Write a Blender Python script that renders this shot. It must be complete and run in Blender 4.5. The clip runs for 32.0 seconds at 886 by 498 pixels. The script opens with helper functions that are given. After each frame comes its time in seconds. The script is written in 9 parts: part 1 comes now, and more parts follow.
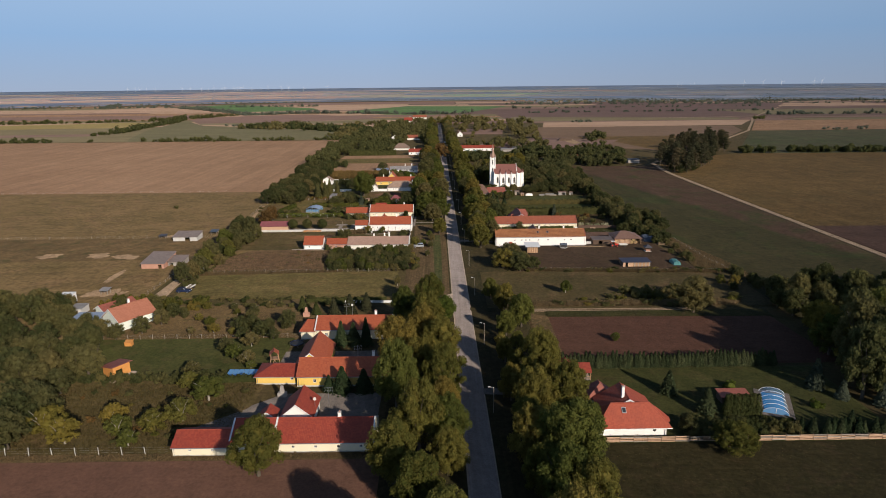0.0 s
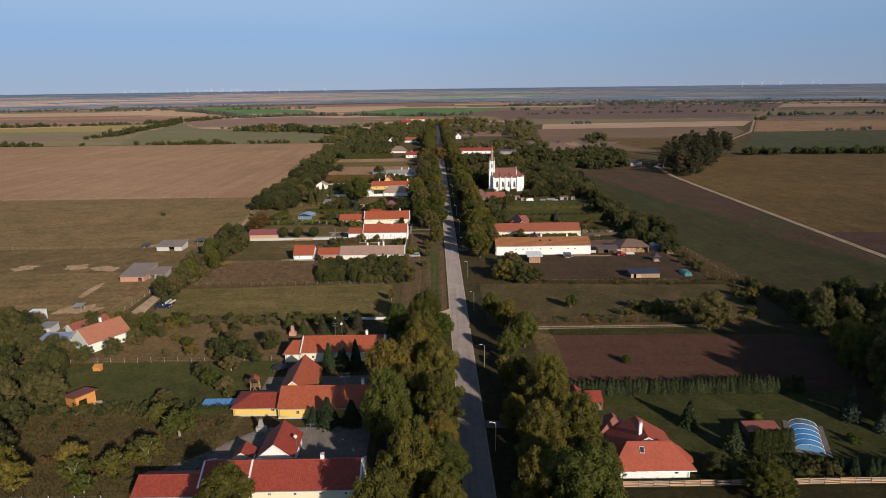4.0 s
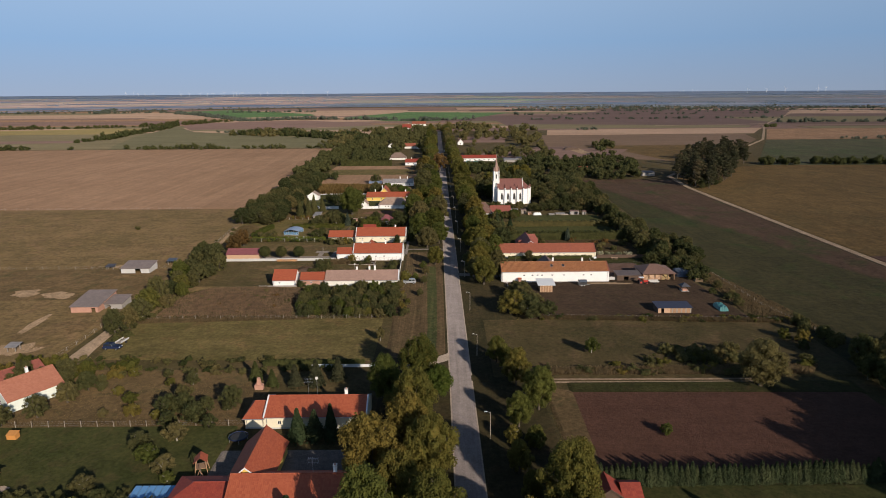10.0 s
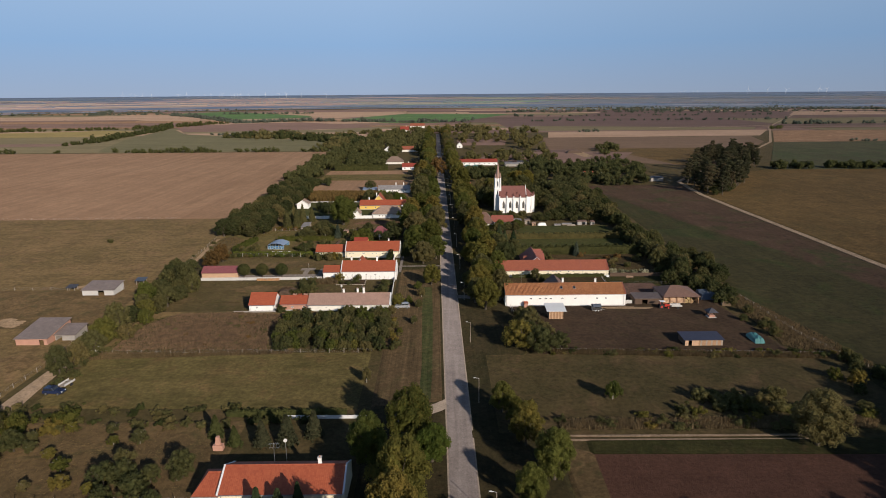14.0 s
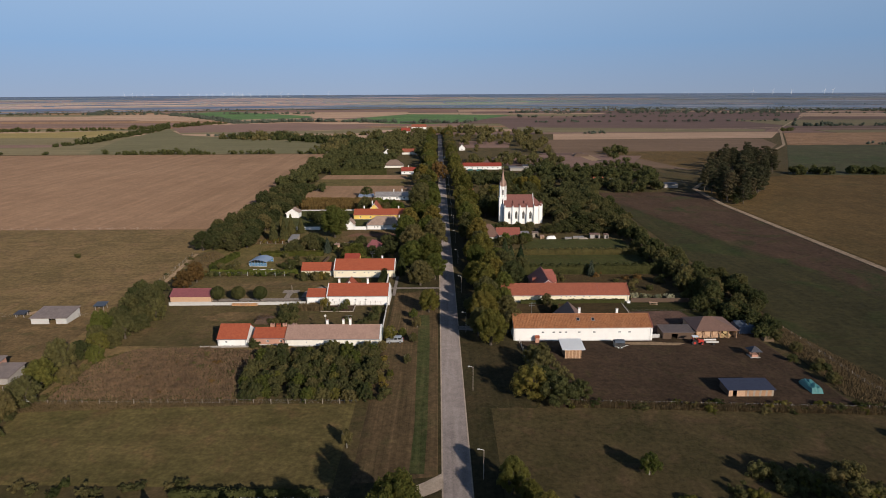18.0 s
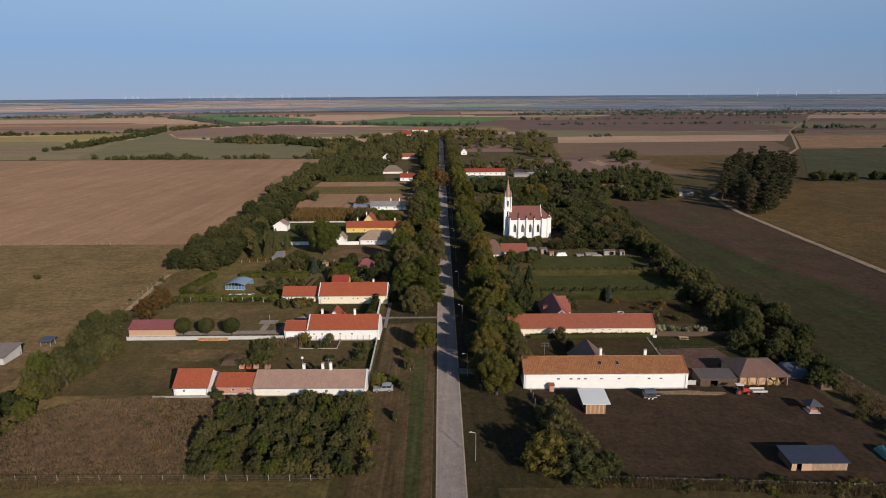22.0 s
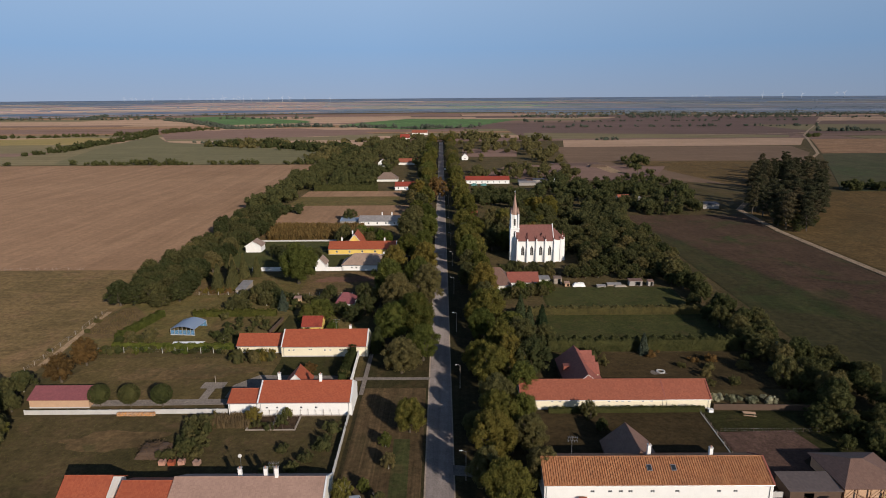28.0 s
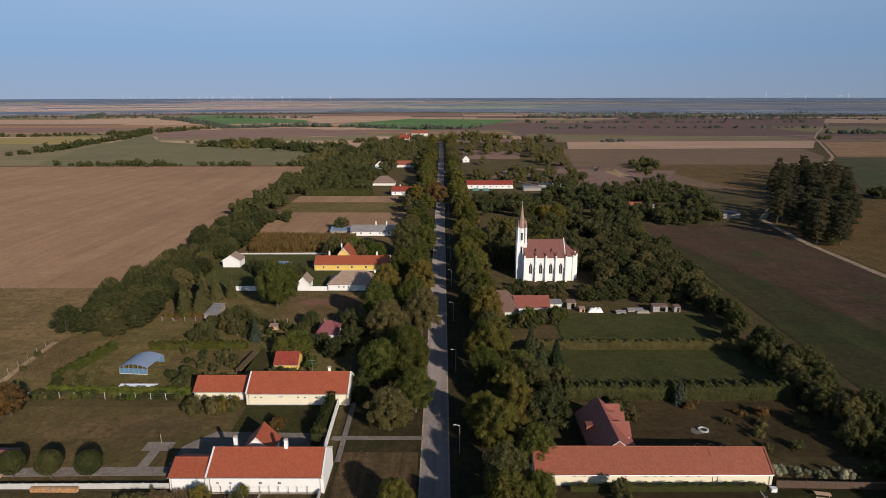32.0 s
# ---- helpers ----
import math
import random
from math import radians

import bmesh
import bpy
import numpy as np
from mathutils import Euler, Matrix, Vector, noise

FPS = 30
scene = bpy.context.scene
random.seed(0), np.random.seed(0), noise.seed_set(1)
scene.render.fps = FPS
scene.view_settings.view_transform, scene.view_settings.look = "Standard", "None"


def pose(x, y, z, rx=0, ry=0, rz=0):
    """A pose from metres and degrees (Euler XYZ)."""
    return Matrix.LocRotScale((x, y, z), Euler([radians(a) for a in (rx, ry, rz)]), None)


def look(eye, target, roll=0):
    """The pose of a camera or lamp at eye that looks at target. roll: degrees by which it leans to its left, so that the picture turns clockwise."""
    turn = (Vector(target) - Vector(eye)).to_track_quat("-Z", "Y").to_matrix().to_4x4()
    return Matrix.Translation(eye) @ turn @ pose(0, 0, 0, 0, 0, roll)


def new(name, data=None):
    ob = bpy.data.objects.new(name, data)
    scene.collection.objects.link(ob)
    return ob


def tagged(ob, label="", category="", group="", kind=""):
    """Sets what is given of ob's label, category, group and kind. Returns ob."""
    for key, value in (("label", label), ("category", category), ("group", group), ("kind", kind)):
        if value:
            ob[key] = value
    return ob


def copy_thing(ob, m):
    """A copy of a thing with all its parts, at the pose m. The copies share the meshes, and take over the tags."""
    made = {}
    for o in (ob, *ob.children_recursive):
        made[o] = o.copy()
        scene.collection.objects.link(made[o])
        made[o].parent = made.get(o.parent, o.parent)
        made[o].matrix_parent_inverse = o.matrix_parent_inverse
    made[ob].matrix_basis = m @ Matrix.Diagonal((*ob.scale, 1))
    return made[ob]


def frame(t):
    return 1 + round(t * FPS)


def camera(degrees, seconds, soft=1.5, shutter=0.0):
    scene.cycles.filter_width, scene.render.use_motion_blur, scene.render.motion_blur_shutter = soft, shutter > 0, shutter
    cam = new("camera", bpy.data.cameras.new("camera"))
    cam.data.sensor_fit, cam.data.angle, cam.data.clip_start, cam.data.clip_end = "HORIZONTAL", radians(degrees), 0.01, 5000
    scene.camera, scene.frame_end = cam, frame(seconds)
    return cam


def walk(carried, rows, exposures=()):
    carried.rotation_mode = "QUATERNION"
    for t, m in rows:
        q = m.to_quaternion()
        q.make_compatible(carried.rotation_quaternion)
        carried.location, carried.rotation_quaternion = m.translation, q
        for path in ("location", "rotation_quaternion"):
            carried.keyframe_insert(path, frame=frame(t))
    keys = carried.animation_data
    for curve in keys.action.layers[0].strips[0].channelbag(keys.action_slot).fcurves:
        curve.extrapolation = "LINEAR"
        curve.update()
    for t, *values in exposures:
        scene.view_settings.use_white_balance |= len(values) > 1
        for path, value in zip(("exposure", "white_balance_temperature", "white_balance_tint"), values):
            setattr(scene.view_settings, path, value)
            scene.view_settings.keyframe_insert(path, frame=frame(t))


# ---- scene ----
cam = camera(71.2, 32.0, soft=0.95)
PATH = [
    (0, (-5.429, 2.314, 62.792), (-5.422, 4.247, 62.28), -0.6),
    (1, (-5.141, 4.783, 62.826), (-5.134, 6.717, 62.314), -0.7),
    (2, (-4.939, 7.443, 62.77), (-4.931, 9.377, 62.26), -0.7),
    (3, (-4.838, 10.86, 62.691), (-4.828, 12.794, 62.182), -0.8),
    (6, (-4.469, 25.139, 62.527), (-4.455, 27.075, 62.027), -0.6),
    (7, (-4.254, 30.062, 62.63), (-4.239, 31.999, 62.133), -0.6),
    (8, (-4.101, 34.346, 62.674), (-4.091, 36.283, 62.176), -0.5),
    (9, (-3.942, 38.589, 62.731), (-3.935, 40.526, 62.235), -0.5),
    (10, (-3.693, 43.248, 62.775), (-3.687, 45.185, 62.28), -0.4),
    (11, (-3.459, 48.374, 62.789), (-3.452, 50.312, 62.295), -0.4),
    (12, (-3.263, 53.923, 62.812), (-3.255, 55.861, 62.319), -0.4),
    (13, (-3.023, 59.881, 62.834), (-3.014, 61.819, 62.343), -0.5),
    (16, (-2.477, 78.797, 63.062), (-2.472, 80.735, 62.57), -0.3),
    (17, (-2.176, 85.28, 63.145), (-2.173, 87.218, 62.653), -0.4),
    (18, (-1.818, 91.707, 63.231), (-1.817, 93.646, 62.74), -0.3),
    (19, (-1.425, 98.114, 63.32), (-1.427, 100.053, 62.83), -0.4),
    (20, (-1.108, 104.456, 63.379), (-1.113, 106.395, 62.891), -0.4),
    (21, (-0.867, 110.859, 63.438), (-0.873, 112.799, 62.951), -0.3),
    (22, (-0.571, 117.268, 63.493), (-0.578, 119.208, 63.008), -0.4),
    (23, (-0.292, 123.841, 63.555), (-0.3, 125.781, 63.07), -0.4),
    (24, (-0.053, 130.411, 63.519), (-0.061, 132.352, 63.034), -0.3),
    (25, (0.308, 137.03, 63.492), (0.298, 138.97, 63.009), -0.4),
    (28, (1.333, 156.684, 63.374), (1.321, 158.626, 62.894), -0.4),
    (29, (1.276, 163.239, 63.176), (1.267, 165.181, 62.698), -0.2),
    (30, (1.211, 169.836, 63.064), (1.204, 171.778, 62.585), -0.1),
    (31, (1.408, 176.343, 63.031), (1.401, 178.285, 62.552), -0.2),
    (32, (1.843, 182.905, 63.038), (1.83, 184.846, 62.558), -0.1),
]
walk(cam, [(t, look(eye, aim, roll)) for t, eye, aim, roll in PATH],
     exposures=[(0, 0.05, 6500, 10), (10, 0.02, 6460, 10), (18, -0.06, 6340, 10), (25, -0.11, 6290, 10), (32, -0.1, 6310, 10)])

# ---- light ----
SUN_ELEV, SUN_AZ = radians(21.5), math.atan2(0.52, -0.854)
world = bpy.data.worlds.new("sky")
scene.world = world
world.use_nodes = True
_nt = world.node_tree
_sky = _nt.nodes.new("ShaderNodeTexSky")
_sky.sky_type, _sky.sun_disc = "NISHITA", False
_sky.sun_elevation, _sky.sun_rotation = SUN_ELEV, SUN_AZ
_sky.air_density, _sky.dust_density, _sky.ozone_density = 1.0, 0.4, 2.0
_bg = _nt.nodes["Background"]
_bg.inputs["Strength"].default_value = 1.0
# autumn haze: the low sky is pale blue, the dome above it clear
_tc = _nt.nodes.new("ShaderNodeTexCoord")
_sep = _nt.nodes.new("ShaderNodeSeparateXYZ")
_nt.links.new(_tc.outputs["Generated"], _sep.inputs[0])
_low = _nt.nodes.new("ShaderNodeValToRGB")
for _e, _pos, _c in zip((_low.color_ramp.elements[0], _low.color_ramp.elements[1], _low.color_ramp.elements.new(0.07)), (0.0, 0.16, 0.07),
                        ((0.325, 0.408, 0.55), (0.215, 0.44, 0.74), (0.265, 0.42, 0.65))):
    _e.position, _e.color = _pos, (*_c, 1)
_nt.links.new(_sep.outputs["Z"], _low.inputs["Fac"])
_fac = _nt.nodes.new("ShaderNodeMapRange")
_fac.interpolation_type = "SMOOTHSTEP"
_fac.inputs["From Min"].default_value, _fac.inputs["From Max"].default_value = 0.15, 0.36
_nt.links.new(_sep.outputs["Z"], _fac.inputs["Value"])
_up = _nt.nodes.new("ShaderNodeVectorMath")
_up.operation = "SCALE"
_up.inputs["Scale"].default_value = 0.105
_nt.links.new(_sky.outputs["Color"], _up.inputs[0])
_haze = _nt.nodes.new("ShaderNodeMix")
_haze.data_type = "RGBA"
_nt.links.new(_fac.outputs["Result"], _haze.inputs[0])
_east = _nt.nodes.new("ShaderNodeMapRange")
_east.inputs["From Min"].default_value, _east.inputs["From Max"].default_value = -0.1, 0.6
_east.inputs["To Min"].default_value, _east.inputs["To Max"].default_value = 1.04, 0.8
_nt.links.new(_sep.outputs["X"], _east.inputs["Value"])
_dim = _nt.nodes.new("ShaderNodeVectorMath")
_dim.operation = "SCALE"
_nt.links.new(_low.outputs["Color"], _dim.inputs[0])
_nt.links.new(_east.outputs["Result"], _dim.inputs["Scale"])
_nt.links.new(_dim.outputs["Vector"], _haze.inputs[6])
_nt.links.new(_up.outputs["Vector"], _haze.inputs[7])
_nt.links.new(_haze.outputs[2], _bg.inputs["Color"])
_sun = new("sun", bpy.data.lights.new("sun", "SUN"))
_sun.data.energy, _sun.data.angle, _sun.data.color = 4.8, radians(0.6), (1.0, 0.875, 0.74)
_sun.matrix_world = look((52, -85.4, 100 * math.tan(SUN_ELEV)), (0, 0, 0))


# ---- materials ----
def nodes(name):
    m = bpy.data.materials.new(name)
    m.use_nodes = True
    return m, m.node_tree, m.node_tree.nodes["Principled BSDF"]


def ramp(nt, fac, stops):
    r = nt.nodes.new("ShaderNodeValToRGB")
    e = r.color_ramp.elements
    while len(e) < len(stops):
        e.new(0.5)
    for el, (p, c) in zip(e, stops):
        el.position, el.color = p, (*c, 1)
    nt.links.new(fac, r.inputs["Fac"])
    return r.outputs["Color"]


def noise_tex(nt, vec, scale, detail=4, rough=0.6, dist=0.0):
    n = nt.nodes.new("ShaderNodeTexNoise")
    n.inputs["Scale"].default_value, n.inputs["Detail"].default_value = scale, detail
    n.inputs["Roughness"].default_value, n.inputs["Distortion"].default_value = rough, dist
    nt.links.new(vec, n.inputs["Vector"])
    return n.outputs["Fac"]


def position(nt, scale=(1, 1, 1), turn=0.0):
    g = nt.nodes.new("ShaderNodeNewGeometry")
    mp = nt.nodes.new("ShaderNodeMapping")
    mp.inputs["Scale"].default_value = scale
    mp.inputs["Rotation"].default_value = (0, 0, radians(turn))
    nt.links.new(g.outputs["Position"], mp.inputs["Vector"])
    return mp.outputs["Vector"]


def mixed(nt, fac, a, b, blend="MIX"):
    m = nt.nodes.new("ShaderNodeMix")
    m.data_type, m.blend_type = "RGBA", blend
    for sock, v in ((m.inputs[0], fac), (m.inputs[6], a), (m.inputs[7], b)):
        if isinstance(v, (int, float)):
            sock.default_value = v
        elif isinstance(v, tuple):
            sock.default_value = (*v, 1)
        else:
            nt.links.new(v, sock)
    return m.outputs[2]


def shade(c, k):
    return tuple(min(1, v * k) for v in c)


def bumped(nt, bsdf, height, strength, distance=0.05):
    b = nt.nodes.new("ShaderNodeBump")
    b.inputs["Strength"].default_value, b.inputs["Distance"].default_value = strength, distance
    nt.links.new(height, b.inputs["Height"])
    nt.links.new(b.outputs["Normal"], bsdf.inputs["Normal"])


def surface(name, c, vary=0.25, big=0.4, fine=9.0, rough=0.85, bump=0.3, metal=0.0, c2=None):
    """A worn surface: stains at one scale, grain at another."""
    m, nt, b = nodes(name)
    p = position(nt)
    col = ramp(nt, noise_tex(nt, p, big, 5), [(0.3, shade(c, 1 - vary)), (0.7, c2 or shade(c, 1 + vary * 0.6))])
    g = noise_tex(nt, p, fine, 3)
    col = mixed(nt, 0.5, col, ramp(nt, g, [(0.25, shade(c, 1 - vary)), (0.75, shade(c, 1 + vary))]))
    nt.links.new(col, b.inputs["Base Color"])
    b.inputs["Roughness"].default_value, b.inputs["Metallic"].default_value = rough, metal
    bumped(nt, b, g, bump)
    return m


def tiled(name, c, c2, stain, tile=(0.32, 0.4, 0.24), vary=0.5):
    """Clay roof tiles: each tile its own tone, rows in relief, lichen stains."""
    m, nt, b = nodes(name)
    tc = nt.nodes.new("ShaderNodeTexCoord")
    sn = nt.nodes.new("ShaderNodeVectorMath")
    sn.operation = "SNAP"
    sn.inputs[1].default_value = tile
    nt.links.new(tc.outputs["Object"], sn.inputs[0])
    wn = nt.nodes.new("ShaderNodeTexWhiteNoise")
    nt.links.new(sn.outputs["Vector"], wn.inputs["Vector"])
    col = mixed(nt, wn.outputs["Value"], c, c2)
    p = position(nt)
    st = ramp(nt, noise_tex(nt, p, 0.55, 6, 0.7), [(0.42, (0, 0, 0)), (0.72, (1, 1, 1))])
    fac = nt.nodes.new("ShaderNodeMath")
    fac.operation = "MULTIPLY"
    fac.inputs[1].default_value = vary
    nt.links.new(st, fac.inputs[0])
    col = mixed(nt, fac.outputs[0], col, stain)
    nt.links.new(col, b.inputs["Base Color"])
    b.inputs["Roughness"].default_value = 0.75
    w = nt.nodes.new("ShaderNodeTexWave")
    w.wave_type, w.bands_direction = "BANDS", "X"
    w.inputs["Scale"].default_value = 1 / tile[0] * 0.32
    nt.links.new(tc.outputs["Object"], w.inputs["Vector"])
    bumped(nt, b, w.outputs["Fac"], 0.25, 0.04)
    return m


def soil(name, c, c2, furrow=0.0, turn=0.0, big=0.03, fine=1.2, bump=0.6, streak=None, tint=None, grain=0.8, lines=0.28, split=None, tone=0.58):
    """Field or turf: patches, streaks along the working direction, fine clods or blades."""
    m, nt, b = nodes(name)
    p = position(nt)
    a = ramp(nt, noise_tex(nt, p, big, 6, 0.65), [(0.32, c), (0.68, c2)])
    if split:
        # one crop gives way to another along a ragged slanting line
        mid, wide, lean, other = split
        sx = nt.nodes.new("ShaderNodeSeparateXYZ")
        nt.links.new(position(nt, (1, 1, 1), lean), sx.inputs[0])
        mr = nt.nodes.new("ShaderNodeMapRange")
        mr.inputs["From Min"].default_value, mr.inputs["From Max"].default_value = mid - wide, mid + wide
        nt.links.new(sx.outputs["X"], mr.inputs["Value"])
        ad = nt.nodes.new("ShaderNodeMath")
        nt.links.new(mr.outputs["Result"], ad.inputs[0])
        nt.links.new(noise_tex(nt, position(nt, (0.06, 0.012, 1)), 1.0, 5, 0.6), ad.inputs[1])
        a = mixed(nt, ramp(nt, ad.outputs[0], [(0.72, (0, 0, 0)), (0.98, (1, 1, 1))]), a, other)
    if tint:
        a = mixed(nt, ramp(nt, noise_tex(nt, p, big * 3.1, 4, 0.6, 1.0), [(0.52, (0, 0, 0)), (0.74, (1, 1, 1))]), a, tint)
    if streak:
        q = position(nt, streak, turn)
        a = mixed(nt, lines, a, ramp(nt, noise_tex(nt, q, 1.0, 4, 0.6, 0.8), [(0.3, shade(c, 0.62)), (0.7, shade(c2, 1.35))]))
    f = noise_tex(nt, p, fine, 6, 0.8)
    a = mixed(nt, grain, a, mixed(nt, 1.0, a, ramp(nt, f, [(0.28, (0.35, 0.36, 0.36)), (0.72, (1.65, 1.62, 1.6))]), "MULTIPLY"))
    f2 = noise_tex(nt, p, fine * 0.17, 5, 0.7, 0.6)
    a = mixed(nt, grain * 0.75, a, mixed(nt, 1.0, a, ramp(nt, f2, [(0.3, (0.6, 0.62, 0.6)), (0.7, (1.4, 1.36, 1.36))]), "MULTIPLY"))
    if furrow:
        w = nt.nodes.new("ShaderNodeTexWave")
        w.bands_direction = "X"
        w.inputs["Scale"].default_value = 0.32 / furrow
        w.inputs["Distortion"].default_value, w.inputs["Detail"].default_value = 1.5, 2
        nt.links.new(position(nt, (1, 1, 1), turn), w.inputs["Vector"])
        a = mixed(nt, 0.35, a, mixed(nt, 1.0, a, ramp(nt, w.outputs["Fac"], [(0.1, (0.6, 0.6, 0.6)), (0.9, (1.3, 1.3, 1.3))]), "MULTIPLY"))
    a = mixed(nt, 1.0, a, (tone * 1.05, tone * 0.965, tone * 0.925), "MULTIPLY")
    nt.links.new(a, b.inputs["Base Color"])
    b.inputs["Roughness"].default_value = 1.0
    b.inputs["Specular IOR Level"].default_value = 0.1
    b.inputs["Diffuse Roughness"].default_value = 1.0
    bumped(nt, b, f, bump, 0.25)
    return m


def foliage(name, c, c2, c3=None, trans=0.25):
    """Leaves: every clump and every tree its own tone."""
    m, nt, b = nodes(name)
    nt.nodes.remove(b)
    g = nt.nodes.new("ShaderNodeNewGeometry")
    o = nt.nodes.new("ShaderNodeObjectInfo")
    col = ramp(nt, g.outputs["Random Per Island"], [(0.0, c), (0.75, c2), (1.0, c3 or shade(c2, 1.3))])
    col = mixed(nt, 0.7, col, ramp(nt, o.outputs["Random"], [(0.0, shade(c, 0.9)), (0.6, c2), (1.0, c3 or c2)]))
    col = mixed(nt, 0.7, col, mixed(nt, 1.0, col, ramp(nt, noise_tex(nt, position(nt), 0.55, 5, 0.7), [(0.3, (0.76, 0.78, 0.72)), (0.7, (1.95, 1.78, 1.45))]), "MULTIPLY"))
    d = nt.nodes.new("ShaderNodeBsdfDiffuse")
    t = nt.nodes.new("ShaderNodeBsdfTranslucent")
    x = nt.nodes.new("ShaderNodeMixShader")
    x.inputs[0].default_value = min(trans + 0.14, 0.5)
    nt.links.new(col, d.inputs["Color"])
    nt.links.new(col, t.inputs["Color"])
    nt.links.new(d.outputs[0], x.inputs[1])
    nt.links.new(t.outputs[0], x.inputs[2])
    nt.links.new(x.outputs[0], nt.nodes["Material Output"].inputs["Surface"])
    return m


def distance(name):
    """Far plain, haze painted into its colours: blue woods and fields in long thin streaks, one behind the other."""
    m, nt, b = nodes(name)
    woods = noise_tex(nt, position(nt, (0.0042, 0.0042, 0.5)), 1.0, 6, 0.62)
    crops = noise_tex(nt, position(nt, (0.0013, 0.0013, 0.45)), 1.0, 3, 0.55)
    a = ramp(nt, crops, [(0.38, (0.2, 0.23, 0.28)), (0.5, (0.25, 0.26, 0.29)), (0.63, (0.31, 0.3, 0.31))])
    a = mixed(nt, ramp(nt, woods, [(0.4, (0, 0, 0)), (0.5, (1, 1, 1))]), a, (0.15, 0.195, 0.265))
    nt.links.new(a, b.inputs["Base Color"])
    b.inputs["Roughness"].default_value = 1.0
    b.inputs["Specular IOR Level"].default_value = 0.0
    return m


def glossy(name, c, rough=0.15, metal=0.0, vary=0.1):
    m = surface(name, c, vary, 0.8, 14, rough, 0.03, metal)
    return m


def glass(name, c, rough=0.05, alpha=1.0):
    m, nt, b = nodes(name)
    b.inputs["Base Color"].default_value = (*c, 1)
    b.inputs["Roughness"].default_value = rough
    b.inputs["Specular IOR Level"].default_value = 0.8
    b.inputs["Alpha"].default_value = alpha
    return m


M = {}
M["grass"] = soil("grass", (0.058, 0.055, 0.023), (0.1, 0.08, 0.039), big=0.05, fine=0.9, tint=(0.11, 0.08, 0.044))
M["garden_grass"] = soil("garden_grass", (0.074, 0.067, 0.027), (0.116, 0.092, 0.042), big=0.06, fine=0.9, tint=(0.13, 0.096, 0.05), tone=0.57)
M["lawn"] = soil("lawn", (0.047, 0.06, 0.019), (0.071, 0.078, 0.027), big=0.08, fine=1.3, tint=(0.084, 0.075, 0.033), tone=0.55)
# mown: low tone, self-shade of the turf is put into the colour
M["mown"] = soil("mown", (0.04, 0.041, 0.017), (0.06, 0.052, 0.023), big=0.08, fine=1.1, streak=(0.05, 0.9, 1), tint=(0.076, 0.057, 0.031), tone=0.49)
M["meadow"] = soil("meadow", (0.082, 0.078, 0.028), (0.122, 0.102, 0.043), big=0.045, fine=0.9, streak=(0.06, 0.35, 1), tint=(0.145, 0.098, 0.048), tone=0.62)
M["dry_grass"] = soil("dry_grass", (0.092, 0.071, 0.036), (0.142, 0.103, 0.053), big=0.05, fine=0.9, tint=(0.064, 0.065, 0.028), tone=0.62)
M["pasture"] = soil("pasture", (0.128, 0.104, 0.047), (0.185, 0.138, 0.07), big=0.025, fine=0.6, streak=(0.03, 0.3, 1), tint=(0.2, 0.136, 0.08), tone=0.54)
# dark_meadow: tone cut to hold the shade among grass seen across the sun
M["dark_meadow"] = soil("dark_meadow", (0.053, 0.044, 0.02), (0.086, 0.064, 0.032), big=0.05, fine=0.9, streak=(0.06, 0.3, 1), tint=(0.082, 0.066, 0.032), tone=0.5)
# verge: base colour darkened to take in part of the avenue's shade
M["verge"] = soil("verge", (0.034, 0.037, 0.015), (0.062, 0.051, 0.026), big=0.06, fine=0.9, streak=(0.9, 0.03, 1), tint=(0.08, 0.058, 0.03), tone=0.58)
M["plough_dark"] = soil("plough_dark", (0.135, 0.078, 0.056), (0.165, 0.097, 0.07), 0, 90, 0.03, 1.5, 0.8, streak=(0.02, 0.5, 1), lines=0.12, grain=0.45, tone=0.64)
M["plough_red"] = soil("plough_red", (0.078, 0.042, 0.03), (0.1, 0.055, 0.039), 0, 90, 0.03, 1.5, 0.8, streak=(0.02, 0.9, 1), lines=0.15, grain=0.55, tone=0.68)
M["plough_tan"] = soil("plough_tan", (0.228, 0.15, 0.093), (0.345, 0.238, 0.156), 0, -24, 0.006, 0.45, 0.5, streak=(0.16, 0.006, 1), grain=0.35, lines=0.26, tone=0.49)
M["crop_green"] = soil("crop_green", (0.047, 0.05, 0.021), (0.064, 0.06, 0.027), 0, 6, 0.014, 0.5, 0.5, streak=(0.22, 0.012, 1), tint=(0.044, 0.076, 0.021), lines=0.3, split=(198, 8, -12.7, (0.1, 0.061, 0.046)), tone=0.49)
M["crop_dark"] = soil("crop_dark", (0.062, 0.07, 0.036), (0.084, 0.084, 0.046), 0, 0, 0.006, 0.4, 0.3, streak=(0.05, 0.02, 1), tint=(0.05, 0.082, 0.03), lines=0.2)
M["crop_brown"] = soil("crop_brown", (0.064, 0.042, 0.033), (0.085, 0.055, 0.043), 0, 6, 0.012, 0.5, 0.5, streak=(0.25, 0.012, 1), lines=0.2)
M["crop_ochre"] = soil("crop_ochre", (0.098, 0.069, 0.028), (0.128, 0.09, 0.037), 0, 12, 0.012, 0.5, 0.4, streak=(0.2, 0.012, 1), tint=(0.08, 0.066, 0.028), lines=0.2, tone=0.62)
M["stubble"] = soil("stubble", (0.24, 0.155, 0.09), (0.3, 0.2, 0.125), 4, 80, 0.01, 0.3, 0.3, streak=(0.01, 0.12, 1), tone=0.58)
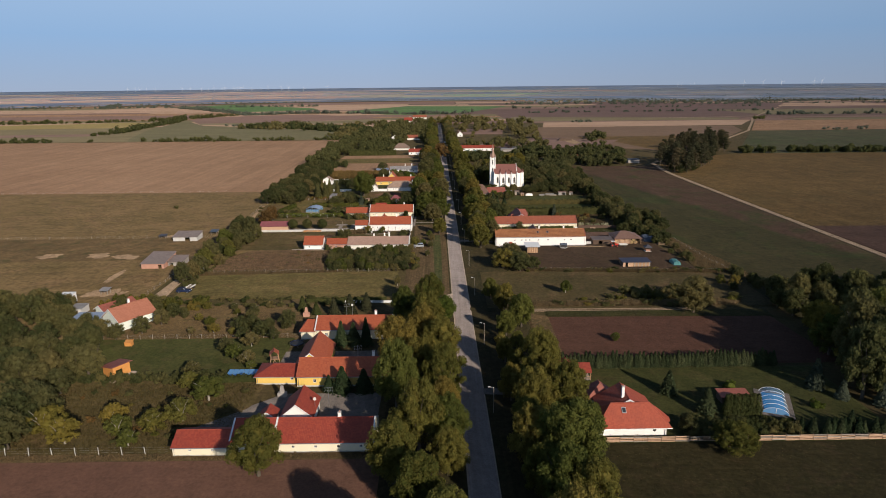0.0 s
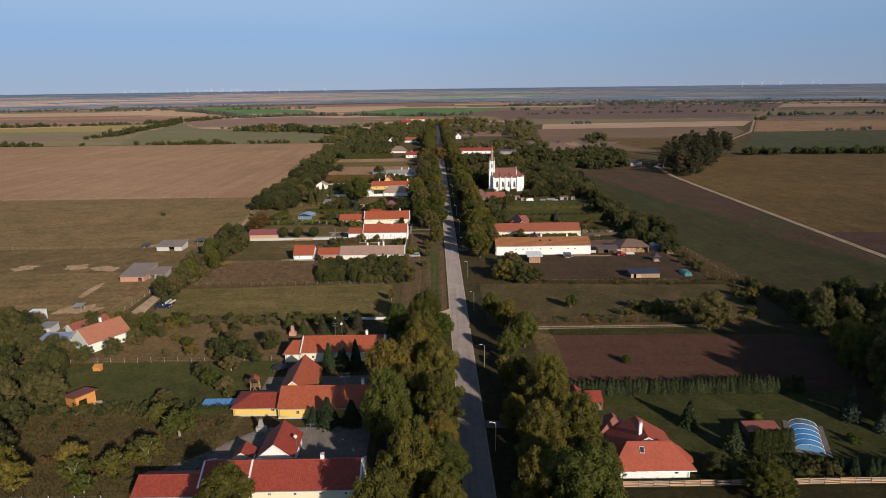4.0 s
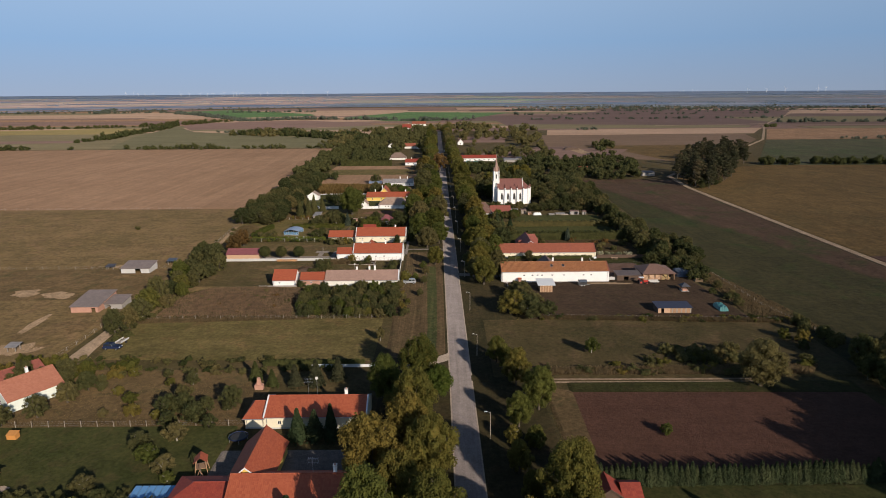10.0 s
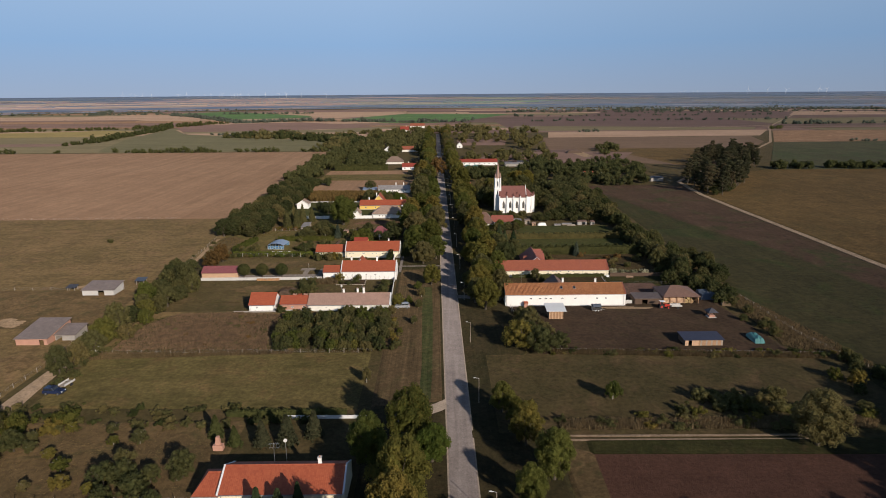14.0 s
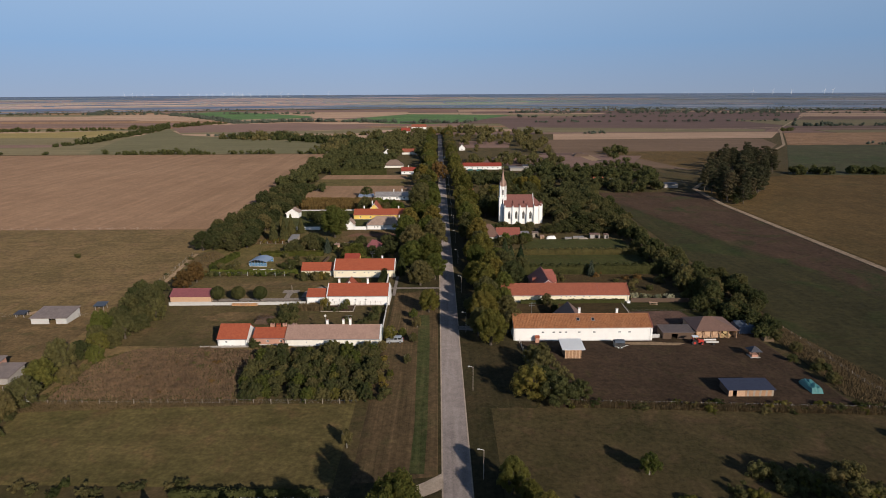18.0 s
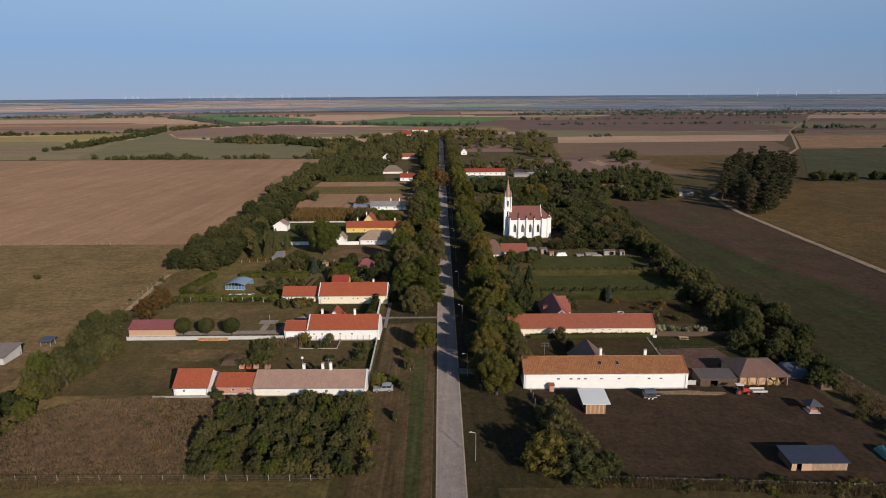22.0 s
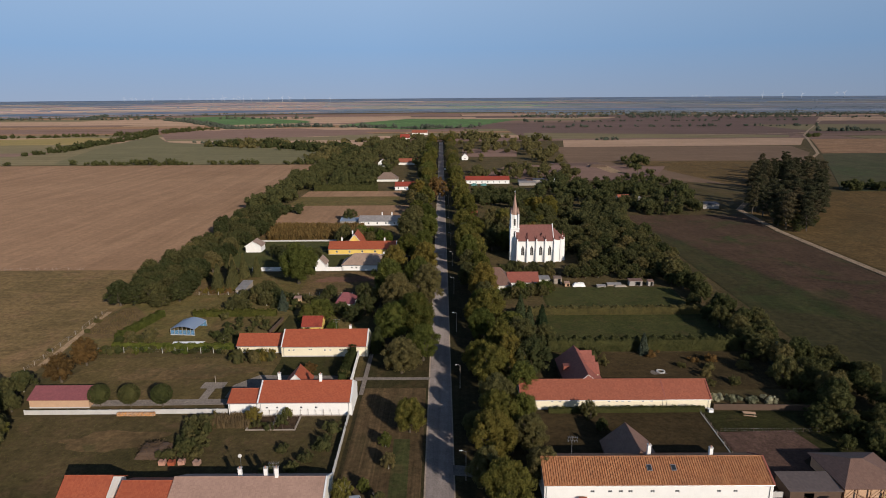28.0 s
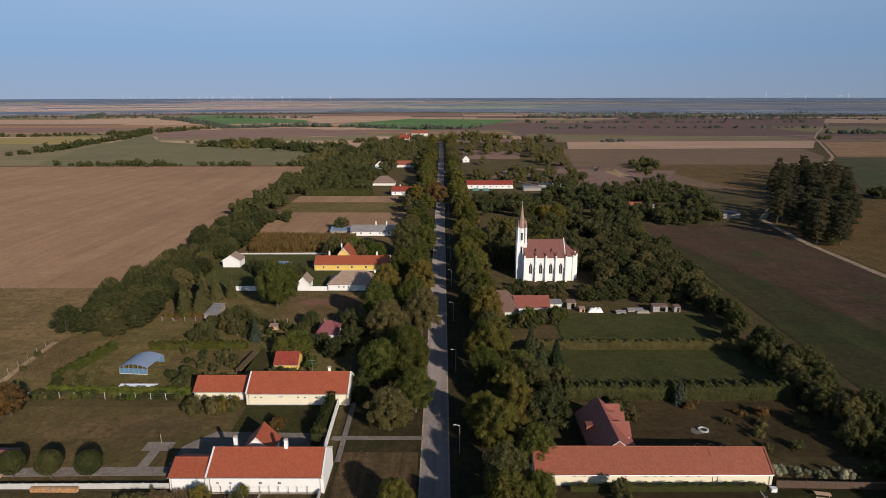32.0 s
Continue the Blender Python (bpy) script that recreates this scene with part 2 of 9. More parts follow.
# far_* fields: lightness raised so the colour includes the haze of distance
M["far_brown"] = soil("far_brown", (0.165, 0.115, 0.096), (0.215, 0.15, 0.127), 0, 0, 0.008, 0.15, 0.2, streak=(0.006, 0.08, 1), grain=0.3, tone=0.58)
M["far_olive"] = soil("far_olive", (0.15, 0.14, 0.08), (0.2, 0.178, 0.105), 0, 0, 0.008, 0.15, 0.2, streak=(0.006, 0.08, 1), grain=0.3, tone=0.56)
M["far_green"] = soil("far_green", (0.07, 0.145, 0.055), (0.1, 0.175, 0.07), 0, 0, 0.008, 0.15, 0.2, tone=0.6)
M["far_tan"] = soil("far_tan", (0.33, 0.24, 0.17), (0.41, 0.305, 0.225), 0, 0, 0.008, 0.15, 0.2, streak=(0.006, 0.08, 1), grain=0.3, tone=0.58)
M["far_land"] = distance("far_land")
# haze_* strips: field colours with aerial haze mixed in, paler and bluer
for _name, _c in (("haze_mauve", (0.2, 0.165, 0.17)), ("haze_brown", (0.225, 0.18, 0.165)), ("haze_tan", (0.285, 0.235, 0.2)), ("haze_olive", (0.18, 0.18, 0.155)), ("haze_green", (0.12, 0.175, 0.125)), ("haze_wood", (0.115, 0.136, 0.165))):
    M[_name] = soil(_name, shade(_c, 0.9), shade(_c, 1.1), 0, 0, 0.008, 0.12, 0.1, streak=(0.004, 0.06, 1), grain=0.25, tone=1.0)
# yard_earth: toned down, shade between the clods is part of the colour
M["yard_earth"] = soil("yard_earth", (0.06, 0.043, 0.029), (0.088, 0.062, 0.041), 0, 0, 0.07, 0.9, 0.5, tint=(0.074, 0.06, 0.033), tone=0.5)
M["track"] = soil("track", (0.24, 0.19, 0.135), (0.32, 0.26, 0.19), 0, 0, 0.2, 2, 0.4, tone=0.66)
M["sand"] = soil("sand", (0.26, 0.2, 0.13), (0.33, 0.255, 0.17), 0, 0, 0.2, 2, 0.4, tone=0.58)
M["verge_green"] = soil("verge_green", (0.04, 0.055, 0.02), (0.064, 0.071, 0.028), big=0.1, fine=1.0, streak=(1.3, 0.02, 1), tint=(0.085, 0.07, 0.036), lines=0.45, tone=0.66)
M["verge_dry"] = soil("verge_dry", (0.058, 0.047, 0.024), (0.096, 0.069, 0.038), big=0.05, fine=1.0, streak=(1.1, 0.02, 1), turn=-4, tint=(0.044, 0.052, 0.021), lines=0.6, tone=0.74)
# brick_yard: lowered tone stands in for shade on the rough paving
M["brick_yard"] = soil("brick_yard", (0.125, 0.083, 0.068), (0.165, 0.11, 0.09), 0, 0, 0.2, 2, 0.3, tone=0.5)
# far_mauve and far_yellow carry the same haze lift in their colour
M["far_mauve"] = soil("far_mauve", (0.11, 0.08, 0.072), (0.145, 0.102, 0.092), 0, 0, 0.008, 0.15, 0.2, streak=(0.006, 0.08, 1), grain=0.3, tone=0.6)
M["far_yellow"] = soil("far_yellow", (0.22, 0.19, 0.075), (0.28, 0.235, 0.1), 0, 0, 0.008, 0.15, 0.2, streak=(0.006, 0.08, 1), grain=0.3, tone=0.56)
M["asphalt"] = soil("asphalt", (0.265, 0.243, 0.235), (0.355, 0.33, 0.318), 0, 0, 0.12, 3, 0.25, streak=(0.7, 0.03, 1), grain=0.45, lines=0.3, tone=0.57)
M["road_edge"] = soil("road_edge", (0.36, 0.315, 0.26), (0.44, 0.39, 0.32), 0, 0, 0.4, 3, 0.3, grain=0.5, tone=0.62)
M["paving"] = soil("paving", (0.2, 0.19, 0.18), (0.27, 0.255, 0.235), 0, 0, 0.2, 4, 0.3, tone=0.52)
M["bark"] = surface("bark", (0.09, 0.07, 0.05), 0.4, 2, 14, 0.95, 0.8)
M["bark_pale"] = surface("bark_pale", (0.3, 0.27, 0.22), 0.4, 2, 14, 0.95, 0.8)
M["leaf_avenue"] = foliage("leaf_avenue", (0.062, 0.074, 0.021), (0.126, 0.116, 0.033), (0.185, 0.134, 0.04), 0.3)
# leaf_far: greyed towards blue, distance haze painted into the leaves
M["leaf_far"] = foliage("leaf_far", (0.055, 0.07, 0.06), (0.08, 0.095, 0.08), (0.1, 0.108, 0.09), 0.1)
M["leaf_dark"] = foliage("leaf_dark", (0.052, 0.064, 0.029), (0.088, 0.092, 0.04), (0.126, 0.11, 0.05), 0.36)
M["leaf_thicket"] = foliage("leaf_thicket", (0.039, 0.05, 0.023), (0.066, 0.073, 0.032), (0.098, 0.089, 0.041), 0.3)
# leaf_hazy: pale blue leaves, the haze over the farthest rows is in the colour
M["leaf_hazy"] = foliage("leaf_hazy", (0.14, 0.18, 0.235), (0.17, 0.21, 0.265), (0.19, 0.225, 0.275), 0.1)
M["leaf_flower"] = foliage("leaf_flower", (0.07, 0.085, 0.04), (0.24, 0.24, 0.17), (0.5, 0.48, 0.38), 0.2)
M["leaf_wood"] = foliage("leaf_wood", (0.068, 0.075, 0.035), (0.118, 0.113, 0.05), (0.166, 0.134, 0.063), 0.36)
M["leaf_bright"] = foliage("leaf_bright", (0.058, 0.083, 0.02), (0.09, 0.115, 0.027), (0.128, 0.126, 0.033))
M["leaf_yellow"] = foliage("leaf_yellow", (0.1, 0.095, 0.026), (0.165, 0.142, 0.036), (0.205, 0.155, 0.042), 0.3)
M["leaf_rust"] = foliage("leaf_rust", (0.088, 0.058, 0.026), (0.132, 0.08, 0.033), (0.165, 0.105, 0.045))
M["leaf_conifer"] = foliage("leaf_conifer", (0.017, 0.03, 0.016), (0.032, 0.046, 0.024), (0.055, 0.064, 0.034), 0.1)
M["leaf_spruce"] = foliage("leaf_spruce", (0.036, 0.048, 0.037), (0.058, 0.071, 0.054), None, 0.1)
M["leaf_hedge"] = foliage("leaf_hedge", (0.032, 0.042, 0.017), (0.056, 0.065, 0.026), (0.084, 0.081, 0.034), 0.22)
M["leaf_pine"] = foliage("leaf_pine", (0.034, 0.039, 0.023), (0.056, 0.056, 0.034), (0.088, 0.07, 0.043), 0.15)
M["reed"] = foliage("reed", (0.1, 0.075, 0.044), (0.135, 0.1, 0.06), (0.165, 0.125, 0.076), 0.2)
M["corn"] = foliage("corn", (0.1, 0.07, 0.03), (0.15, 0.1, 0.042), (0.13, 0.12, 0.045), 0.2)
M["turf"] = foliage("turf", (0.04, 0.05, 0.018), (0.07, 0.075, 0.026), (0.12, 0.095, 0.045), 0.3)
M["turf_dry"] = foliage("turf_dry", (0.06, 0.052, 0.022), (0.105, 0.082, 0.04), (0.16, 0.12, 0.065), 0.3)
M["far_sage"] = soil("far_sage", (0.118, 0.12, 0.066), (0.15, 0.146, 0.085), 0, 0, 0.008, 0.15, 0.2, streak=(0.006, 0.08, 1), grain=0.3, tone=0.58)
M["roof_rust"] = tiled("roof_rust", (0.27, 0.046, 0.02), (0.33, 0.066, 0.029), (0.19, 0.045, 0.025), vary=0.35)
M["leaf_thuja"] = foliage("leaf_thuja", (0.028, 0.04, 0.021), (0.046, 0.058, 0.031), (0.066, 0.074, 0.04), 0.1)
M["roof_church"] = tiled("roof_church", (0.16, 0.058, 0.044), (0.2, 0.078, 0.06), (0.13, 0.055, 0.044), vary=0.4)
M["leaf_lime"] = foliage("leaf_lime", (0.064, 0.082, 0.024), (0.11, 0.121, 0.035), (0.152, 0.135, 0.042), 0.36)
M["roof_low"] = tiled("roof_low", (0.1, 0.075, 0.067), (0.13, 0.098, 0.087), (0.075, 0.058, 0.053), vary=0.5)
M["roof_salmon"] = tiled("roof_salmon", (0.32, 0.115, 0.065), (0.38, 0.15, 0.088), (0.26, 0.095, 0.055), vary=0.4)
M["reed_brown"] = foliage("reed_brown", (0.125, 0.086, 0.06), (0.175, 0.122, 0.084), (0.225, 0.162, 0.108), 0.2)
M["roof_weathered"] = tiled("roof_weathered", (0.2, 0.155, 0.13), (0.26, 0.2, 0.17), (0.14, 0.105, 0.088), vary=0.6)
M["far_earth"] = soil("far_earth", (0.15, 0.108, 0.075), (0.19, 0.138, 0.097), 0, 0, 0.008, 0.15, 0.2, streak=(0.006, 0.08, 1), grain=0.3, tone=0.56)
# lawn_dull: shade among the blades is mixed in through the low tone
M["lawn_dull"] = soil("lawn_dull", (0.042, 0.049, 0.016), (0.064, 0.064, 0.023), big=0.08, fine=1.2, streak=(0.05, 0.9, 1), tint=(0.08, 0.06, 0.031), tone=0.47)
M["straw"] = surface("straw", (0.42, 0.3, 0.14), 0.3, 1.5, 20, 0.95, 0.6)
M["roof_red"] = tiled("roof_red", (0.224, 0.0301, 0.0155), (0.292, 0.0499, 0.0241), (0.155, 0.0301, 0.0189), vary=0.4)
M["roof_orange"] = tiled("roof_orange", (0.286, 0.0588, 0.0227), (0.35, 0.086, 0.034), (0.2, 0.05, 0.025), vary=0.28)
M["roof_barn"] = tiled("roof_barn", (0.3, 0.112, 0.041), (0.42, 0.186, 0.075), (0.2, 0.085, 0.043), vary=0.45)
M["roof_long"] = tiled("roof_long", (0.238, 0.064, 0.0312), (0.295, 0.0886, 0.0451), (0.18, 0.0558, 0.0328), vary=0.35)
M["roof_faded"] = tiled("roof_faded", (0.3, 0.185, 0.138), (0.36, 0.225, 0.168), (0.22, 0.135, 0.1), vary=0.5)
M["roof_maroon"] = tiled("roof_maroon", (0.22, 0.06, 0.04), (0.28, 0.085, 0.055), (0.16, 0.06, 0.045), vary=0.4)
M["roof_purple"] = tiled("roof_purple", (0.2, 0.058, 0.063), (0.25, 0.078, 0.08), (0.15, 0.054, 0.056), vary=0.4)
M["roof_thatch"] = tiled("roof_thatch", (0.27, 0.18, 0.13), (0.38, 0.265, 0.195), (0.15, 0.11, 0.085), vary=0.5)
M["roof_grey"] = tiled("roof_grey", (0.22, 0.2, 0.19), (0.29, 0.27, 0.255), (0.15, 0.13, 0.12), (0.9, 1.2, 0.6), 0.5)
M["roof_brown"] = tiled("roof_brown", (0.17, 0.115, 0.085), (0.22, 0.15, 0.11), (0.12, 0.085, 0.065), vary=0.4)
M["roof_umber"] = tiled("roof_umber", (0.15, 0.082, 0.058), (0.195, 0.11, 0.078), (0.11, 0.066, 0.05), vary=0.5)
M["roof_slate"] = tiled("roof_slate", (0.045, 0.045, 0.055), (0.065, 0.065, 0.078), (0.035, 0.033, 0.035), vary=0.4)
M["roof_blue"] = tiled("roof_blue", (0.024, 0.028, 0.052), (0.034, 0.039, 0.066), (0.022, 0.025, 0.038), vary=0.4)
M["roof_sheet"] = surface("roof_sheet", (0.72, 0.71, 0.68), 0.1, 0.5, 6, 0.4, 0.1)
M["white_wall"] = surface("white_wall", (0.8, 0.78, 0.74), 0.1, 0.5, 8, 0.9, 0.15)
M["cream_wall"] = surface("cream_wall", (0.76, 0.68, 0.5), 0.1, 0.5, 8, 0.9, 0.15)
M["pale_wall"] = surface("pale_wall", (0.75, 0.72, 0.64), 0.16, 0.4, 8, 0.9, 0.2)
M["yellow_wall"] = surface("yellow_wall", (0.72, 0.49, 0.12), 0.12, 0.5, 8, 0.9, 0.15)
M["green_wall"] = surface("green_wall", (0.68, 0.72, 0.64), 0.1, 0.5, 8, 0.9, 0.15)
M["brick_wall"] = surface("brick_wall", (0.45, 0.24, 0.17), 0.2, 0.8, 9, 0.9, 0.3)
M["stone_wall"] = surface("stone_wall", (0.32, 0.29, 0.26), 0.3, 0.8, 7, 0.9, 0.5)
M["concrete"] = surface("concrete", (0.5, 0.48, 0.45), 0.18, 0.5, 8, 0.9, 0.2)
M["wood"] = surface("wood", (0.34, 0.2, 0.11), 0.3, 1.5, 10, 0.8, 0.3)
M["wood_grey"] = surface("wood_grey", (0.3, 0.25, 0.2), 0.3, 1.5, 10, 0.9, 0.3)
M["wood_pink"] = surface("wood_pink", (0.5, 0.32, 0.2), 0.2, 1.5, 10, 0.85, 0.3)
M["wood_orange"] = surface("wood_orange", (0.55, 0.24, 0.06), 0.2, 1.5, 10, 0.7, 0.2)
M["wood_dark"] = surface("wood_dark", (0.09, 0.055, 0.035), 0.3, 1.5, 10, 0.85, 0.3)
M["plaster_trim"] = surface("plaster_trim", (0.66, 0.65, 0.64), 0.12, 0.6, 9, 0.9, 0.15)
M["metal"] = surface("metal", (0.4, 0.4, 0.4), 0.15, 2, 15, 0.45, 0.05, 0.8)
M["dark"] = surface("dark", (0.03, 0.028, 0.026), 0.3, 1, 10, 0.7, 0.1)
M["pane"] = glass("pane", (0.025, 0.028, 0.03), 0.2)
M["rubber"] = surface("rubber", (0.02, 0.02, 0.02), 0.2, 3, 12, 0.85, 0.1)
M["silver_paint"] = glossy("silver_paint", (0.5, 0.51, 0.52), 0.25, 0.4)
M["navy_paint"] = glossy("navy_paint", (0.02, 0.03, 0.07), 0.2)
M["red_paint"] = glossy("red_paint", (0.45, 0.045, 0.03), 0.3)
M["white_paint"] = glossy("white_paint", (0.78, 0.78, 0.77), 0.35)
M["turbine_grey"] = glossy("turbine_grey", (0.72, 0.72, 0.72), 0.5)
M["blue_sheet"] = glossy("blue_sheet", (0.12, 0.27, 0.48), 0.25)
M["teal_sheet"] = surface("teal_sheet", (0.05, 0.17, 0.165), 0.2, 1, 8, 0.6, 0.2)
M["water"] = glass("water", (0.02, 0.19, 0.42), 0.08)
M["pond"] = glass("pond", (0.02, 0.06, 0.13), 0.06)
M["poly"] = glass("poly", (0.2, 0.42, 0.66), 0.15, 0.35)
M["foil"] = glossy("foil", (0.24, 0.29, 0.38), 0.35)
M["foil_dark"] = surface("foil_dark", (0.06, 0.075, 0.1), 0.25, 0.8, 9, 0.85, 0.2)


# ---- shapes ----
class Shape:
    def __init__(self):
        self.v, self.f = [], []

    def add(self, v, f):
        n = len(self.v)
        self.v += [tuple(p) for p in v]
        self.f += [tuple(i + n for i in q) for q in f]
        return self

    def box(self, x0, x1, y0, y1, z0, z1):
        v = [(x, y, z) for z in (z0, z1) for x, y in ((x0, y0), (x1, y0), (x1, y1), (x0, y1))]
        return self.add(v, [(0, 3, 2, 1), (4, 5, 6, 7), (0, 1, 5, 4), (1, 2, 6, 5), (2, 3, 7, 6), (3, 0, 4, 7)])

    def rod(self, a, b, r0, r1=None, n=8):
        a, b = Vector(a), Vector(b)
        r1 = r0 if r1 is None else r1
        q = (b - a).to_track_quat("Z", "Y")
        ring = [q @ Vector((math.cos(k * math.tau / n), math.sin(k * math.tau / n), 0)) for k in range(n)]
        v = [a + c * r0 for c in ring] + [b + c * r1 for c in ring]
        f = [(k, (k + 1) % n, n + (k + 1) % n, n + k) for k in range(n)]
        return self.add(v, f + [tuple(range(n))[::-1], tuple(range(n, 2 * n))])

    def slab(self, quad, thick):
        """A sloping slab under four corner points (in order, seen from outside)."""
        q = [Vector(p) for p in quad]
        nrm = (q[1] - q[0]).cross(q[-1] - q[0]).normalized() * thick
        n = len(q)
        f = [tuple(range(n)), tuple(range(n, 2 * n))[::-1]]
        f += [(k, n + k, n + (k + 1) % n, (k + 1) % n) for k in range(n)]
        return self.add(q + [p - nrm for p in q], f)

    def prism(self, outline, axis, a, b):
        """An outline of (u, w) pushed along an axis from a to b: axis x takes (y, z), y takes (x, z), z takes (x, y)."""
        put = {"x": lambda u, w, s: (s, u, w), "y": lambda u, w, s: (u, s, w), "z": lambda u, w, s: (u, w, s)}[axis]
        n = len(outline)
        v = [put(u, w, a) for u, w in outline] + [put(u, w, b) for u, w in outline]
        f = [tuple(range(n))[::-1], tuple(range(n, 2 * n))] + [(k, (k + 1) % n, n + (k + 1) % n, n + k) for k in range(n)]
        return self.add(v, f)


def mesh_of(name, s, material, weld=False):
    me = bpy.data.meshes.new(name)
    me.from_pydata(s.v, [], s.f)
    bm = bmesh.new()
    bm.from_mesh(me)
    if weld:
        bmesh.ops.remove_doubles(bm, verts=bm.verts, dist=0.0005)
    bmesh.ops.recalc_face_normals(bm, faces=bm.faces)
    bm.to_mesh(me)
    bm.free()
    me.materials.append(material)
    return me


def part(name, s, material, parent, label=""):
    ob = new(name, mesh_of(name, s, M[material] if isinstance(material, str) else material, "wall" in name))
    ob.parent = parent
    if label:
        ob["label"] = label
    return ob


def thing(name, x, y, label, category, group="", rz=0.0, z=0.0, kind=""):
    ob = new(name)
    ob.empty_display_size = 0.2
    ob.matrix_basis = pose(x, y, z, 0, 0, rz)
    return tagged(ob, label, category, group, kind)


def solid(name, s, material, label, category, kind="", group=""):
    ob = new(name, mesh_of(name, s, M[material] if isinstance(material, str) else material))
    return tagged(ob, label, category, group, kind)


def wall_cells(s, x0, x1, y0, y1, z0, z1, holes):
    """A wall along x with openings (xa, xb, za, zb) through it."""
    xs = sorted({x0, x1, *[h[0] for h in holes], *[h[1] for h in holes]})
    for a, b in zip(xs, xs[1:]):
        cut = [h for h in holes if h[0] < (a + b) / 2 < h[1]]
        z = z0
        for h in sorted(cut, key=lambda h: h[2]):
            s.box(a, b, y0, y1, z, h[2])
            z = h[3]
        s.box(a, b, y0, y1, z, z1)
    return s

# ---- land ----
def road_x(y):
    return 1.1 - 0.0072 * (y - 86)


def rise(r):
    """Height of the far land: flat plain, then a low wooded swell at the horizon."""
    if r < 2600:
        return 0.0
    d = 2600 + 17400 * ((min(r, 4950) - 2600) / 2350) ** 2.2
    return 63 - 63 * r / d


def ring_sheet(name, radii, material, label, category):
    s, n = Shape(), 96
    for r in radii:
        s.v += [(r * math.cos(k * math.tau / n), 90 + r * math.sin(k * math.tau / n), rise(r)) for k in range(n)]
    for j in range(len(radii) - 1):
        s.f += [(j * n + k, (j + 1) * n + k, (j + 1) * n + (k + 1) % n, j * n + (k + 1) % n) for k in range(n)]
    if radii[0] < 10:
        s.f.append(tuple(range(n)))
    return solid(name, s, material, label, category, "structure")


ring_sheet("ground", [5, 60, 150, 300, 600, 1200, 2000, 2600], "grass", "dull green and brown grassy plain round the village", "ground")
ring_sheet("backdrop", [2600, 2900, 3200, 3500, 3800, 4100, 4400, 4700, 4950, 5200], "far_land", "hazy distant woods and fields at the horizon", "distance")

_lift = [0.0]


def field(points, material, label, name="field", category="field"):
    """A flat plot on the ground, each a little above the one before."""
    _lift[0] += 0.0012
    s = Shape()
    n = len(points)
    z = 0.01 + _lift[0]
    cx, cy = sum(x for x, y in points) / n, sum(y for x, y in points) / n
    s.add([(x, y, z) for x, y in points] + [(x + math.copysign(1.2, x - cx), y + math.copysign(1.2, y - cy), -0.1) for x, y in points],
          [tuple(range(n))] + [(k, n + k, n + (k + 1) % n, (k + 1) % n) for k in range(n)])
    return solid(name, s, material, label, category, "structure")


def plot(x0, x1, y0, y1, material, label, name="field", category="field"):
    return field([(x0, y0), (x1, y0), (x1, y1), (x0, y1)], material, label, name, category)


def patch(x, y, rx, ry, material, label, seed=1):
    """A trampled patch with a ragged outline."""
    rng = random.Random(seed)
    n = 36
    r = [1 + 0.22 * math.sin(2 * k * math.tau / n + seed) + 0.16 * math.sin(5 * k * math.tau / n + seed * 2) + rng.uniform(-0.13, 0.13) for k in range(n)]
    return field([(x + rx * r[k] * math.cos(k * math.tau / n), y + ry * r[k] * math.sin(k * math.tau / n)) for k in range(n)], material, label, "sand_patch", "ground")


# far strips of farmland, both sides of the village
_rng = random.Random(5)
_words = {"far_mauve": "far dark mauve-brown ploughed field", "far_yellow": "far yellowing crop field strip", "far_brown": "far brown ploughed field strip", "far_olive": "far olive grassy field strip", "far_tan": "far pale stubble field strip",
          "stubble": "far straw-coloured stubble field", "far_green": "far bright green winter crop field"}
_y = 1060.0
while _y < 2560:
    d = _rng.uniform(34, 95) * (1 + (_y - 1060) / 1500)
    far_x = math.sqrt(2585 ** 2 - min(_y + d, 2560) ** 2)
    x = -far_x
    while x < far_x:
        w = _rng.uniform(380, 1100)
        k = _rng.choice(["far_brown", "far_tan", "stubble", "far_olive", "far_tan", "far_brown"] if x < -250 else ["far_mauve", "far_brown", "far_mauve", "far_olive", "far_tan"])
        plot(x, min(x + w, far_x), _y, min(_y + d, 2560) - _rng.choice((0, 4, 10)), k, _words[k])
        x += w + _rng.choice((0, 6))
    _y += d
field([(-886, 2150), (-755, 2348), (-381, 1887), (-330, 1740), (-513, 1650), (-563, 1683), (-795, 2025)], "far_green", _words["far_green"])
field([(-352, 1756), (-287, 2123), (-103, 1996), (-196, 1775), (-281, 1696)], "far_tan", _words["far_tan"])
field([(-244, 1591), (-196, 1770), (-103, 1996), (198, 1893), (72, 1535), (-23, 1393), (-120, 1417)], "far_green", _words["far_green"])
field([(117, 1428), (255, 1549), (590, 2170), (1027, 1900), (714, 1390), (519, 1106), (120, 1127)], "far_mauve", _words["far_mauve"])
field([(120, 1100), (516, 1100), (544, 1152), (136, 1252)], "far_olive", _words["far_olive"])
plot(640, 1700, 1250, 1500, "far_olive", _words["far_olive"])


_far_words = {"haze_mauve": "distant mauve-brown ploughed strips", "haze_brown": "distant brown ploughed strips", "haze_tan": "distant pale stubble strips", "haze_olive": "distant olive grass strips",
              "haze_green": "distant green winter crop strips", "haze_wood": "distant low woods", "far_brown": "far brown ploughed strips", "far_tan": "far pale stubble strips", "far_olive": "far olive grass strips", "far_mauve": "far mauve-brown ploughed strips"}
_plain = {k: Shape() for k in _far_words}


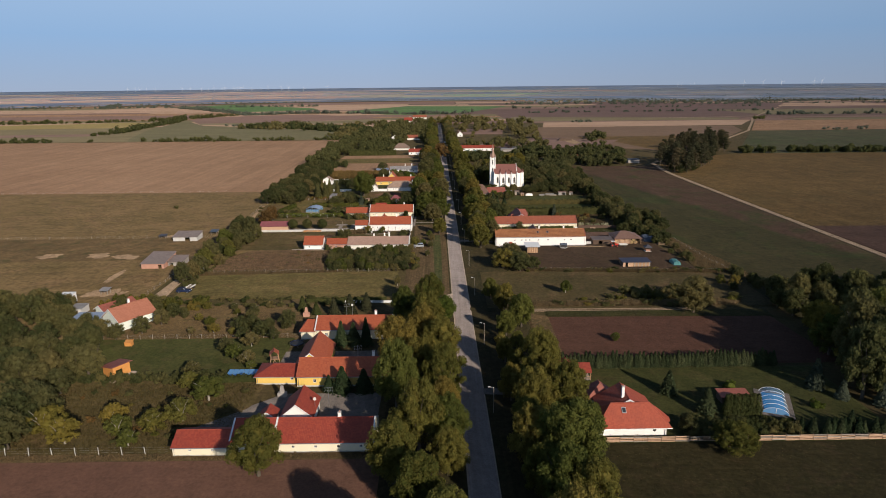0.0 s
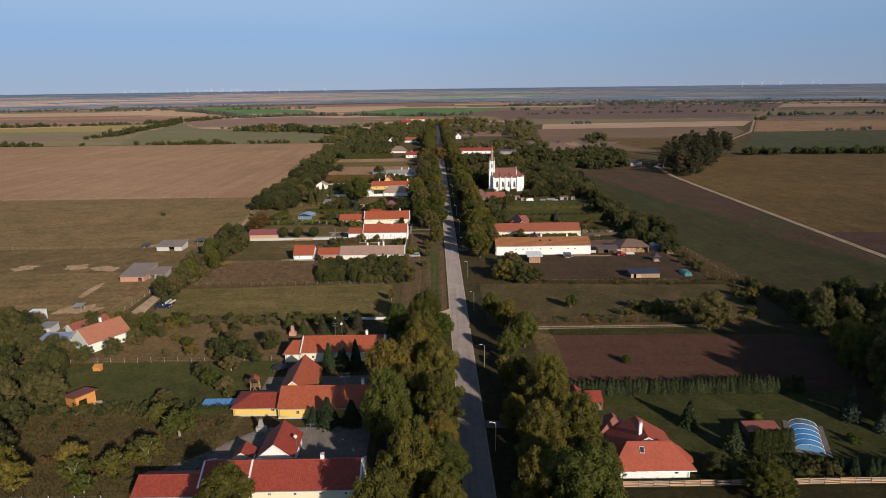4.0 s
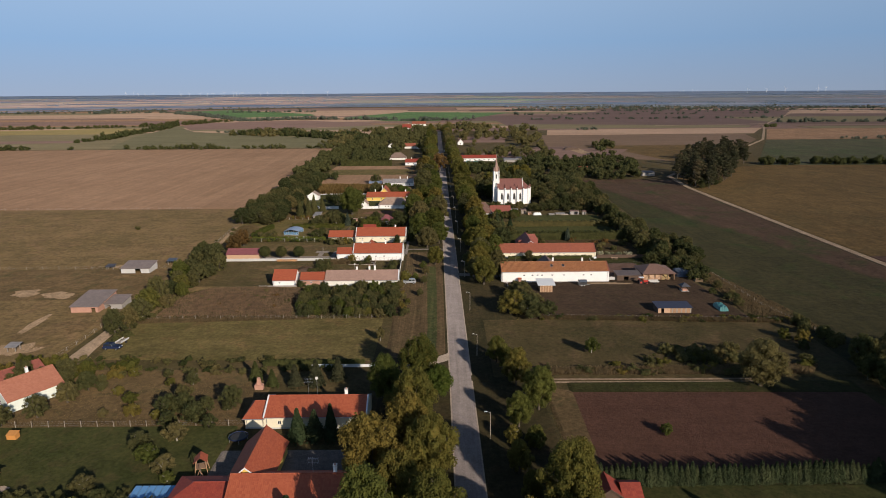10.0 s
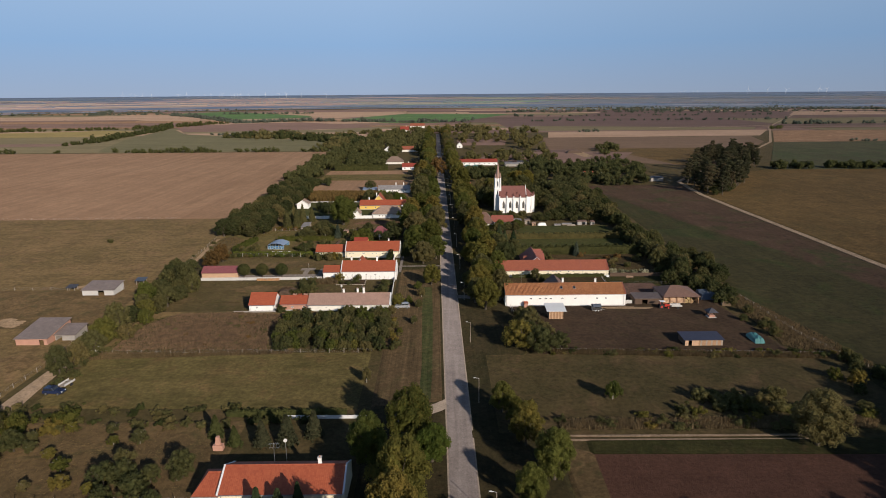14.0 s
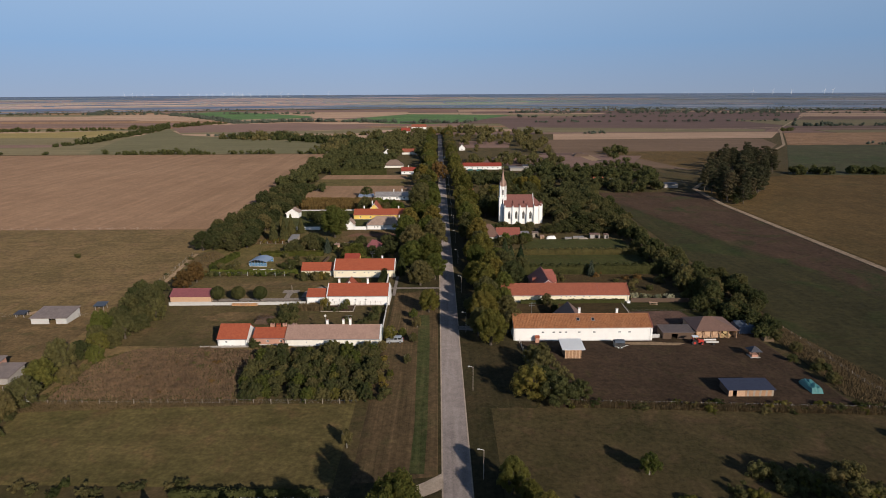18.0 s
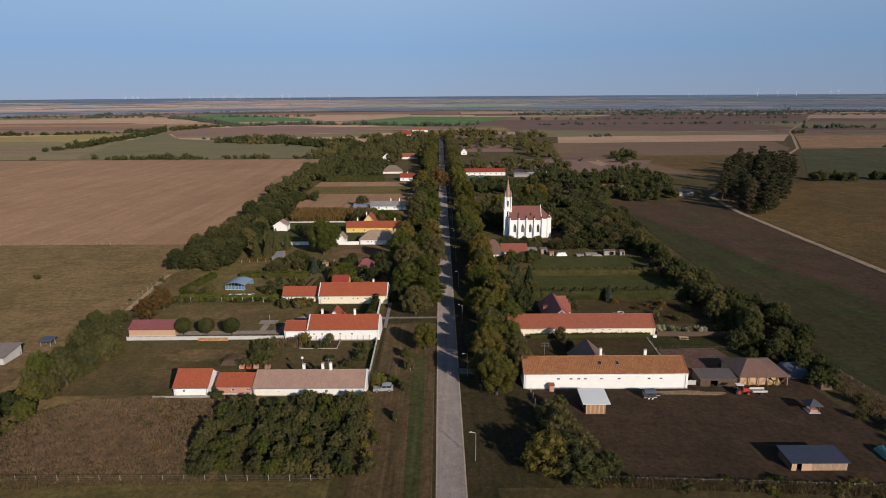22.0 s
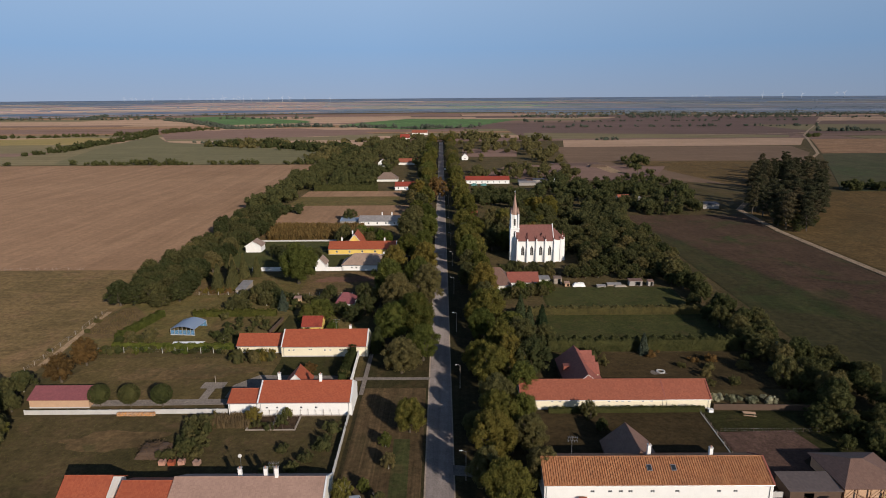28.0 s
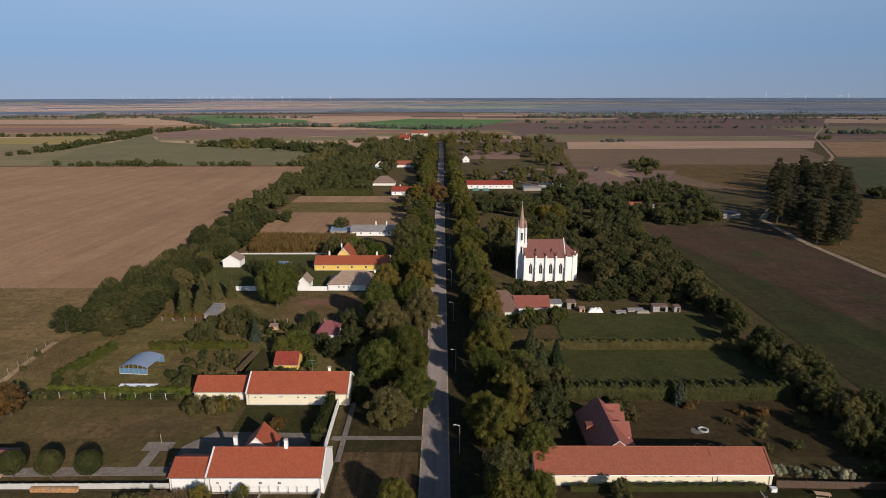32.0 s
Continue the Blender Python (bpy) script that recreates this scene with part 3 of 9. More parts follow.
def far_strip(r0, r1, a0, a1, material):
    """A field on the far plain between two distances and two bearings."""
    n = max(2, int((a1 - a0) / 0.03))
    ring = [(a0 + (a1 - a0) * k / n, r) for k in range(n + 1) for r in (r0, r1)]
    _plain[material].add([(r * math.sin(a), 90 + r * math.cos(a), rise(r) + 0.5) for a, r in ring], [(2 * k, 2 * k + 1, 2 * k + 3, 2 * k + 2) for k in range(n)])


_r = 2570.0
while _r < 4000:
    d = _rng.uniform(28, 75)
    a = -0.74
    while a < 0.7:
        w = _rng.uniform(0.05, 0.22)
        if _r < 2900:
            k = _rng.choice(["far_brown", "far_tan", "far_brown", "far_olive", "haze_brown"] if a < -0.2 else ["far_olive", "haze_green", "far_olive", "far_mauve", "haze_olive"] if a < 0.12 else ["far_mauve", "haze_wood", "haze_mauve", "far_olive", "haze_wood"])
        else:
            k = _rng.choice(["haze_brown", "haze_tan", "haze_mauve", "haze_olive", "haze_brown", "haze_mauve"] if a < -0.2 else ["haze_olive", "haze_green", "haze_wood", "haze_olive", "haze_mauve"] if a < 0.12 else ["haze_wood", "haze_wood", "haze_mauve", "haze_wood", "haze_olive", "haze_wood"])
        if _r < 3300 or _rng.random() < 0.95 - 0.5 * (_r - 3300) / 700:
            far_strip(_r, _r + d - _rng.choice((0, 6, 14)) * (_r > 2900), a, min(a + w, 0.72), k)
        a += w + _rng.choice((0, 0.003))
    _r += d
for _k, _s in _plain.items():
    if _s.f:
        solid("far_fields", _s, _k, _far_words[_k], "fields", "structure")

# middle distance, left
field([(-1300, 765), (-121, 765), (-118, 1050), (-900, 1055), (-1300, 1000)], "far_olive", "wide olive fallow field beyond a row of shrubs")
field([(-1300, 1010), (-693, 1160), (-587, 1200), (-528, 1170), (-493, 1036), (-469, 895), (-485, 859), (-1300, 800)], "far_yellow", _words["far_yellow"])
field([(-1300, 900), (-640, 1030), (-493, 1036), (-469, 895), (-485, 859), (-1300, 800)], "far_olive", _words["far_olive"])
field([(-1300, 830), (-560, 900), (-471, 900), (-485, 859), (-1300, 800)], "far_brown", _words["far_brown"])
field([(-386, 768), (-404, 809), (-453, 969), (-494, 1184), (-496, 1235), (-414, 1084), (-295, 992), (-182, 930), (-120, 880), (-120, 768)], "far_sage", "wide sage green field beyond a row of shrubs")
field([(-437, 1136), (-342, 1157), (-242, 1178), (-120, 1200), (-110, 960), (-185, 945), (-295, 1010), (-406, 1075)], "far_tan", "pale stubble strip before a wood")
field([(-437, 1136), (-342, 1157), (-242, 1178), (-120, 1200), (-110, 1100), (-250, 1095), (-420, 1100)], "far_olive", _words["far_olive"])
field([(-510, 1281), (-435, 1430), (-310, 1470), (-172, 1348), (-120, 1250), (-242, 1178), (-342, 1157), (-437, 1136)], "far_brown", "bare brown field behind a strip of wood")
field([(-47, 1066), (-14, 1085), (-15, 1189), (-54, 1190)], "far_tan", "pale stubble beside the last houses")
field([(19, 825), (76, 824), (87, 919), (22, 928)], "far_brown", "bare field beyond the white gabled house")
field([(-1700, 383), (-106, 383), (-104, 411), (-110, 486), (-114, 580), (-119, 755), (-1400, 757)], "plough_tan", "large bare tan ploughed field")
field([(-700, 60), (-98, 60), (-98, 300), (-101, 343), (-106, 381.5), (-700, 381.5)], "pasture", "wide dry pasture with worn brown patches")
field([(-420, 229), (-180, 226), (-124, 227.5), (-100, 226), (-100, 262), (-420, 262)], "dry_grass", "worn brown paddock strip")
# middle distance, right
field([(118, 660), (150, 640), (204, 604), (222, 588), (282, 668), (345, 757), (402, 846), (432, 940), (140, 944), (120, 760)], "far_earth", "wide bare brown field beside the far track")
field([(150, 945), (451, 954), (528, 1082), (171, 1065)], "far_tan", "pale tan stubble strip")
field([(150, 766), (345, 766), (282, 670), (222, 590), (204, 606), (184, 726), (160, 760)], "crop_ochre", "dull ochre lower part of the brown field")
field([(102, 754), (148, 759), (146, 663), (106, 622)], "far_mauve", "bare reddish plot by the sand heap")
field([(412, 840), (1300, 840), (1300, 1056), (524, 1056)], "stubble", "straw-coloured field beside the far track")
field([(265, 567), (1200, 548), (1300, 836), (410, 836)], "crop_dark", "dark green field beyond the pine grove")
field([(162, 60), (900, 60), (1000, 545), (262, 566), (187, 524), (170, 498), (162, 440)], "crop_ochre", "ochre brown crop field beyond the dirt track")
field([(93, 60), (155.5, 60), (156, 444), (163, 487), (99, 486), (95, 370), (92.5, 250)], "crop_green", "wide field, part sown green and part bare brown")
field([(162, 60), (700, 60), (700, 262), (161.6, 272)], "crop_brown", "bare brown field beyond the dirt track")
field([(20, 630), (160, 630), (200, 720), (60, 740)], "far_brown", "bare yard field north of the long red roof")
field([(134, 746), (149, 734), (150, 668), (139, 676)], "sand", "heap of pale sand at a field's edge", "sand_patch", "ground")
# plots along the street, left
plot(-130, -14, 30, 98, "plough_dark", "dark brown ploughed field at the village edge")
field([(-130, 97), (-16, 97), (-16, 98.9), (-130, 98.9)], "dry_grass", "dry grass strip at the field's edge")
plot(-97, -45, 100, 127.5, "garden_grass", "rough orchard grass")
plot(-96, -44, 128.5, 151, "lawn", "green garden lawn")
plot(-97, -42, 151.6, 176, "dry_grass", "dry orchard grass")
field([(-88, 183.5), (-21, 181.5), (-21, 209), (-88, 209.5)], "meadow", "mown yellow-green meadow")
plot(-89, -41, 209.6, 240, "pasture", "tan overgrown plot")
plot(-96, -19, 249, 271, "grass", "rough back garden grass")
plot(-86, -20, 279, 300, "garden_grass", "garden grass behind white house")
plot(-40, -20.5, 283, 300.5, "lawn_dull", "dull green lawn beside cream house")
field([(-47, 279.2), (-21, 279.2), (-21, 289.6), (-42.6, 290.2), (-47, 285)], "paving", "grey paved court behind the white house", "courtyard", "courtyard").location.z += 0.01
plot(-100, -22, 308, 378, "meadow", "rough olive garden grass")
plot(-66, -47.6, 318, 329.4, "garden_grass", "worn garden lawn below a hedge")
plot(-45.8, -33, 317, 331, "lawn_dull", "green lawn beside a garden path")
field([(-100.4, 316), (-103.4, 335), (-96, 340), (-88.8, 331.5), (-88.4, 314), (-93.4, 313)], "dry_grass", "bare tan vegetable bed with dry stalks")
plot(-86, -68, 351, 366, "dry_grass", "dry grass below the garden conifers")
plot(-48, -24, 350, 378, "dry_grass", "worn brown garden ground")
plot(-75, -38, 382, 403, "lawn", "green lawn round the pool")
plot(-95, -34, 386, 428, "lawn", "green garden behind yellow house")
plot(-92, -24, 430, 463, "dry_grass", "soil under a maize plot")
plot(-93, -22, 466, 522, "plough_tan", "bare brown garden plot")
plot(-93, -30, 524, 556, "meadow", "yellow-green garden strip")
plot(-93, -30, 557, 580, "plough_tan", "bare tan garden strip")
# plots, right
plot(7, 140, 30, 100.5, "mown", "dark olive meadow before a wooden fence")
plot(21, 78, 101.5, 131, "lawn", "shaded green garden lawn")
field([(23.6, 134), (86, 134), (85, 162.6), (24.2, 163.6)], "plough_red", "dark reddish ploughed plot")
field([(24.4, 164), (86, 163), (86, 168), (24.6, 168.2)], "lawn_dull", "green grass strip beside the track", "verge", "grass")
field([(19.5, 136), (23.4, 136), (24.2, 163.5), (19, 167)], "dry_grass", "dry tan grass at the plot's edge", "verge", "grass")
plot(8, 92, 171, 207, "grass", "dry olive-brown mown meadow")
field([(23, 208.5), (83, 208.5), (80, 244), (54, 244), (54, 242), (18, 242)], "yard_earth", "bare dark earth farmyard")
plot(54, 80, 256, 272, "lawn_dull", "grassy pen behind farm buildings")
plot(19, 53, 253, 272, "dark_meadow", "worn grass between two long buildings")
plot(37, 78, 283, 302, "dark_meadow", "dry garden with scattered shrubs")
plot(28, 78, 306, 330, "lawn", "mown lawn between hedges")
plot(33, 76, 333, 357, "lawn", "lawn below garden sheds")
plot(14, 60, 622, 640, "lawn", "grass behind the long white farmhouse")
plot(10, 70, 560, 608, "grass", "grass before the long white farmhouse")

# verges, road, tracks
def strip(ys, x_at, w0, w1, material, label, name, z, category):
    s = Shape()
    for y in ys:
        s.v += [(x_at(y) + w0, y, z), (x_at(y) + w1, y, z)]
    n = len(ys)
    s.v += [(x + (1.6 if k % 2 else -1.6) * (w1 - w0 > 20), y, -0.2) for k, (x, y, _) in enumerate(s.v)]
    s.f = [(2 * k, 2 * k + 1, 2 * k + 3, 2 * k + 2) for k in range(n - 1)]
    s.f += [(2 * k + a, 2 * k + 2 + a, 2 * n + 2 * k + 2 + a, 2 * n + 2 * k + a) for k in range(n - 1) for a in (0, 1)]
    return solid(name, s, material, label, category, "structure")


_ys = list(range(20, 1060, 20))
strip(_ys, road_x, -17.0, 17.0, "verge", "grassy verge under the avenue trees", "verge", 0.18, "grass")
strip(_ys, road_x, -2.6, 2.6, "road_edge", "pale crumbling road shoulder", "road_shoulder", 0.20, "road")
strip(_ys, road_x, -2.3, 2.35, "asphalt", "grey village street with worn asphalt", "road", 0.225, "road")


def way(points, width, material, label, z=0.21, name="track"):
    s = Shape()
    n = len(points)
    for k, (x, y) in enumerate(points):
        a, b = points[max(0, k - 1)], points[min(n - 1, k + 1)]
        d = Vector((b[1] - a[1], a[0] - b[0])).normalized() * width / 2
        s.v += [(x - d.x, y - d.y, z), (x + d.x, y + d.y, z)]
    s.v += [(x, y, -0.2) for x, y, _ in s.v]
    s.f = [(2 * k, 2 * k + 1, 2 * k + 3, 2 * k + 2) for k in range(n - 1)]
    s.f += [(2 * k + a, 2 * k + 2 + a, 2 * n + 2 * k + 2 + a, 2 * n + 2 * k + a) for k in range(n - 1) for a in (0, 1)]
    return solid(name, s, material, label, "track", "structure")


way([(159, 60), (158.5, 300), (158.5, 396), (159, 444), (166, 501), (182, 526), (222, 582), (282, 660), (345, 750), (407, 839), (520, 1058), (560, 1140), (640, 1270), (1192, 2131)], 3.1, "track", "pale dirt track between the fields")
way([(604, 1211), (520, 1180), (380, 1165)], 6, "track", "pale dirt side track")
field([(-95, 176), (-90.4, 176), (-91.3, 180.3), (-92, 187.7), (-92.5, 193), (-92.9, 199), (-93.3, 205), (-95.6, 214), (-97.4, 222), (-98.6, 222), (-96.4, 213), (-94.7, 206), (-94.6, 194), (-94.5, 181)], "track", "pale sandy track beside the gardens", "track", "track").location.z += 0.02
way([(21, 168.6), (66, 168.2)], 0.5, "track", "wheel rut across the meadow", 0.17)
way([(21, 170), (66, 169.6)], 0.5, "track", "wheel rut across the meadow", 0.17)
way([(-1, 183.5), (-4, 181), (-7.5, 178.8), (-12, 177)], 3.2, "road_edge", "pale side turning off the street", 0.205)
way([(2, 171), (9, 169.6), (21, 169.3)], 2.6, "verge", "worn field entrance", 0.21)
field([(-16.6, 182), (-3, 184), (-3.6, 283), (-17, 283)], "verge_dry", "dry mown verge with wheel marks", "verge", "grass").location.z += 0.03
field([(-7.8, 184.5), (-5.2, 184.5), (-5.0, 200), (-5.3, 238), (-5.8, 262), (-8.8, 262), (-8.4, 238), (-7.5, 200)], "verge_green", "greener strip of mown verge", "verge", "grass").location.z += 0.034
way([(-20, 288), (-1.5, 288)], 1.3, "paving", "paved garden path", 0.21, "path")
way([(-17.6, 280), (-17.8, 302)], 1.0, "paving", "paved footpath along the garden wall", 0.215, "path")
way([(-86, 276.7), (-45, 277.4)], 2.4, "paving", "grey concrete drive", 0.17, "drive")
way([(2, 252), (9, 251), (16, 249)], 3.0, "paving", "grey drive into the farmyard", 0.21, "drive")
way([(2, 121), (9, 120.6), (20, 120.4)], 2.6, "paving", "drive to the house behind trees", 0.21, "drive")
field([(-54, 106.5), (-43, 107.8), (-19, 107.6), (-19, 120.5), (-38, 120.5)], "paving", "grey paved courtyard behind red-roofed house", "courtyard", "courtyard")
plot(-43, -19, 133, 142, "paving", "small paved court", "courtyard", "courtyard")
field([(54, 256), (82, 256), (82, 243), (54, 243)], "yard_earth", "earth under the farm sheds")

field([(91.6, 252), (94.6, 226), (97, 206), (93, 205), (89.5, 226), (87, 244), (86, 254)], "dry_grass", "dry tan grass bank at the field's edge", "bank", "grass")
way([(-98, 296), (-98.6, 304), (-100.2, 319), (-101.6, 335)], 1.6, "sand", "pale path beside the garden fence", 0.17)
way([(-46.2, 316.4), (-45.3, 327)], 1.0, "paving", "pale garden path beside a board fence", 0.16, "path")

patch(-118, 207, 1.0, 7.5, "sand", "worn sandy path to the cattle shed", 9)
patch(-112, 189, 5.2, 4.0, "sand", "trampled sandy patch round a shelter", 1)
patch(-107.5, 194.5, 1.2, 6.0, "pasture", "worn path across the pasture", 2)
patch(-126.6, 232.4, 4.6, 3.0, "sand", "trampled sandy patch in the paddock", 3)
patch(-138.2, 234.6, 4.4, 3.0, "sand", "pale worn patch in the paddock", 4)
patch(-157.5, 234.6, 4.2, 2.8, "sand", "trampled sandy patch in the paddock", 5)
patch(-122, 266, 5.5, 1.2, "sand", "trampled sandy patch by the grey barn", 6)
patch(-94, 266, 4.6, 2.4, "sand", "trampled sandy patch by the trees", 7)
patch(-104, 205, 2.4, 5.5, "dry_grass", "worn brown patch in the pasture", 8)
patch(52, 240.3, 8, 0.9, "sand", "strip of pale rubble by the barn wall", 16)
patch(60, 290, 12, 4, "dark_meadow", "bare brown ground between garden shrubs", 17)
patch(-62, 262, 10, 3, "dry_grass", "worn dry patch in the garden", 18)
patch(-60, 292, 14, 4, "dry_grass", "worn dry patch in the garden", 19)
patch(-34, 368, 9, 4, "plough_dark", "bare brown soil in the garden", 20)
field([(53.7, 248.2), (64.3, 248.2), (64.3, 254.4), (69.4, 258), (67.8, 264.7), (53.7, 264)], "brick_yard", "dusky reddish paved yard behind the barn", "courtyard", "courtyard")

# ---- houses ----
def window(parent, x, y, z, w, h, face=-1, material="plaster_trim"):
    """A small recessed casement in a wall along x; face -1 looks south."""
    f = Shape()
    t = 0.07
    ya, yb = (y + 0.06, y + 0.14) if face < 0 else (y - 0.14, y - 0.06)
    f.box(x - w / 2, x + w / 2, ya, yb, z, z + t).box(x - w / 2, x + w / 2, ya, yb, z + h - t, z + h)
    f.box(x - w / 2, x - w / 2 + t, ya, yb, z + t, z + h - t).box(x + w / 2 - t, x + w / 2, ya, yb, z + t, z + h - t)
    f.box(x - 0.025, x + 0.025, ya, yb, z + t, z + h - t)
    o = part("window", f, material, parent, "small casement window")
    ym = (ya + yb) / 2
    part("pane", Shape().box(x - w / 2 + t, x + w / 2 - t, ym - 0.01, ym + 0.01, z + t, z + h - t), "pane", o)


def chimney(parent, x, y, z0, z1, w=0.55, material="white_wall"):
    o = part("chimney", Shape().box(x - w / 2, x + w / 2, y - w / 2, y + w / 2, z0, z1), material, parent, "plastered chimney stack")
    part("cap", Shape().box(x - w / 2 - 0.06, x + w / 2 + 0.06, y - w / 2 - 0.06, y + w / 2 + 0.06, z1, z1 + 0.1), "concrete", o)
    part("flue", Shape().rod((x, y, z1 + 0.1), (x, y, z1 + 0.35), 0.13, 0.11), "brick_wall", o)


def long_house(x0, x1, y0, y1, eave, ridge, wall, roof, label, windows=(), chimneys=(), gables=("", ""), over=0.4, lights=(), name="house", category="house",
               doors=(), group="", gutter=True):
    """A house with its ridge along x. windows: (x, sill, width, height) in the south wall; gables: '' plain, 'p' raised white gable, 'h' hipped."""
    L, D = x1 - x0, y1 - y0
    h = thing(name, (x0 + x1) / 2, (y0 + y1) / 2, label, category, group)
    cx, cy = (x0 + x1) / 2, (y0 + y1) / 2
    a, b, c, d = -L / 2, L / 2, -D / 2, D / 2
    t = 0.4
    holes = [(x - cx - w / 2, x - cx + w / 2, z, z + hh) for x, z, w, hh in windows]
    holes += [(x - cx - w / 2, x - cx + w / 2, 0.12, hh) for x, w, hh in doors]
    part("front_wall", wall_cells(Shape(), a, b, c, c + t, -0.2, eave, holes), wall, h)
    part("back_wall", Shape().box(a, b, d - t, d, -0.2, eave), wall, h)
    part("plinth", Shape().box(a - 0.04, b + 0.04, c - 0.05, c - 0.003, -0.2, 0.28), "concrete", h, "grey stained plinth")
    for x, z, w, hh in windows:
        window(h, x - cx, c, z, w, hh)
    for x, w, hh in doors:
        o = part("door", Shape().box(x - cx - w / 2, x - cx + w / 2, c + 0.1, c + 0.17, 0.12, hh), "wood", h, "wooden door")
        part("handle", Shape().box(x - cx + w / 2 - 0.16, x - cx + w / 2 - 0.06, c + 0.04, c + 0.1, 1.0, 1.05), "metal", o)
    slope = (ridge - eave) / (D / 2)
    drop = over * slope
    hip = [min(D / 2, L / 3) if g == "h" else 0 for g in gables]
    ra, rb = a + hip[0] - (0 if hip[0] else 0.15), b - hip[1] + (0 if hip[1] else 0.15)
    ea, eb = a - (over if hip[0] else 0.15), b + (over if hip[1] else 0.15)
    ez = eave - drop + 0.14
    rz = ridge + 0.14
    part("roof_slope", Shape().slab([(ea, c - over, ez), (eb, c - over, ez), (rb, 0, rz), (ra, 0, rz)], 0.14), roof, h)
    part("roof_slope", Shape().slab([(eb, d + over, ez), (ea, d + over, ez), (ra, 0, rz), (rb, 0, rz)], 0.14), roof, h)
    part("ridge_tiles", Shape().rod((ra, 0, rz + 0.01), (rb, 0, rz + 0.01), 0.11, n=6), roof, h)
    for k, (g, x, xe, xr, s) in enumerate(((gables[0], a, ea, ra, 1), (gables[1], b, eb, rb, -1))):
        if g == "h":
            q = [(xe, d + over, ez), (xe, c - over, ez), (xr, 0, rz)] if s > 0 else [(xe, c - over, ez), (xe, d + over, ez), (xr, 0, rz)]
            part("roof_hip", Shape().slab(q, 0.14), roof, h)
            part("end_wall", Shape().box(min(x, x + s * t), max(x, x + s * t), c + t, d - t, -0.2, eave), wall, h)
        else:
            up = 0.0
            out = [(c + t + 0.002, -0.2), (d - t - 0.002, -0.2), (d - t - 0.002, eave + t * slope), (0, ridge - 0.02), (c + t + 0.002, eave + t * slope)]
            part("gable_wall", Shape().prism(out, "x", x, x + s * t), wall, h)
            if g in "pr" and g:
                pr = Shape()
                xa, xb = (x - 0.27, x + 0.0) if s > 0 else (x - 0.0, x + 0.27)
                lift = 0.14
                for e in (c - over - 0.05, d + over + 0.05):
                    pr.prism([(e, ez - 0.1), (0, rz - 0.1), (0, rz + lift), (e, ez + lift)], "x", xa, xb)
                part("parapet", pr, "plaster_trim" if g == "p" else "roof_maroon", h, "raised pale gable coping" if g == "p" else "dark red gable coping tiles")
                pr = Shape().prism([(c, -0.2), (d, -0.2), (d, eave), (0, ridge), (c, eave)], "x", min(x - s * 0.02, x - s * 0.27), max(x - s * 0.02, x - s * 0.27))
                part("gable_face", pr, wall, h)
    if gutter:
        part("gutter", Shape().rod((ea, c - over - 0.06, ez - 0.1), (eb, c - over - 0.06, ez - 0.1), 0.07, n=6), "metal", h, "grey metal gutter")
        for x in (a + 0.3, b - 0.3):
            part("downpipe", Shape().rod((x, c - 0.08, -0.1), (x, c - 0.08, ez - 0.1), 0.05, n=6), "metal", h)
    for x, dy, top in chimneys:
        base = ridge - abs(dy) * slope - 0.3
        chimney(h, x - cx, dy, base, top)
    for x, k in lights:
        yy, zz = c + (0 - c) * k, eave + (ridge - eave) * k + 0.17
        n = Vector((0, -slope, 1)).normalized()
        u = Vector((0, 1, slope)).normalized()
        p = Vector((x - cx, yy, zz))
        q = [p + Vector((sx * 0.4, 0, 0)) + u * sy * 0.55 + n * 0.08 for sx, sy in ((-1, -1), (1, -1), (1, 1), (-1, 1))]
        o = part("skylight", Shape().slab(q, 0.12), "metal", h, "grey framed roof window")
        q = [p + Vector((sx * 0.31, 0, 0)) + u * sy * 0.45 + n * 0.1 for sx, sy in ((-1, -1), (1, -1), (1, 1), (-1, 1))]
        part("pane", Shape().slab(q, 0.02), "pane", o)
    return h


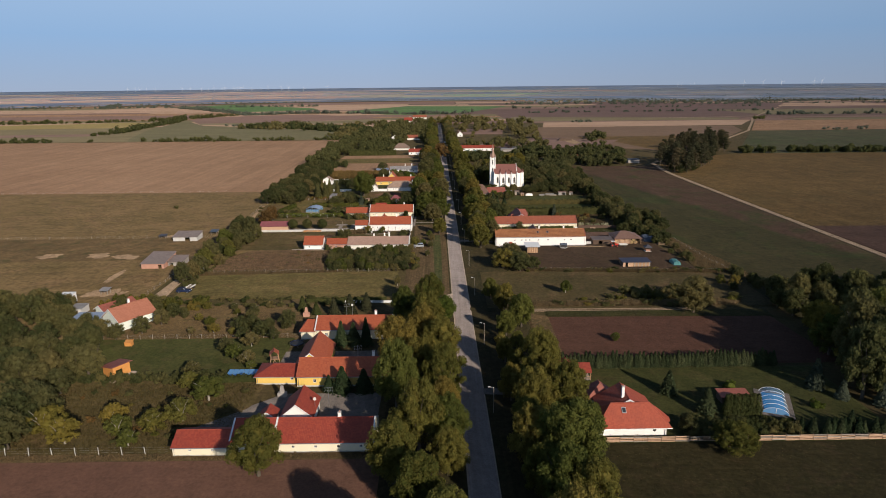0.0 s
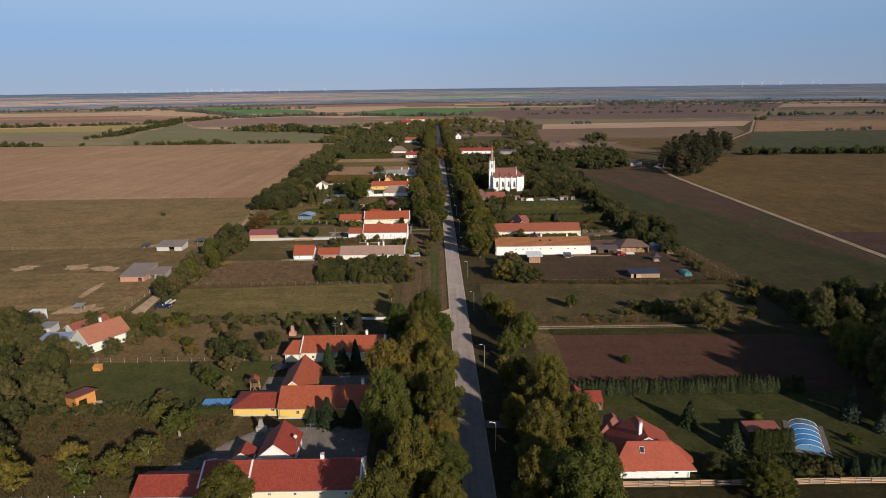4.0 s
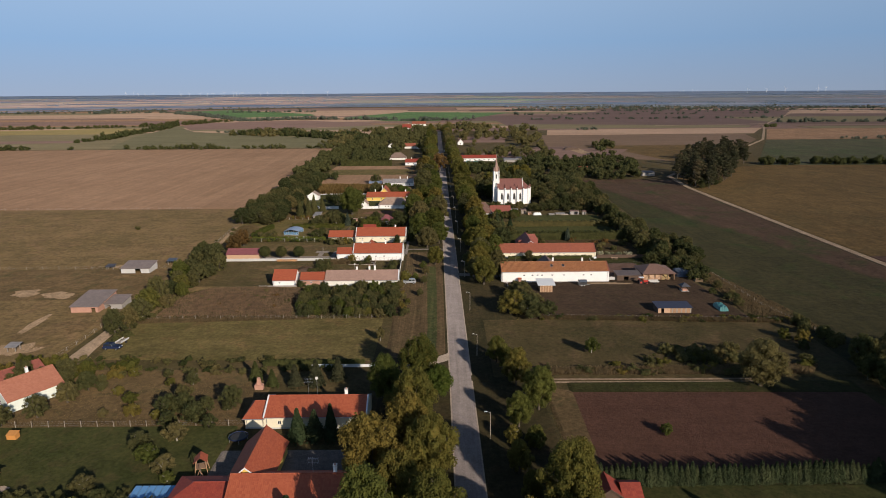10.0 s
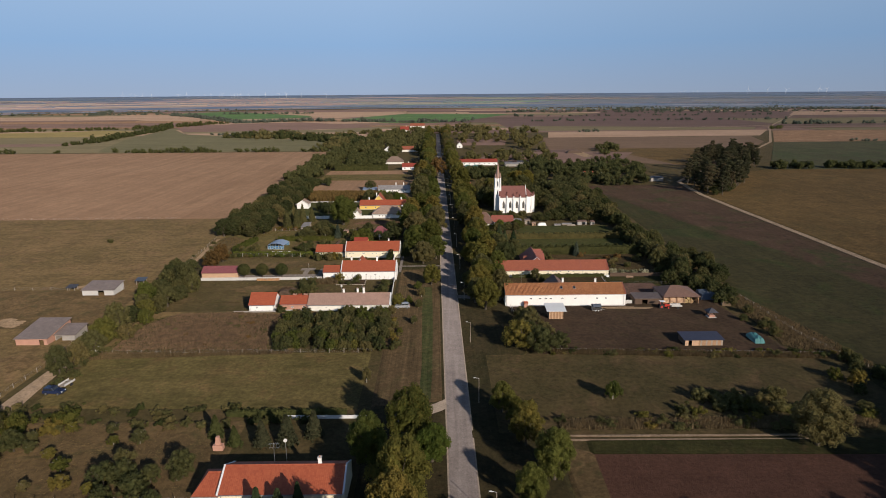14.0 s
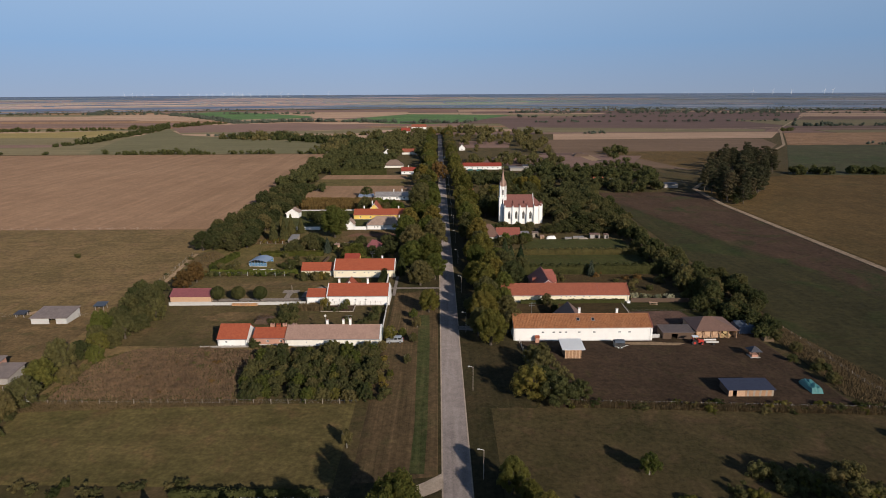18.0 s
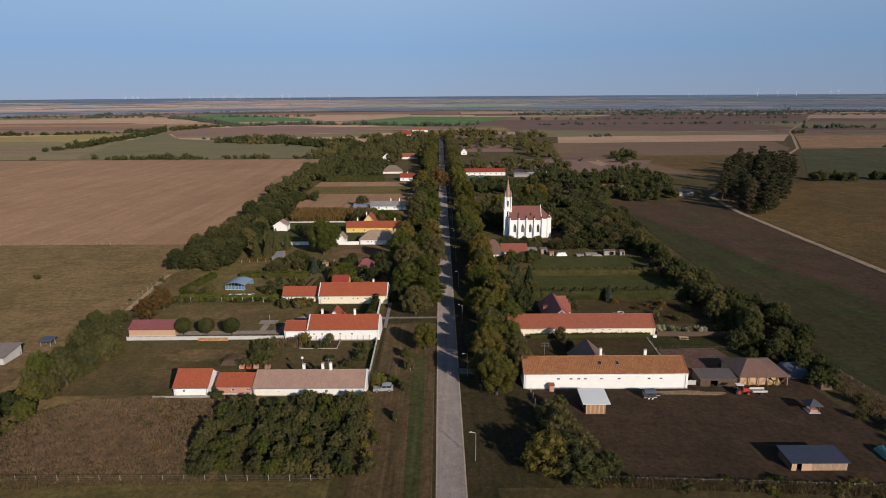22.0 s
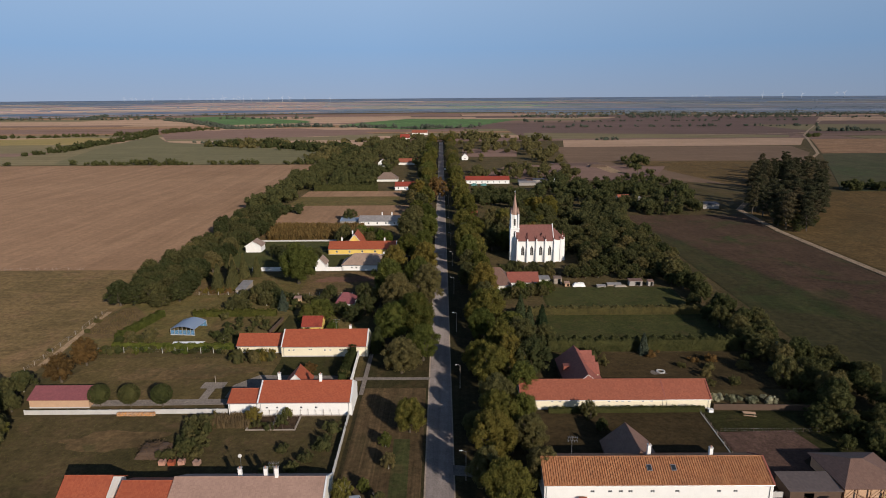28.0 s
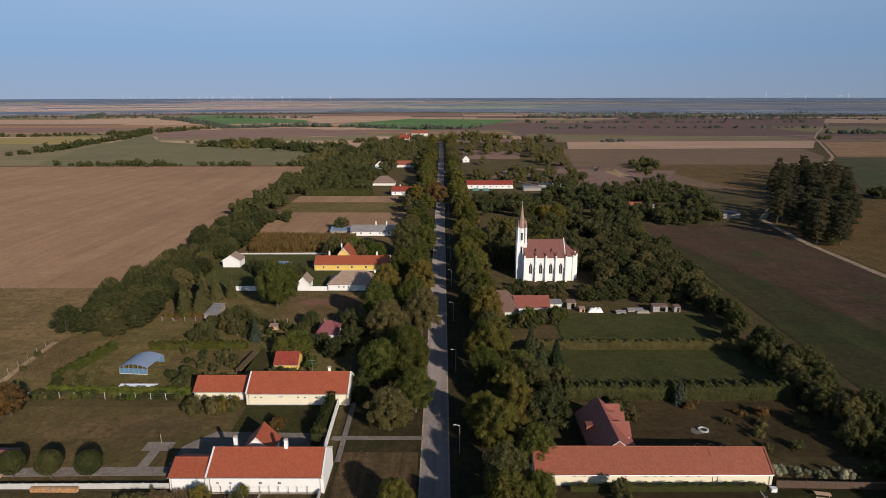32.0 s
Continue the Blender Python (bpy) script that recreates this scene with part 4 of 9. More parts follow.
def cross_house(x0, x1, y0, y1, eave, ridge, wall, roof, label, rz=0.0, board="plaster_trim", windows=True, name="house", category="house", hip=False, chim=None):
    """A house with its ridge along y and a gable towards the south."""
    W, D = x1 - x0, y1 - y0
    h = thing(name, (x0 + x1) / 2, (y0 + y1) / 2, label, category, rz=rz)
    a, b, c, d, t, over = -W / 2, W / 2, -D / 2, D / 2, 0.35, 0.4
    slope = (ridge - eave) / (W / 2)
    ez, rzz = eave - over * slope + 0.14, ridge + 0.14
    holes = [(-0.6, 0.6, 0.9, 2.0)] if windows else []
    part("front_wall", wall_cells(Shape(), a, b, c, c + t, -0.2, eave, holes), wall, h)
    if not hip:
        part("gable_wall", Shape().prism([(a, eave), (b, eave), (0, ridge)], "y", c + 0.002, c + t), wall, h)
        part("gable_wall", Shape().prism([(a, eave), (b, eave), (0, ridge)], "y", d - t, d - 0.002), wall, h)
    if windows:
        window(h, 0, c, 0.9, 1.2, 1.1)
    part("back_wall", Shape().box(a, b, d - t, d, -0.2, eave), wall, h)
    for x in (a, b - t):
        part("side_wall", Shape().box(x, x + t, c + t, d - t, -0.2, eave), wall, h)
    k = min(W / 2, D / 3) if hip else -0.3
    ye = over if hip else 0.3
    part("roof_slope", Shape().slab([(a - over, d + ye, ez), (a - over, c - ye, ez), (0, c + k, rzz), (0, d - k, rzz)], 0.14), roof, h)
    part("roof_slope", Shape().slab([(b + over, c - ye, ez), (b + over, d + ye, ez), (0, d - k, rzz), (0, c + k, rzz)], 0.14), roof, h)
    if hip:
        part("roof_hip", Shape().slab([(a - over, c - ye, ez), (b + over, c - ye, ez), (0, c + k, rzz)], 0.14), roof, h)
        part("roof_hip", Shape().slab([(b + over, d + ye, ez), (a - over, d + ye, ez), (0, d - k, rzz)], 0.14), roof, h)
    else:
        bb = Shape()
        for s in (-1, 1):
            e = s * (W / 2 + over + 0.03)
            bb.prism([(e, ez - 0.2), (0, rzz - 0.2), (0, rzz + 0.05), (e, ez + 0.05)], "y", c - 0.38, c - 0.3)
        part("bargeboard", bb, board, h, "pale bargeboard")
    part("ridge_tiles", Shape().rod((0, c + k, rzz), (0, d - k, rzz), 0.11, n=6), roof, h)
    if chim:
        chimney(h, chim[0], chim[1], eave, chim[2], 0.5)
    return h


def shed_roof(x0, x1, y0, y1, zf, zb, wall, roof, label, name="shed", over=0.35, openings=(), rz=0.0, posts=False):
    """A lean-to or mono-pitch shed; zf, zb: roof height in front and at the back."""
    W, D = x1 - x0, y1 - y0
    h = thing(name, (x0 + x1) / 2, (y0 + y1) / 2, label, "shed", rz=rz)
    a, b, c, d, t = -W / 2, W / 2, -D / 2, D / 2, 0.16
    if posts:
        for x in (a + 0.1, b - 0.1):
            for y, z in ((c + 0.1, zf), (d - 0.1, zb)):
                part("post", Shape().box(x - 0.08, x + 0.08, y - 0.08, y + 0.08, -0.1, z), "wood_grey", h)
    else:
        part("front_wall", wall_cells(Shape(), a, b, c, c + t, -0.2, zf, [(p - w / 2, p + w / 2, 0.05, hh) for p, w, hh in openings]), wall, h)
        part("back_wall", Shape().box(a, b, d - t, d, -0.2, zb), wall, h)
        for x in (a, b - t):
            part("side_wall", Shape().prism([(c + t, -0.2), (d - t, -0.2), (d - t, zb), (c + t, zf + (zb - zf) * t / D)], "x", x, x + t), wall, h)
    k = (zb - zf) / D
    part("roof", Shape().slab([(a - over, c - over, zf - over * k + 0.12), (b + over, c - over, zf - over * k + 0.12), (b + over, d + over, zb + over * k + 0.12), (a - over, d + over, zb + over * k + 0.12)], 0.1), roof, h)
    return h


def row(x0, x1, n, z, w, h):
    return [(x0 + (x1 - x0) * k / max(1, n - 1), z, w, h) for k in range(n)]


# red farmhouse at the village edge
long_house(-53, -43.1, 98.6, 104.6, 2.0, 3.35, "cream_wall", "roof_red", "low outbuilding wing with bright red tiled roof and cream wall", windows=row(-50, -46, 2, 1.0, 0.5, 0.4))
long_house(-43, -17.9, 99.4, 107.4, 2.2, 4.5, "cream_wall", "roof_red", "long farmhouse with bright red tiled roof and cream wall", gables=("p", "p"),
           windows=row(-40, -20, 6, 0.9, 0.55, 0.5), chimneys=[(-24.2, 0.2, 5.5)])
cross_house(-36.0, -30.2, 107.5, 115, 2.5, 4.9, "white_wall", "roof_red", "steep red-roofed cross house with white bargeboards in the courtyard", chim=None, windows=False)
cross_house(-40.4, -37.6, 108.4, 111.4, 1.9, 2.9, "cream_wall", "roof_red", "small red-roofed porch in the courtyard", windows=False, name="porch", category="porch")
# yellow farmhouse
long_house(-46, -36.9, 125.6, 132, 2.0, 3.2, "yellow_wall", "roof_red", "low yellow wing with dark red tiled roof", windows=[(-38.2, 1.0, 0.7, 0.6)], gables=("h", ""))
long_house(-36.8, -15.5, 124.4, 132.6, 2.5, 4.8, "yellow_wall", "roof_orange", "long yellow farmhouse with orange tiled roof", windows=row(-33, -19, 5, 0.9, 0.7, 0.8), chimneys=[(-20.6, 0.5, 6.0)])
cross_house(-38.2, -31.4, 129.2, 141.5, 2.6, 5.6, "yellow_wall", "roof_orange", "yellow annex with steep orange gabled roof", windows=False)
# cream farmhouse
long_house(-41.6, -37.9, 150.4, 157, 2.3, 4.0, "cream_wall", "roof_orange", "short hipped wing of a cream farmhouse", gables=("h", ""))
long_house(-37.7, -18.4, 150.2, 158.4, 2.7, 4.8, "cream_wall", "roof_orange", "long cream farmhouse with orange tiled roof and pale gable", gables=("p", "p"),
           windows=row(-35, -21, 5, 0.9, 0.7, 0.8), chimneys=[(-22.6, 0.3, 6.0)])
# house behind the gardens
cross_house(-95.5, -87.5, 158, 168.5, 2.8, 5.6, "green_wall", "roof_salmon", "pale green house with orange gabled roof among trees", rz=-34, chim=(-1.5, 1.0, 6.4))
cross_house(-101.5, -97, 166.5, 176, 2.4, 3.6, "green_wall", "roof_maroon", "low red-roofed wing of the pale green house", rz=-34, windows=False)
shed_roof(-106.5, -98.6, 160.8, 165.6, 2.0, 2.3, "green_wall", "foil", "lean-to with broad blue-grey sheet roof", over=0.2)
shed_roof(-112, -108.4, 169.3, 173.5, 2.0, 2.2, "concrete", "roof_grey", "pale concrete outhouse with light roof", over=0.15, openings=[(0.4, 0.9, 1.7)])
shed_roof(-120.5, -116.8, 177.6, 182, 2.6, 2.9, "white_wall", "roof_sheet", "white flat-roofed cabin behind trees", over=0.1, openings=[(0.5, 0.9, 1.9)])
# faded farmhouse group
long_house(-42.4, -18.2, 240.2, 248, 2.1, 4.2, "pale_wall", "roof_faded", "old farmhouse with faded pinkish tiles and weathered pale wall", gables=("", "p"),
           windows=[(-26.6, 0.8, 0.7, 0.6), (-37, 0.9, 0.4, 0.3)], chimneys=[(-28, 0.6, 5.5), (-26.1, 0.1, 5.9), (-32.3, 1.0, 5.2)])
long_house(-50.9, -42.6, 241.0, 247, 2.1, 3.6, "brick_wall", "roof_orange", "low brick outbuilding with new red-orange roof", windows=[(-47.2, 0.8, 0.7, 0.6), (-43.8, 0.8, 0.7, 0.6)])
long_house(-59.8, -52.3, 240.2, 247.4, 2.3, 4.7, "white_wall", "roof_orange", "white garage with bright red-orange roof", name="garage", category="garage", windows=[(-57.6, 1.0, 0.6, 0.5)])
# white farmhouse
long_house(-43.5, -37.4, 271.6, 278, 2.9, 4.3, "white_wall", "roof_orange", "low white wing with orange tiled roof", over=0.3)
long_house(-37.1, -18.5, 271.4, 279.6, 3.3, 5.75, "white_wall", "roof_orange", "long white farmhouse with orange tiled roof and tall chimney", gables=("p", "p"),
           windows=row(-35.6, -33.5, 2, 1.6, 0.5, 0.45) + row(-28.6, -25.5, 2, 1.6, 0.6, 0.5), chimneys=[(-25.1, 0.0, 7.3), (-34.3, 2.0, 6.6)])
cross_house(-34.0, -29.0, 279.7, 284.6, 2.6, 5.2, "white_wall", "roof_orange", "orange-roofed rear wing with pale bargeboards", windows=False)
# cream farmhouse with hedge
long_house(-52.2, -40.3, 303.6, 309.6, 2.1, 4.0, "cream_wall", "roof_orange", "low cream wing with weathered orange roof")
long_house(-40.0, -18.9, 301.1, 309.3, 2.95, 5.6, "cream_wall", "roof_orange", "long cream farmhouse with orange tiled roof", gables=("p", "p"),
           windows=[(-38.4, 1.5, 0.5, 0.45), (-37.2, 1.5, 0.5, 0.45), (-33, 1.7, 1.0, 0.3), (-29.4, 1.5, 0.5, 0.45), (-28, 1.5, 0.5, 0.45), (-25.6, 1.5, 0.7, 0.45)], chimneys=[(-23.4, 0.3, 6.6)])
long_house(-39, -33.5, 318, 323, 1.8, 3.6, "yellow_wall", "roof_red", "small yellow house with bright red roof behind trees")
long_house(-32.6, -27.4, 336, 343, 2.2, 4.4, "pale_wall", "roof_purple", "house with dusky purple-red roof half hidden by trees", gables=("h", "h"))
# long white barn and low range on the farm side
long_house(16.6, 52.5, 242.7, 251.0, 3.85, 5.9, "white_wall", "roof_barn", "long white barn with orange-brown tiled roof", name="barn", category="barn",
           windows=[(x, 2.2, 0.7, 0.45) for x in (24.2, 27, 28.7, 30.2, 33.7, 37.6, 44.2, 46.8)], chimneys=[(34.8, 2.0, 6.9), (44.6, 0.9, 7.0)], lights=[(33.7, 0.55), (37.6, 0.55)], gables=("", "r"))
long_house(16.6, 46.2, 273.7, 281.5, 2.4, 4.75, "cream_wall", "roof_long", "long low cream range with dull orange tiled roof", gables=("r", ""),
           windows=[(x, 1.55, 0.55, 0.3) for x in (23, 24.6, 26, 28.5, 31.5, 34.8, 36.4, 37.6, 39, 41.8, 43.6)], name="farm_range", category="farm building", group="farm ranges")
long_house(46.5, 55.7, 273.9, 281.3, 2.35, 4.7, "cream_wall", "roof_long", "end section of the low cream range under orange tiles", gables=("r", "r"), name="farm_range", category="farm building", group="farm ranges")
_bn = [o for o in bpy.data.objects if o.get("label") == "long white barn with orange-brown tiled roof"][0]
_ribs = Shape()
for k in range(92):
    x = -17.9 + k * 0.393
    _ribs.rod((x, -4.53, 3.87), (x, -0.08, 6.075), 0.055, 0.055, 5)
part("tile_ribs", _ribs, "roof_barn", _bn, "ribs of orange-brown roof tiles")
cross_house(29.6, 37.8, 249.6, 258.6, 1.8, 5.2, "wood_dark", "roof_umber", "steep brown-roofed outbuilding behind the barn", board="roof_umber", name="outbuilding", category="outbuilding", windows=False)
_sh = cross_house(27.3, 35.2, 278.0, 293.4, 2.5, 5.7, "wood_dark", "roof_maroon", "steep red-roofed house with three stepped gables behind the low range", windows=False)
part("tile_hanging", Shape().prism([(-4.3, 2.3), (4.3, 2.3), (0, 5.78)], "y", -8.1, -8.02), "roof_maroon", _sh, "tile-hung front gable")
for y, w in ((-0.6, 1.9), (2.9, 1.6), (6.0, 1.4)):
    gb = part("gable_wing", Shape().prism([(y - w, 2.5), (y + w, 2.5), (y + w, 3.7), (y, 5.3), (y - w, 3.7)], "x", 0.4, 3.5), "cream_wall", _sh)
    for e in (-1, 1):
        q = [(0.2, y + e * (w + 0.3), 3.5), (3.8, y + e * (w + 0.3), 3.5), (3.8, y, 5.46), (0.2, y, 5.46)]
        part("roof_slope", Shape().slab(q if e < 0 else q[::-1], 0.12), "roof_maroon", gb)
part("dormer", Shape().prism([(-3.7, 3.0), (-3.7, 4.0), (-2.0, 4.2)], "y", 0.2, 1.8), "roof_maroon", _sh, "small red-roofed dormer")
# red hipped house by the street
_rh = long_house(23.2, 35.6, 103.3, 108.3, 2.7, 5.3, "white_wall", "roof_rust", "white house with orange-red hipped roof and rounded end", gables=("h", "h"), over=0.75,
                 windows=[(26.4, 1.2, 0.9, 0.42), (28.5, 1.25, 0.5, 0.45), (29.9, 1.25, 0.5, 0.45)], lights=[(28.0, 0.62)])
part("round_window", Shape().rod((4.0, -2.56, 1.3), (4.0, -2.44, 1.3), 0.32, n=14), "pane", _rh, "round dark window")
part("bay_roof", Shape().rod((4.6, 0.3, 2.2), (4.6, 0.3, 4.6), 3.0, 0.15, 14), "roof_rust", _rh, "rounded orange-red roof end")
part("bay_wall", Shape().rod((4.6, 0.3, -0.2), (4.6, 0.3, 2.5), 2.2, n=14), "white_wall", _rh)
cross_house(24.7, 34.5, 107.0, 113.4, 2.6, 5.5, "white_wall", "roof_rust", "long rear wing of the orange-roofed house with pale verge", windows=False, chim=(-0.8, -1.6, 7.3))
cross_house(23.4, 28.8, 113.7, 118, 2.2, 4.6, "white_wall", "roof_maroon", "dull red back wing of the orange-roofed house", windows=False, hip=True)
_su = cross_house(20.0, 24.0, 125.8, 129.8, 2.1, 3.5, "wood_dark", "roof_red", "small dark log summerhouse with red tiled roof", windows=False, name="summerhouse", category="summerhouse", board="wood_dark")
for k in range(3):
    window(_su, -0.9 + k * 0.9, -2.0 - 0.2, 0.8, 0.62, 0.9, material="white_paint")
part("porch_roof", Shape().slab([(1.9, -2.5, 2.0), (5.2, -2.5, 2.0), (5.2, 0.2, 3.2), (1.9, 0.2, 3.2)], 0.12), "roof_red", _su, "red tiled porch roof")
part("porch_roof", Shape().slab([(5.2, 2.4, 2.1), (1.9, 2.4, 2.1), (1.9, 0.2, 3.2), (5.2, 0.2, 3.2)], 0.12), "roof_red", _su)
part("porch_deck", Shape().box(2.02, 5.1, -2.3, 2.2, -0.1, 0.2), "wood_grey", _su)
for x in (3.4, 4.95):
    for y in (-2.2, 2.05):
        part("post", Shape().box(x - 0.07, x + 0.07, y - 0.07, y + 0.07, 0.2, 2.05), "wood", _su)
for z in (0.55, 0.95):
    part("rail", Shape().box(2.1, 5.0, -2.26, -2.2, z, z + 0.08), "wood_pink", _su)
part("back_rail", Shape().box(2.1, 5.0, 2.1, 2.16, 0.2, 1.9), "wood_dark", _su)
shed_roof(50.8, 56.4, 114.6, 117.2, 1.6, 1.9, "wood_dark", "roof_maroon", "flat-roofed garden shed with reddish tiles", over=0.3)
# cottages and sheds near the church
long_house(21.8, 32.2, 356, 363, 2.6, 4.9, "white_wall", "roof_maroon", "white cottage with dull red roof", gables=("", ""), windows=row(25, 30, 2, 1, 0.8, 0.9))
long_house(13.6, 22.4, 352.6, 366, 2.6, 6.6, "pale_wall", "roof_umber", "cottage wing with broad dark brown hipped roof", gables=("h", "h"))
shed_roof(33, 36.4, 360, 363.5, 2.2, 2.4, "pale_wall", "roof_grey", "pale flat-roofed lean-to by the cottage")
for x, y, w, d, z, wl, rf, lab in ((39.7, 361.5, 2.6, 2.4, 2.0, "wood_grey", "roof_brown", "small garden hut with brown roof"), (42.4, 358.8, 1.6, 1.4, 1.1, "wood_pink", "roof_faded", "small low wooden garden hutch"),
                                   (53.6, 357, 2.8, 1.0, 0.6, "stone_wall", "roof_grey", "low pale box by the hedge"), (58.5, 359, 4.6, 1.4, 0.5, "wood_grey", "roof_grey", "low stack of grey timber"),
                                   (65.8, 359, 4.4, 2.2, 1.7, "stone_wall", "roof_umber", "open-fronted pale garden shed"), (70.8, 358.8, 1.8, 1.8, 1.6, "stone_wall", "roof_umber", "small grey concrete store")):
    shed_roof(x - w / 2, x + w / 2, y, y + d, z, z + 0.25, wl, rf, lab, over=0.12, openings=[(w * 0.15, w * 0.4, z - 0.2)])
# houses further along
long_house(-47.4, -19.6, 404, 412, 2.6, 4.7, "yellow_wall", "roof_orange", "long yellow farmhouse with orange roof near the church", gables=("", "p"), chimneys=[(-42.5, 1, 6.2), (-24.6, 1, 6.0)], windows=row(-44, -23, 5, 0.9, 0.8, 0.9))
cross_house(-41, -34, 411, 421, 2.8, 7.0, "yellow_wall", "roof_orange", "rear gabled wing with orange roof", windows=False, chim=(-1.5, 0, 7.6))
cross_house(-48, -44.2, 379.8, 386, 2.6, 4.6, "white_wall", "roof_thatch", "small white gabled annex with brown roof", board="white_wall", windows=False)
long_house(-37.8, -21, 379.8, 388, 2.5, 5.6, "white_wall", "roof_thatch", "white house with brown hipped roof", gables=("h", "h"), windows=row(-34.2, -31, 3, 1.0, 0.6, 0.6), chimneys=[(-22.6, 0.5, 6.0)])
cross_house(-83, -76.6, 408.3, 414.5, 2.8, 4.8, "white_wall", "roof_thatch", "small white house with brown roof among trees", board="white_wall", windows=False)
long_house(-42.8, -22.3, 462.6, 470.5, 2.5, 4.4, "white_wall", "roof_grey", "long white house with grey roof", chimneys=[(-31.5, 1, 6), (-26.5, 1, 6)], windows=row(-38, -25, 4, 0.9, 0.8, 0.9))
shed_roof(-53, -44.5, 467, 473, 1.6, 2.2, "stone_wall", "foil", "low shed with bluish sheet roof")
long_house(-34.4, -20.2, 584, 592, 2.8, 5.2, "white_wall", "roof_red", "white house with bright red roof by the street", chimneys=[(-29, 1, 6.4)], windows=row(-32, -23, 3, 1, 0.9, 1))
long_house(-52, -36, 629, 639, 2.2, 6.4, "pale_wall", "roof_brown", "house with broad dark brown roof", gables=("h", "h"))
long_house(-44, -26, 747, 756, 2.6, 5.6, "pale_wall", "roof_long", "house with dull red roof in trees")
cross_house(-62, -54.5, 735, 743, 3.4, 6.6, "white_wall", "roof_thatch", "white gabled house far up the street")
long_house(-63.5, -50, 1040, 1050, 6.6, 11.5, "white_wall", "roof_red", "tall white house with red roof at the street's end", windows=row(-61, -53, 3, 1, 1, 1.3) + row(-61, -53, 3, 3.9, 1, 1.3), chimneys=[(-54, 1, 13)])
long_house(-56, -30, 1210, 1222, 4, 8, "pale_wall", "roof_long", "far house with dull red roof")
long_house(15.6, 48, 613, 621, 3.0, 5.2, "white_wall", "roof_red", "long white farmhouse with bright red roof", windows=row(19, 45, 7, 1, 0.9, 0.9))
long_house(105.5, 112.5, 529, 534, 2.2, 4.2, "pale_wall", "roof_long", "small cabin with red roof among trees", windows=[(109, 0.8, 1.2, 0.9)])
long_house(8.5, 17.5, 474, 481, 2.4, 4.4, "pale_wall", "roof_long", "low house with red roof behind the avenue", chimneys=[(11, 1, 6)])
cross_house(17.2, 23.6, 790, 798, 3.0, 6.4, "white_wall", "roof_thatch", "small white gabled house beyond the trees", board="white_wall")
cross_house(63, 70, 1010, 1018, 3.0, 6, "white_wall", "roof_long", "far white gabled house")
for x, y, w, d, z, rf, lab in ((60, 602, 12, 4, 2.4, "roof_grey", "low grey farmyard building"), (79, 607, 7, 5, 3, "roof_sheet", "pale-roofed shed in a yard"), (57, 608, 6, 4, 2.6, "roof_slate", "dark-roofed shed in a yard"),
                               (70, 615, 8, 4, 2.6, "roof_slate", "dark shed in the yard"), (118, 531, 4, 3, 2, "roof_grey", "small hut in the trees"), (152, 505, 9, 5, 2.6, "roof_slate", "dark hut by the pine grove")):
    shed_roof(x - w / 2, x + w / 2, y, y + d, z, z + 0.6, "white_wall" if rf == "roof_sheet" else "stone_wall", rf, lab)
# pasture sheds
shed_roof(-113, -104.9, 216, 227, 1.9, 3.4, "brick_wall", "roof_weathered", "old grey-brown roofed cattle shed in the pasture", openings=[(2.6, 1.2, 1.5)])
shed_roof(-104.6, -99.4, 219, 225, 1.7, 2.5, "stone_wall", "roof_weathered", "low grey-brown annex of the cattle shed", openings=[(-1.6, 1.6, 1.4)])
shed_roof(-118.5, -108.4, 256.7, 263.5, 1.9, 2.9, "concrete", "roof_weathered", "pale grey-brown roofed barn in the pasture", openings=[(1, 2, 1.7)])
shed_roof(-112.5, -110.3, 187.4, 189.4, 1.5, 1.8, "wood_grey", "roof_grey", "small feeding shelter on a sandy patch", posts=True, name="feeding_shelter")
shed_roof(-106.6, -103.9, 268, 270.2, 1.5, 1.9, "wood_grey", "foil_dark", "small open shelter at the pasture's edge", posts=True, name="feeding_shelter")
shed_roof(-126.5, -124, 262, 264, 1.2, 1.5, "wood_grey", "roof_slate", "small dark feeding shelter", posts=True, name="feeding_shelter")
long_house(-86.8, -74.2, 275.0, 281, 2.1, 3.5, "wood_pink", "roof_purple", "long wooden outbuilding with faded purple roof", name="outbuilding", category="outbuilding", gutter=False)
shed_roof(-81.2, -77.2, 129.4, 133.4, 2.9, 2.3, "wood_orange", "roof_maroon", "orange wooden garden shed with dark red roof", over=0.5, openings=[(-0.6, 1.6, 2.0)], rz=58)
field([(-77.4, 127.2), (-75.2, 131.8), (-76.6, 132.4), (-78.8, 128.0)], "road_edge", "pale slab before the garden shed", "terrace", "terrace").location.z += 0.06
shed_roof(-85.1, -83.4, 146.8, 148, 1.0, 1.3, "wood_orange", "wood_orange", "small orange wooden hutch", over=0.1, name="hutch")
# farmyard
_ws = shed_roof(27.8, 31.8, 231.4, 235.6, 2.7, 3.1, "wood_dark", "roof_sheet", "wooden shed with broad white sheet roof", over=0.8)
for k in range(14):
    part("plank", Shape().box(-2.0 + k * 0.286 + 0.015, -2.0 + (k + 1) * 0.286 - 0.015, -2.16, -2.105, 0.05, 2.6), "wood" if k % 3 else "wood_pink", _ws)
shed_roof(55.8, 63.9, 243.2, 247.7, 2.0, 2.3, "wood_dark", "roof_low", "low boarded shed with broad dark roof", over=0.25, openings=[(-1, 1.6, 1.6)])
shed_roof(58.8, 68.4, 211.6, 216, 1.7, 2.0, "wood_dark", "roof_blue", "low wooden cabin with dark blue roof", over=0.35, openings=[(-3.4, 0.9, 1.5)])
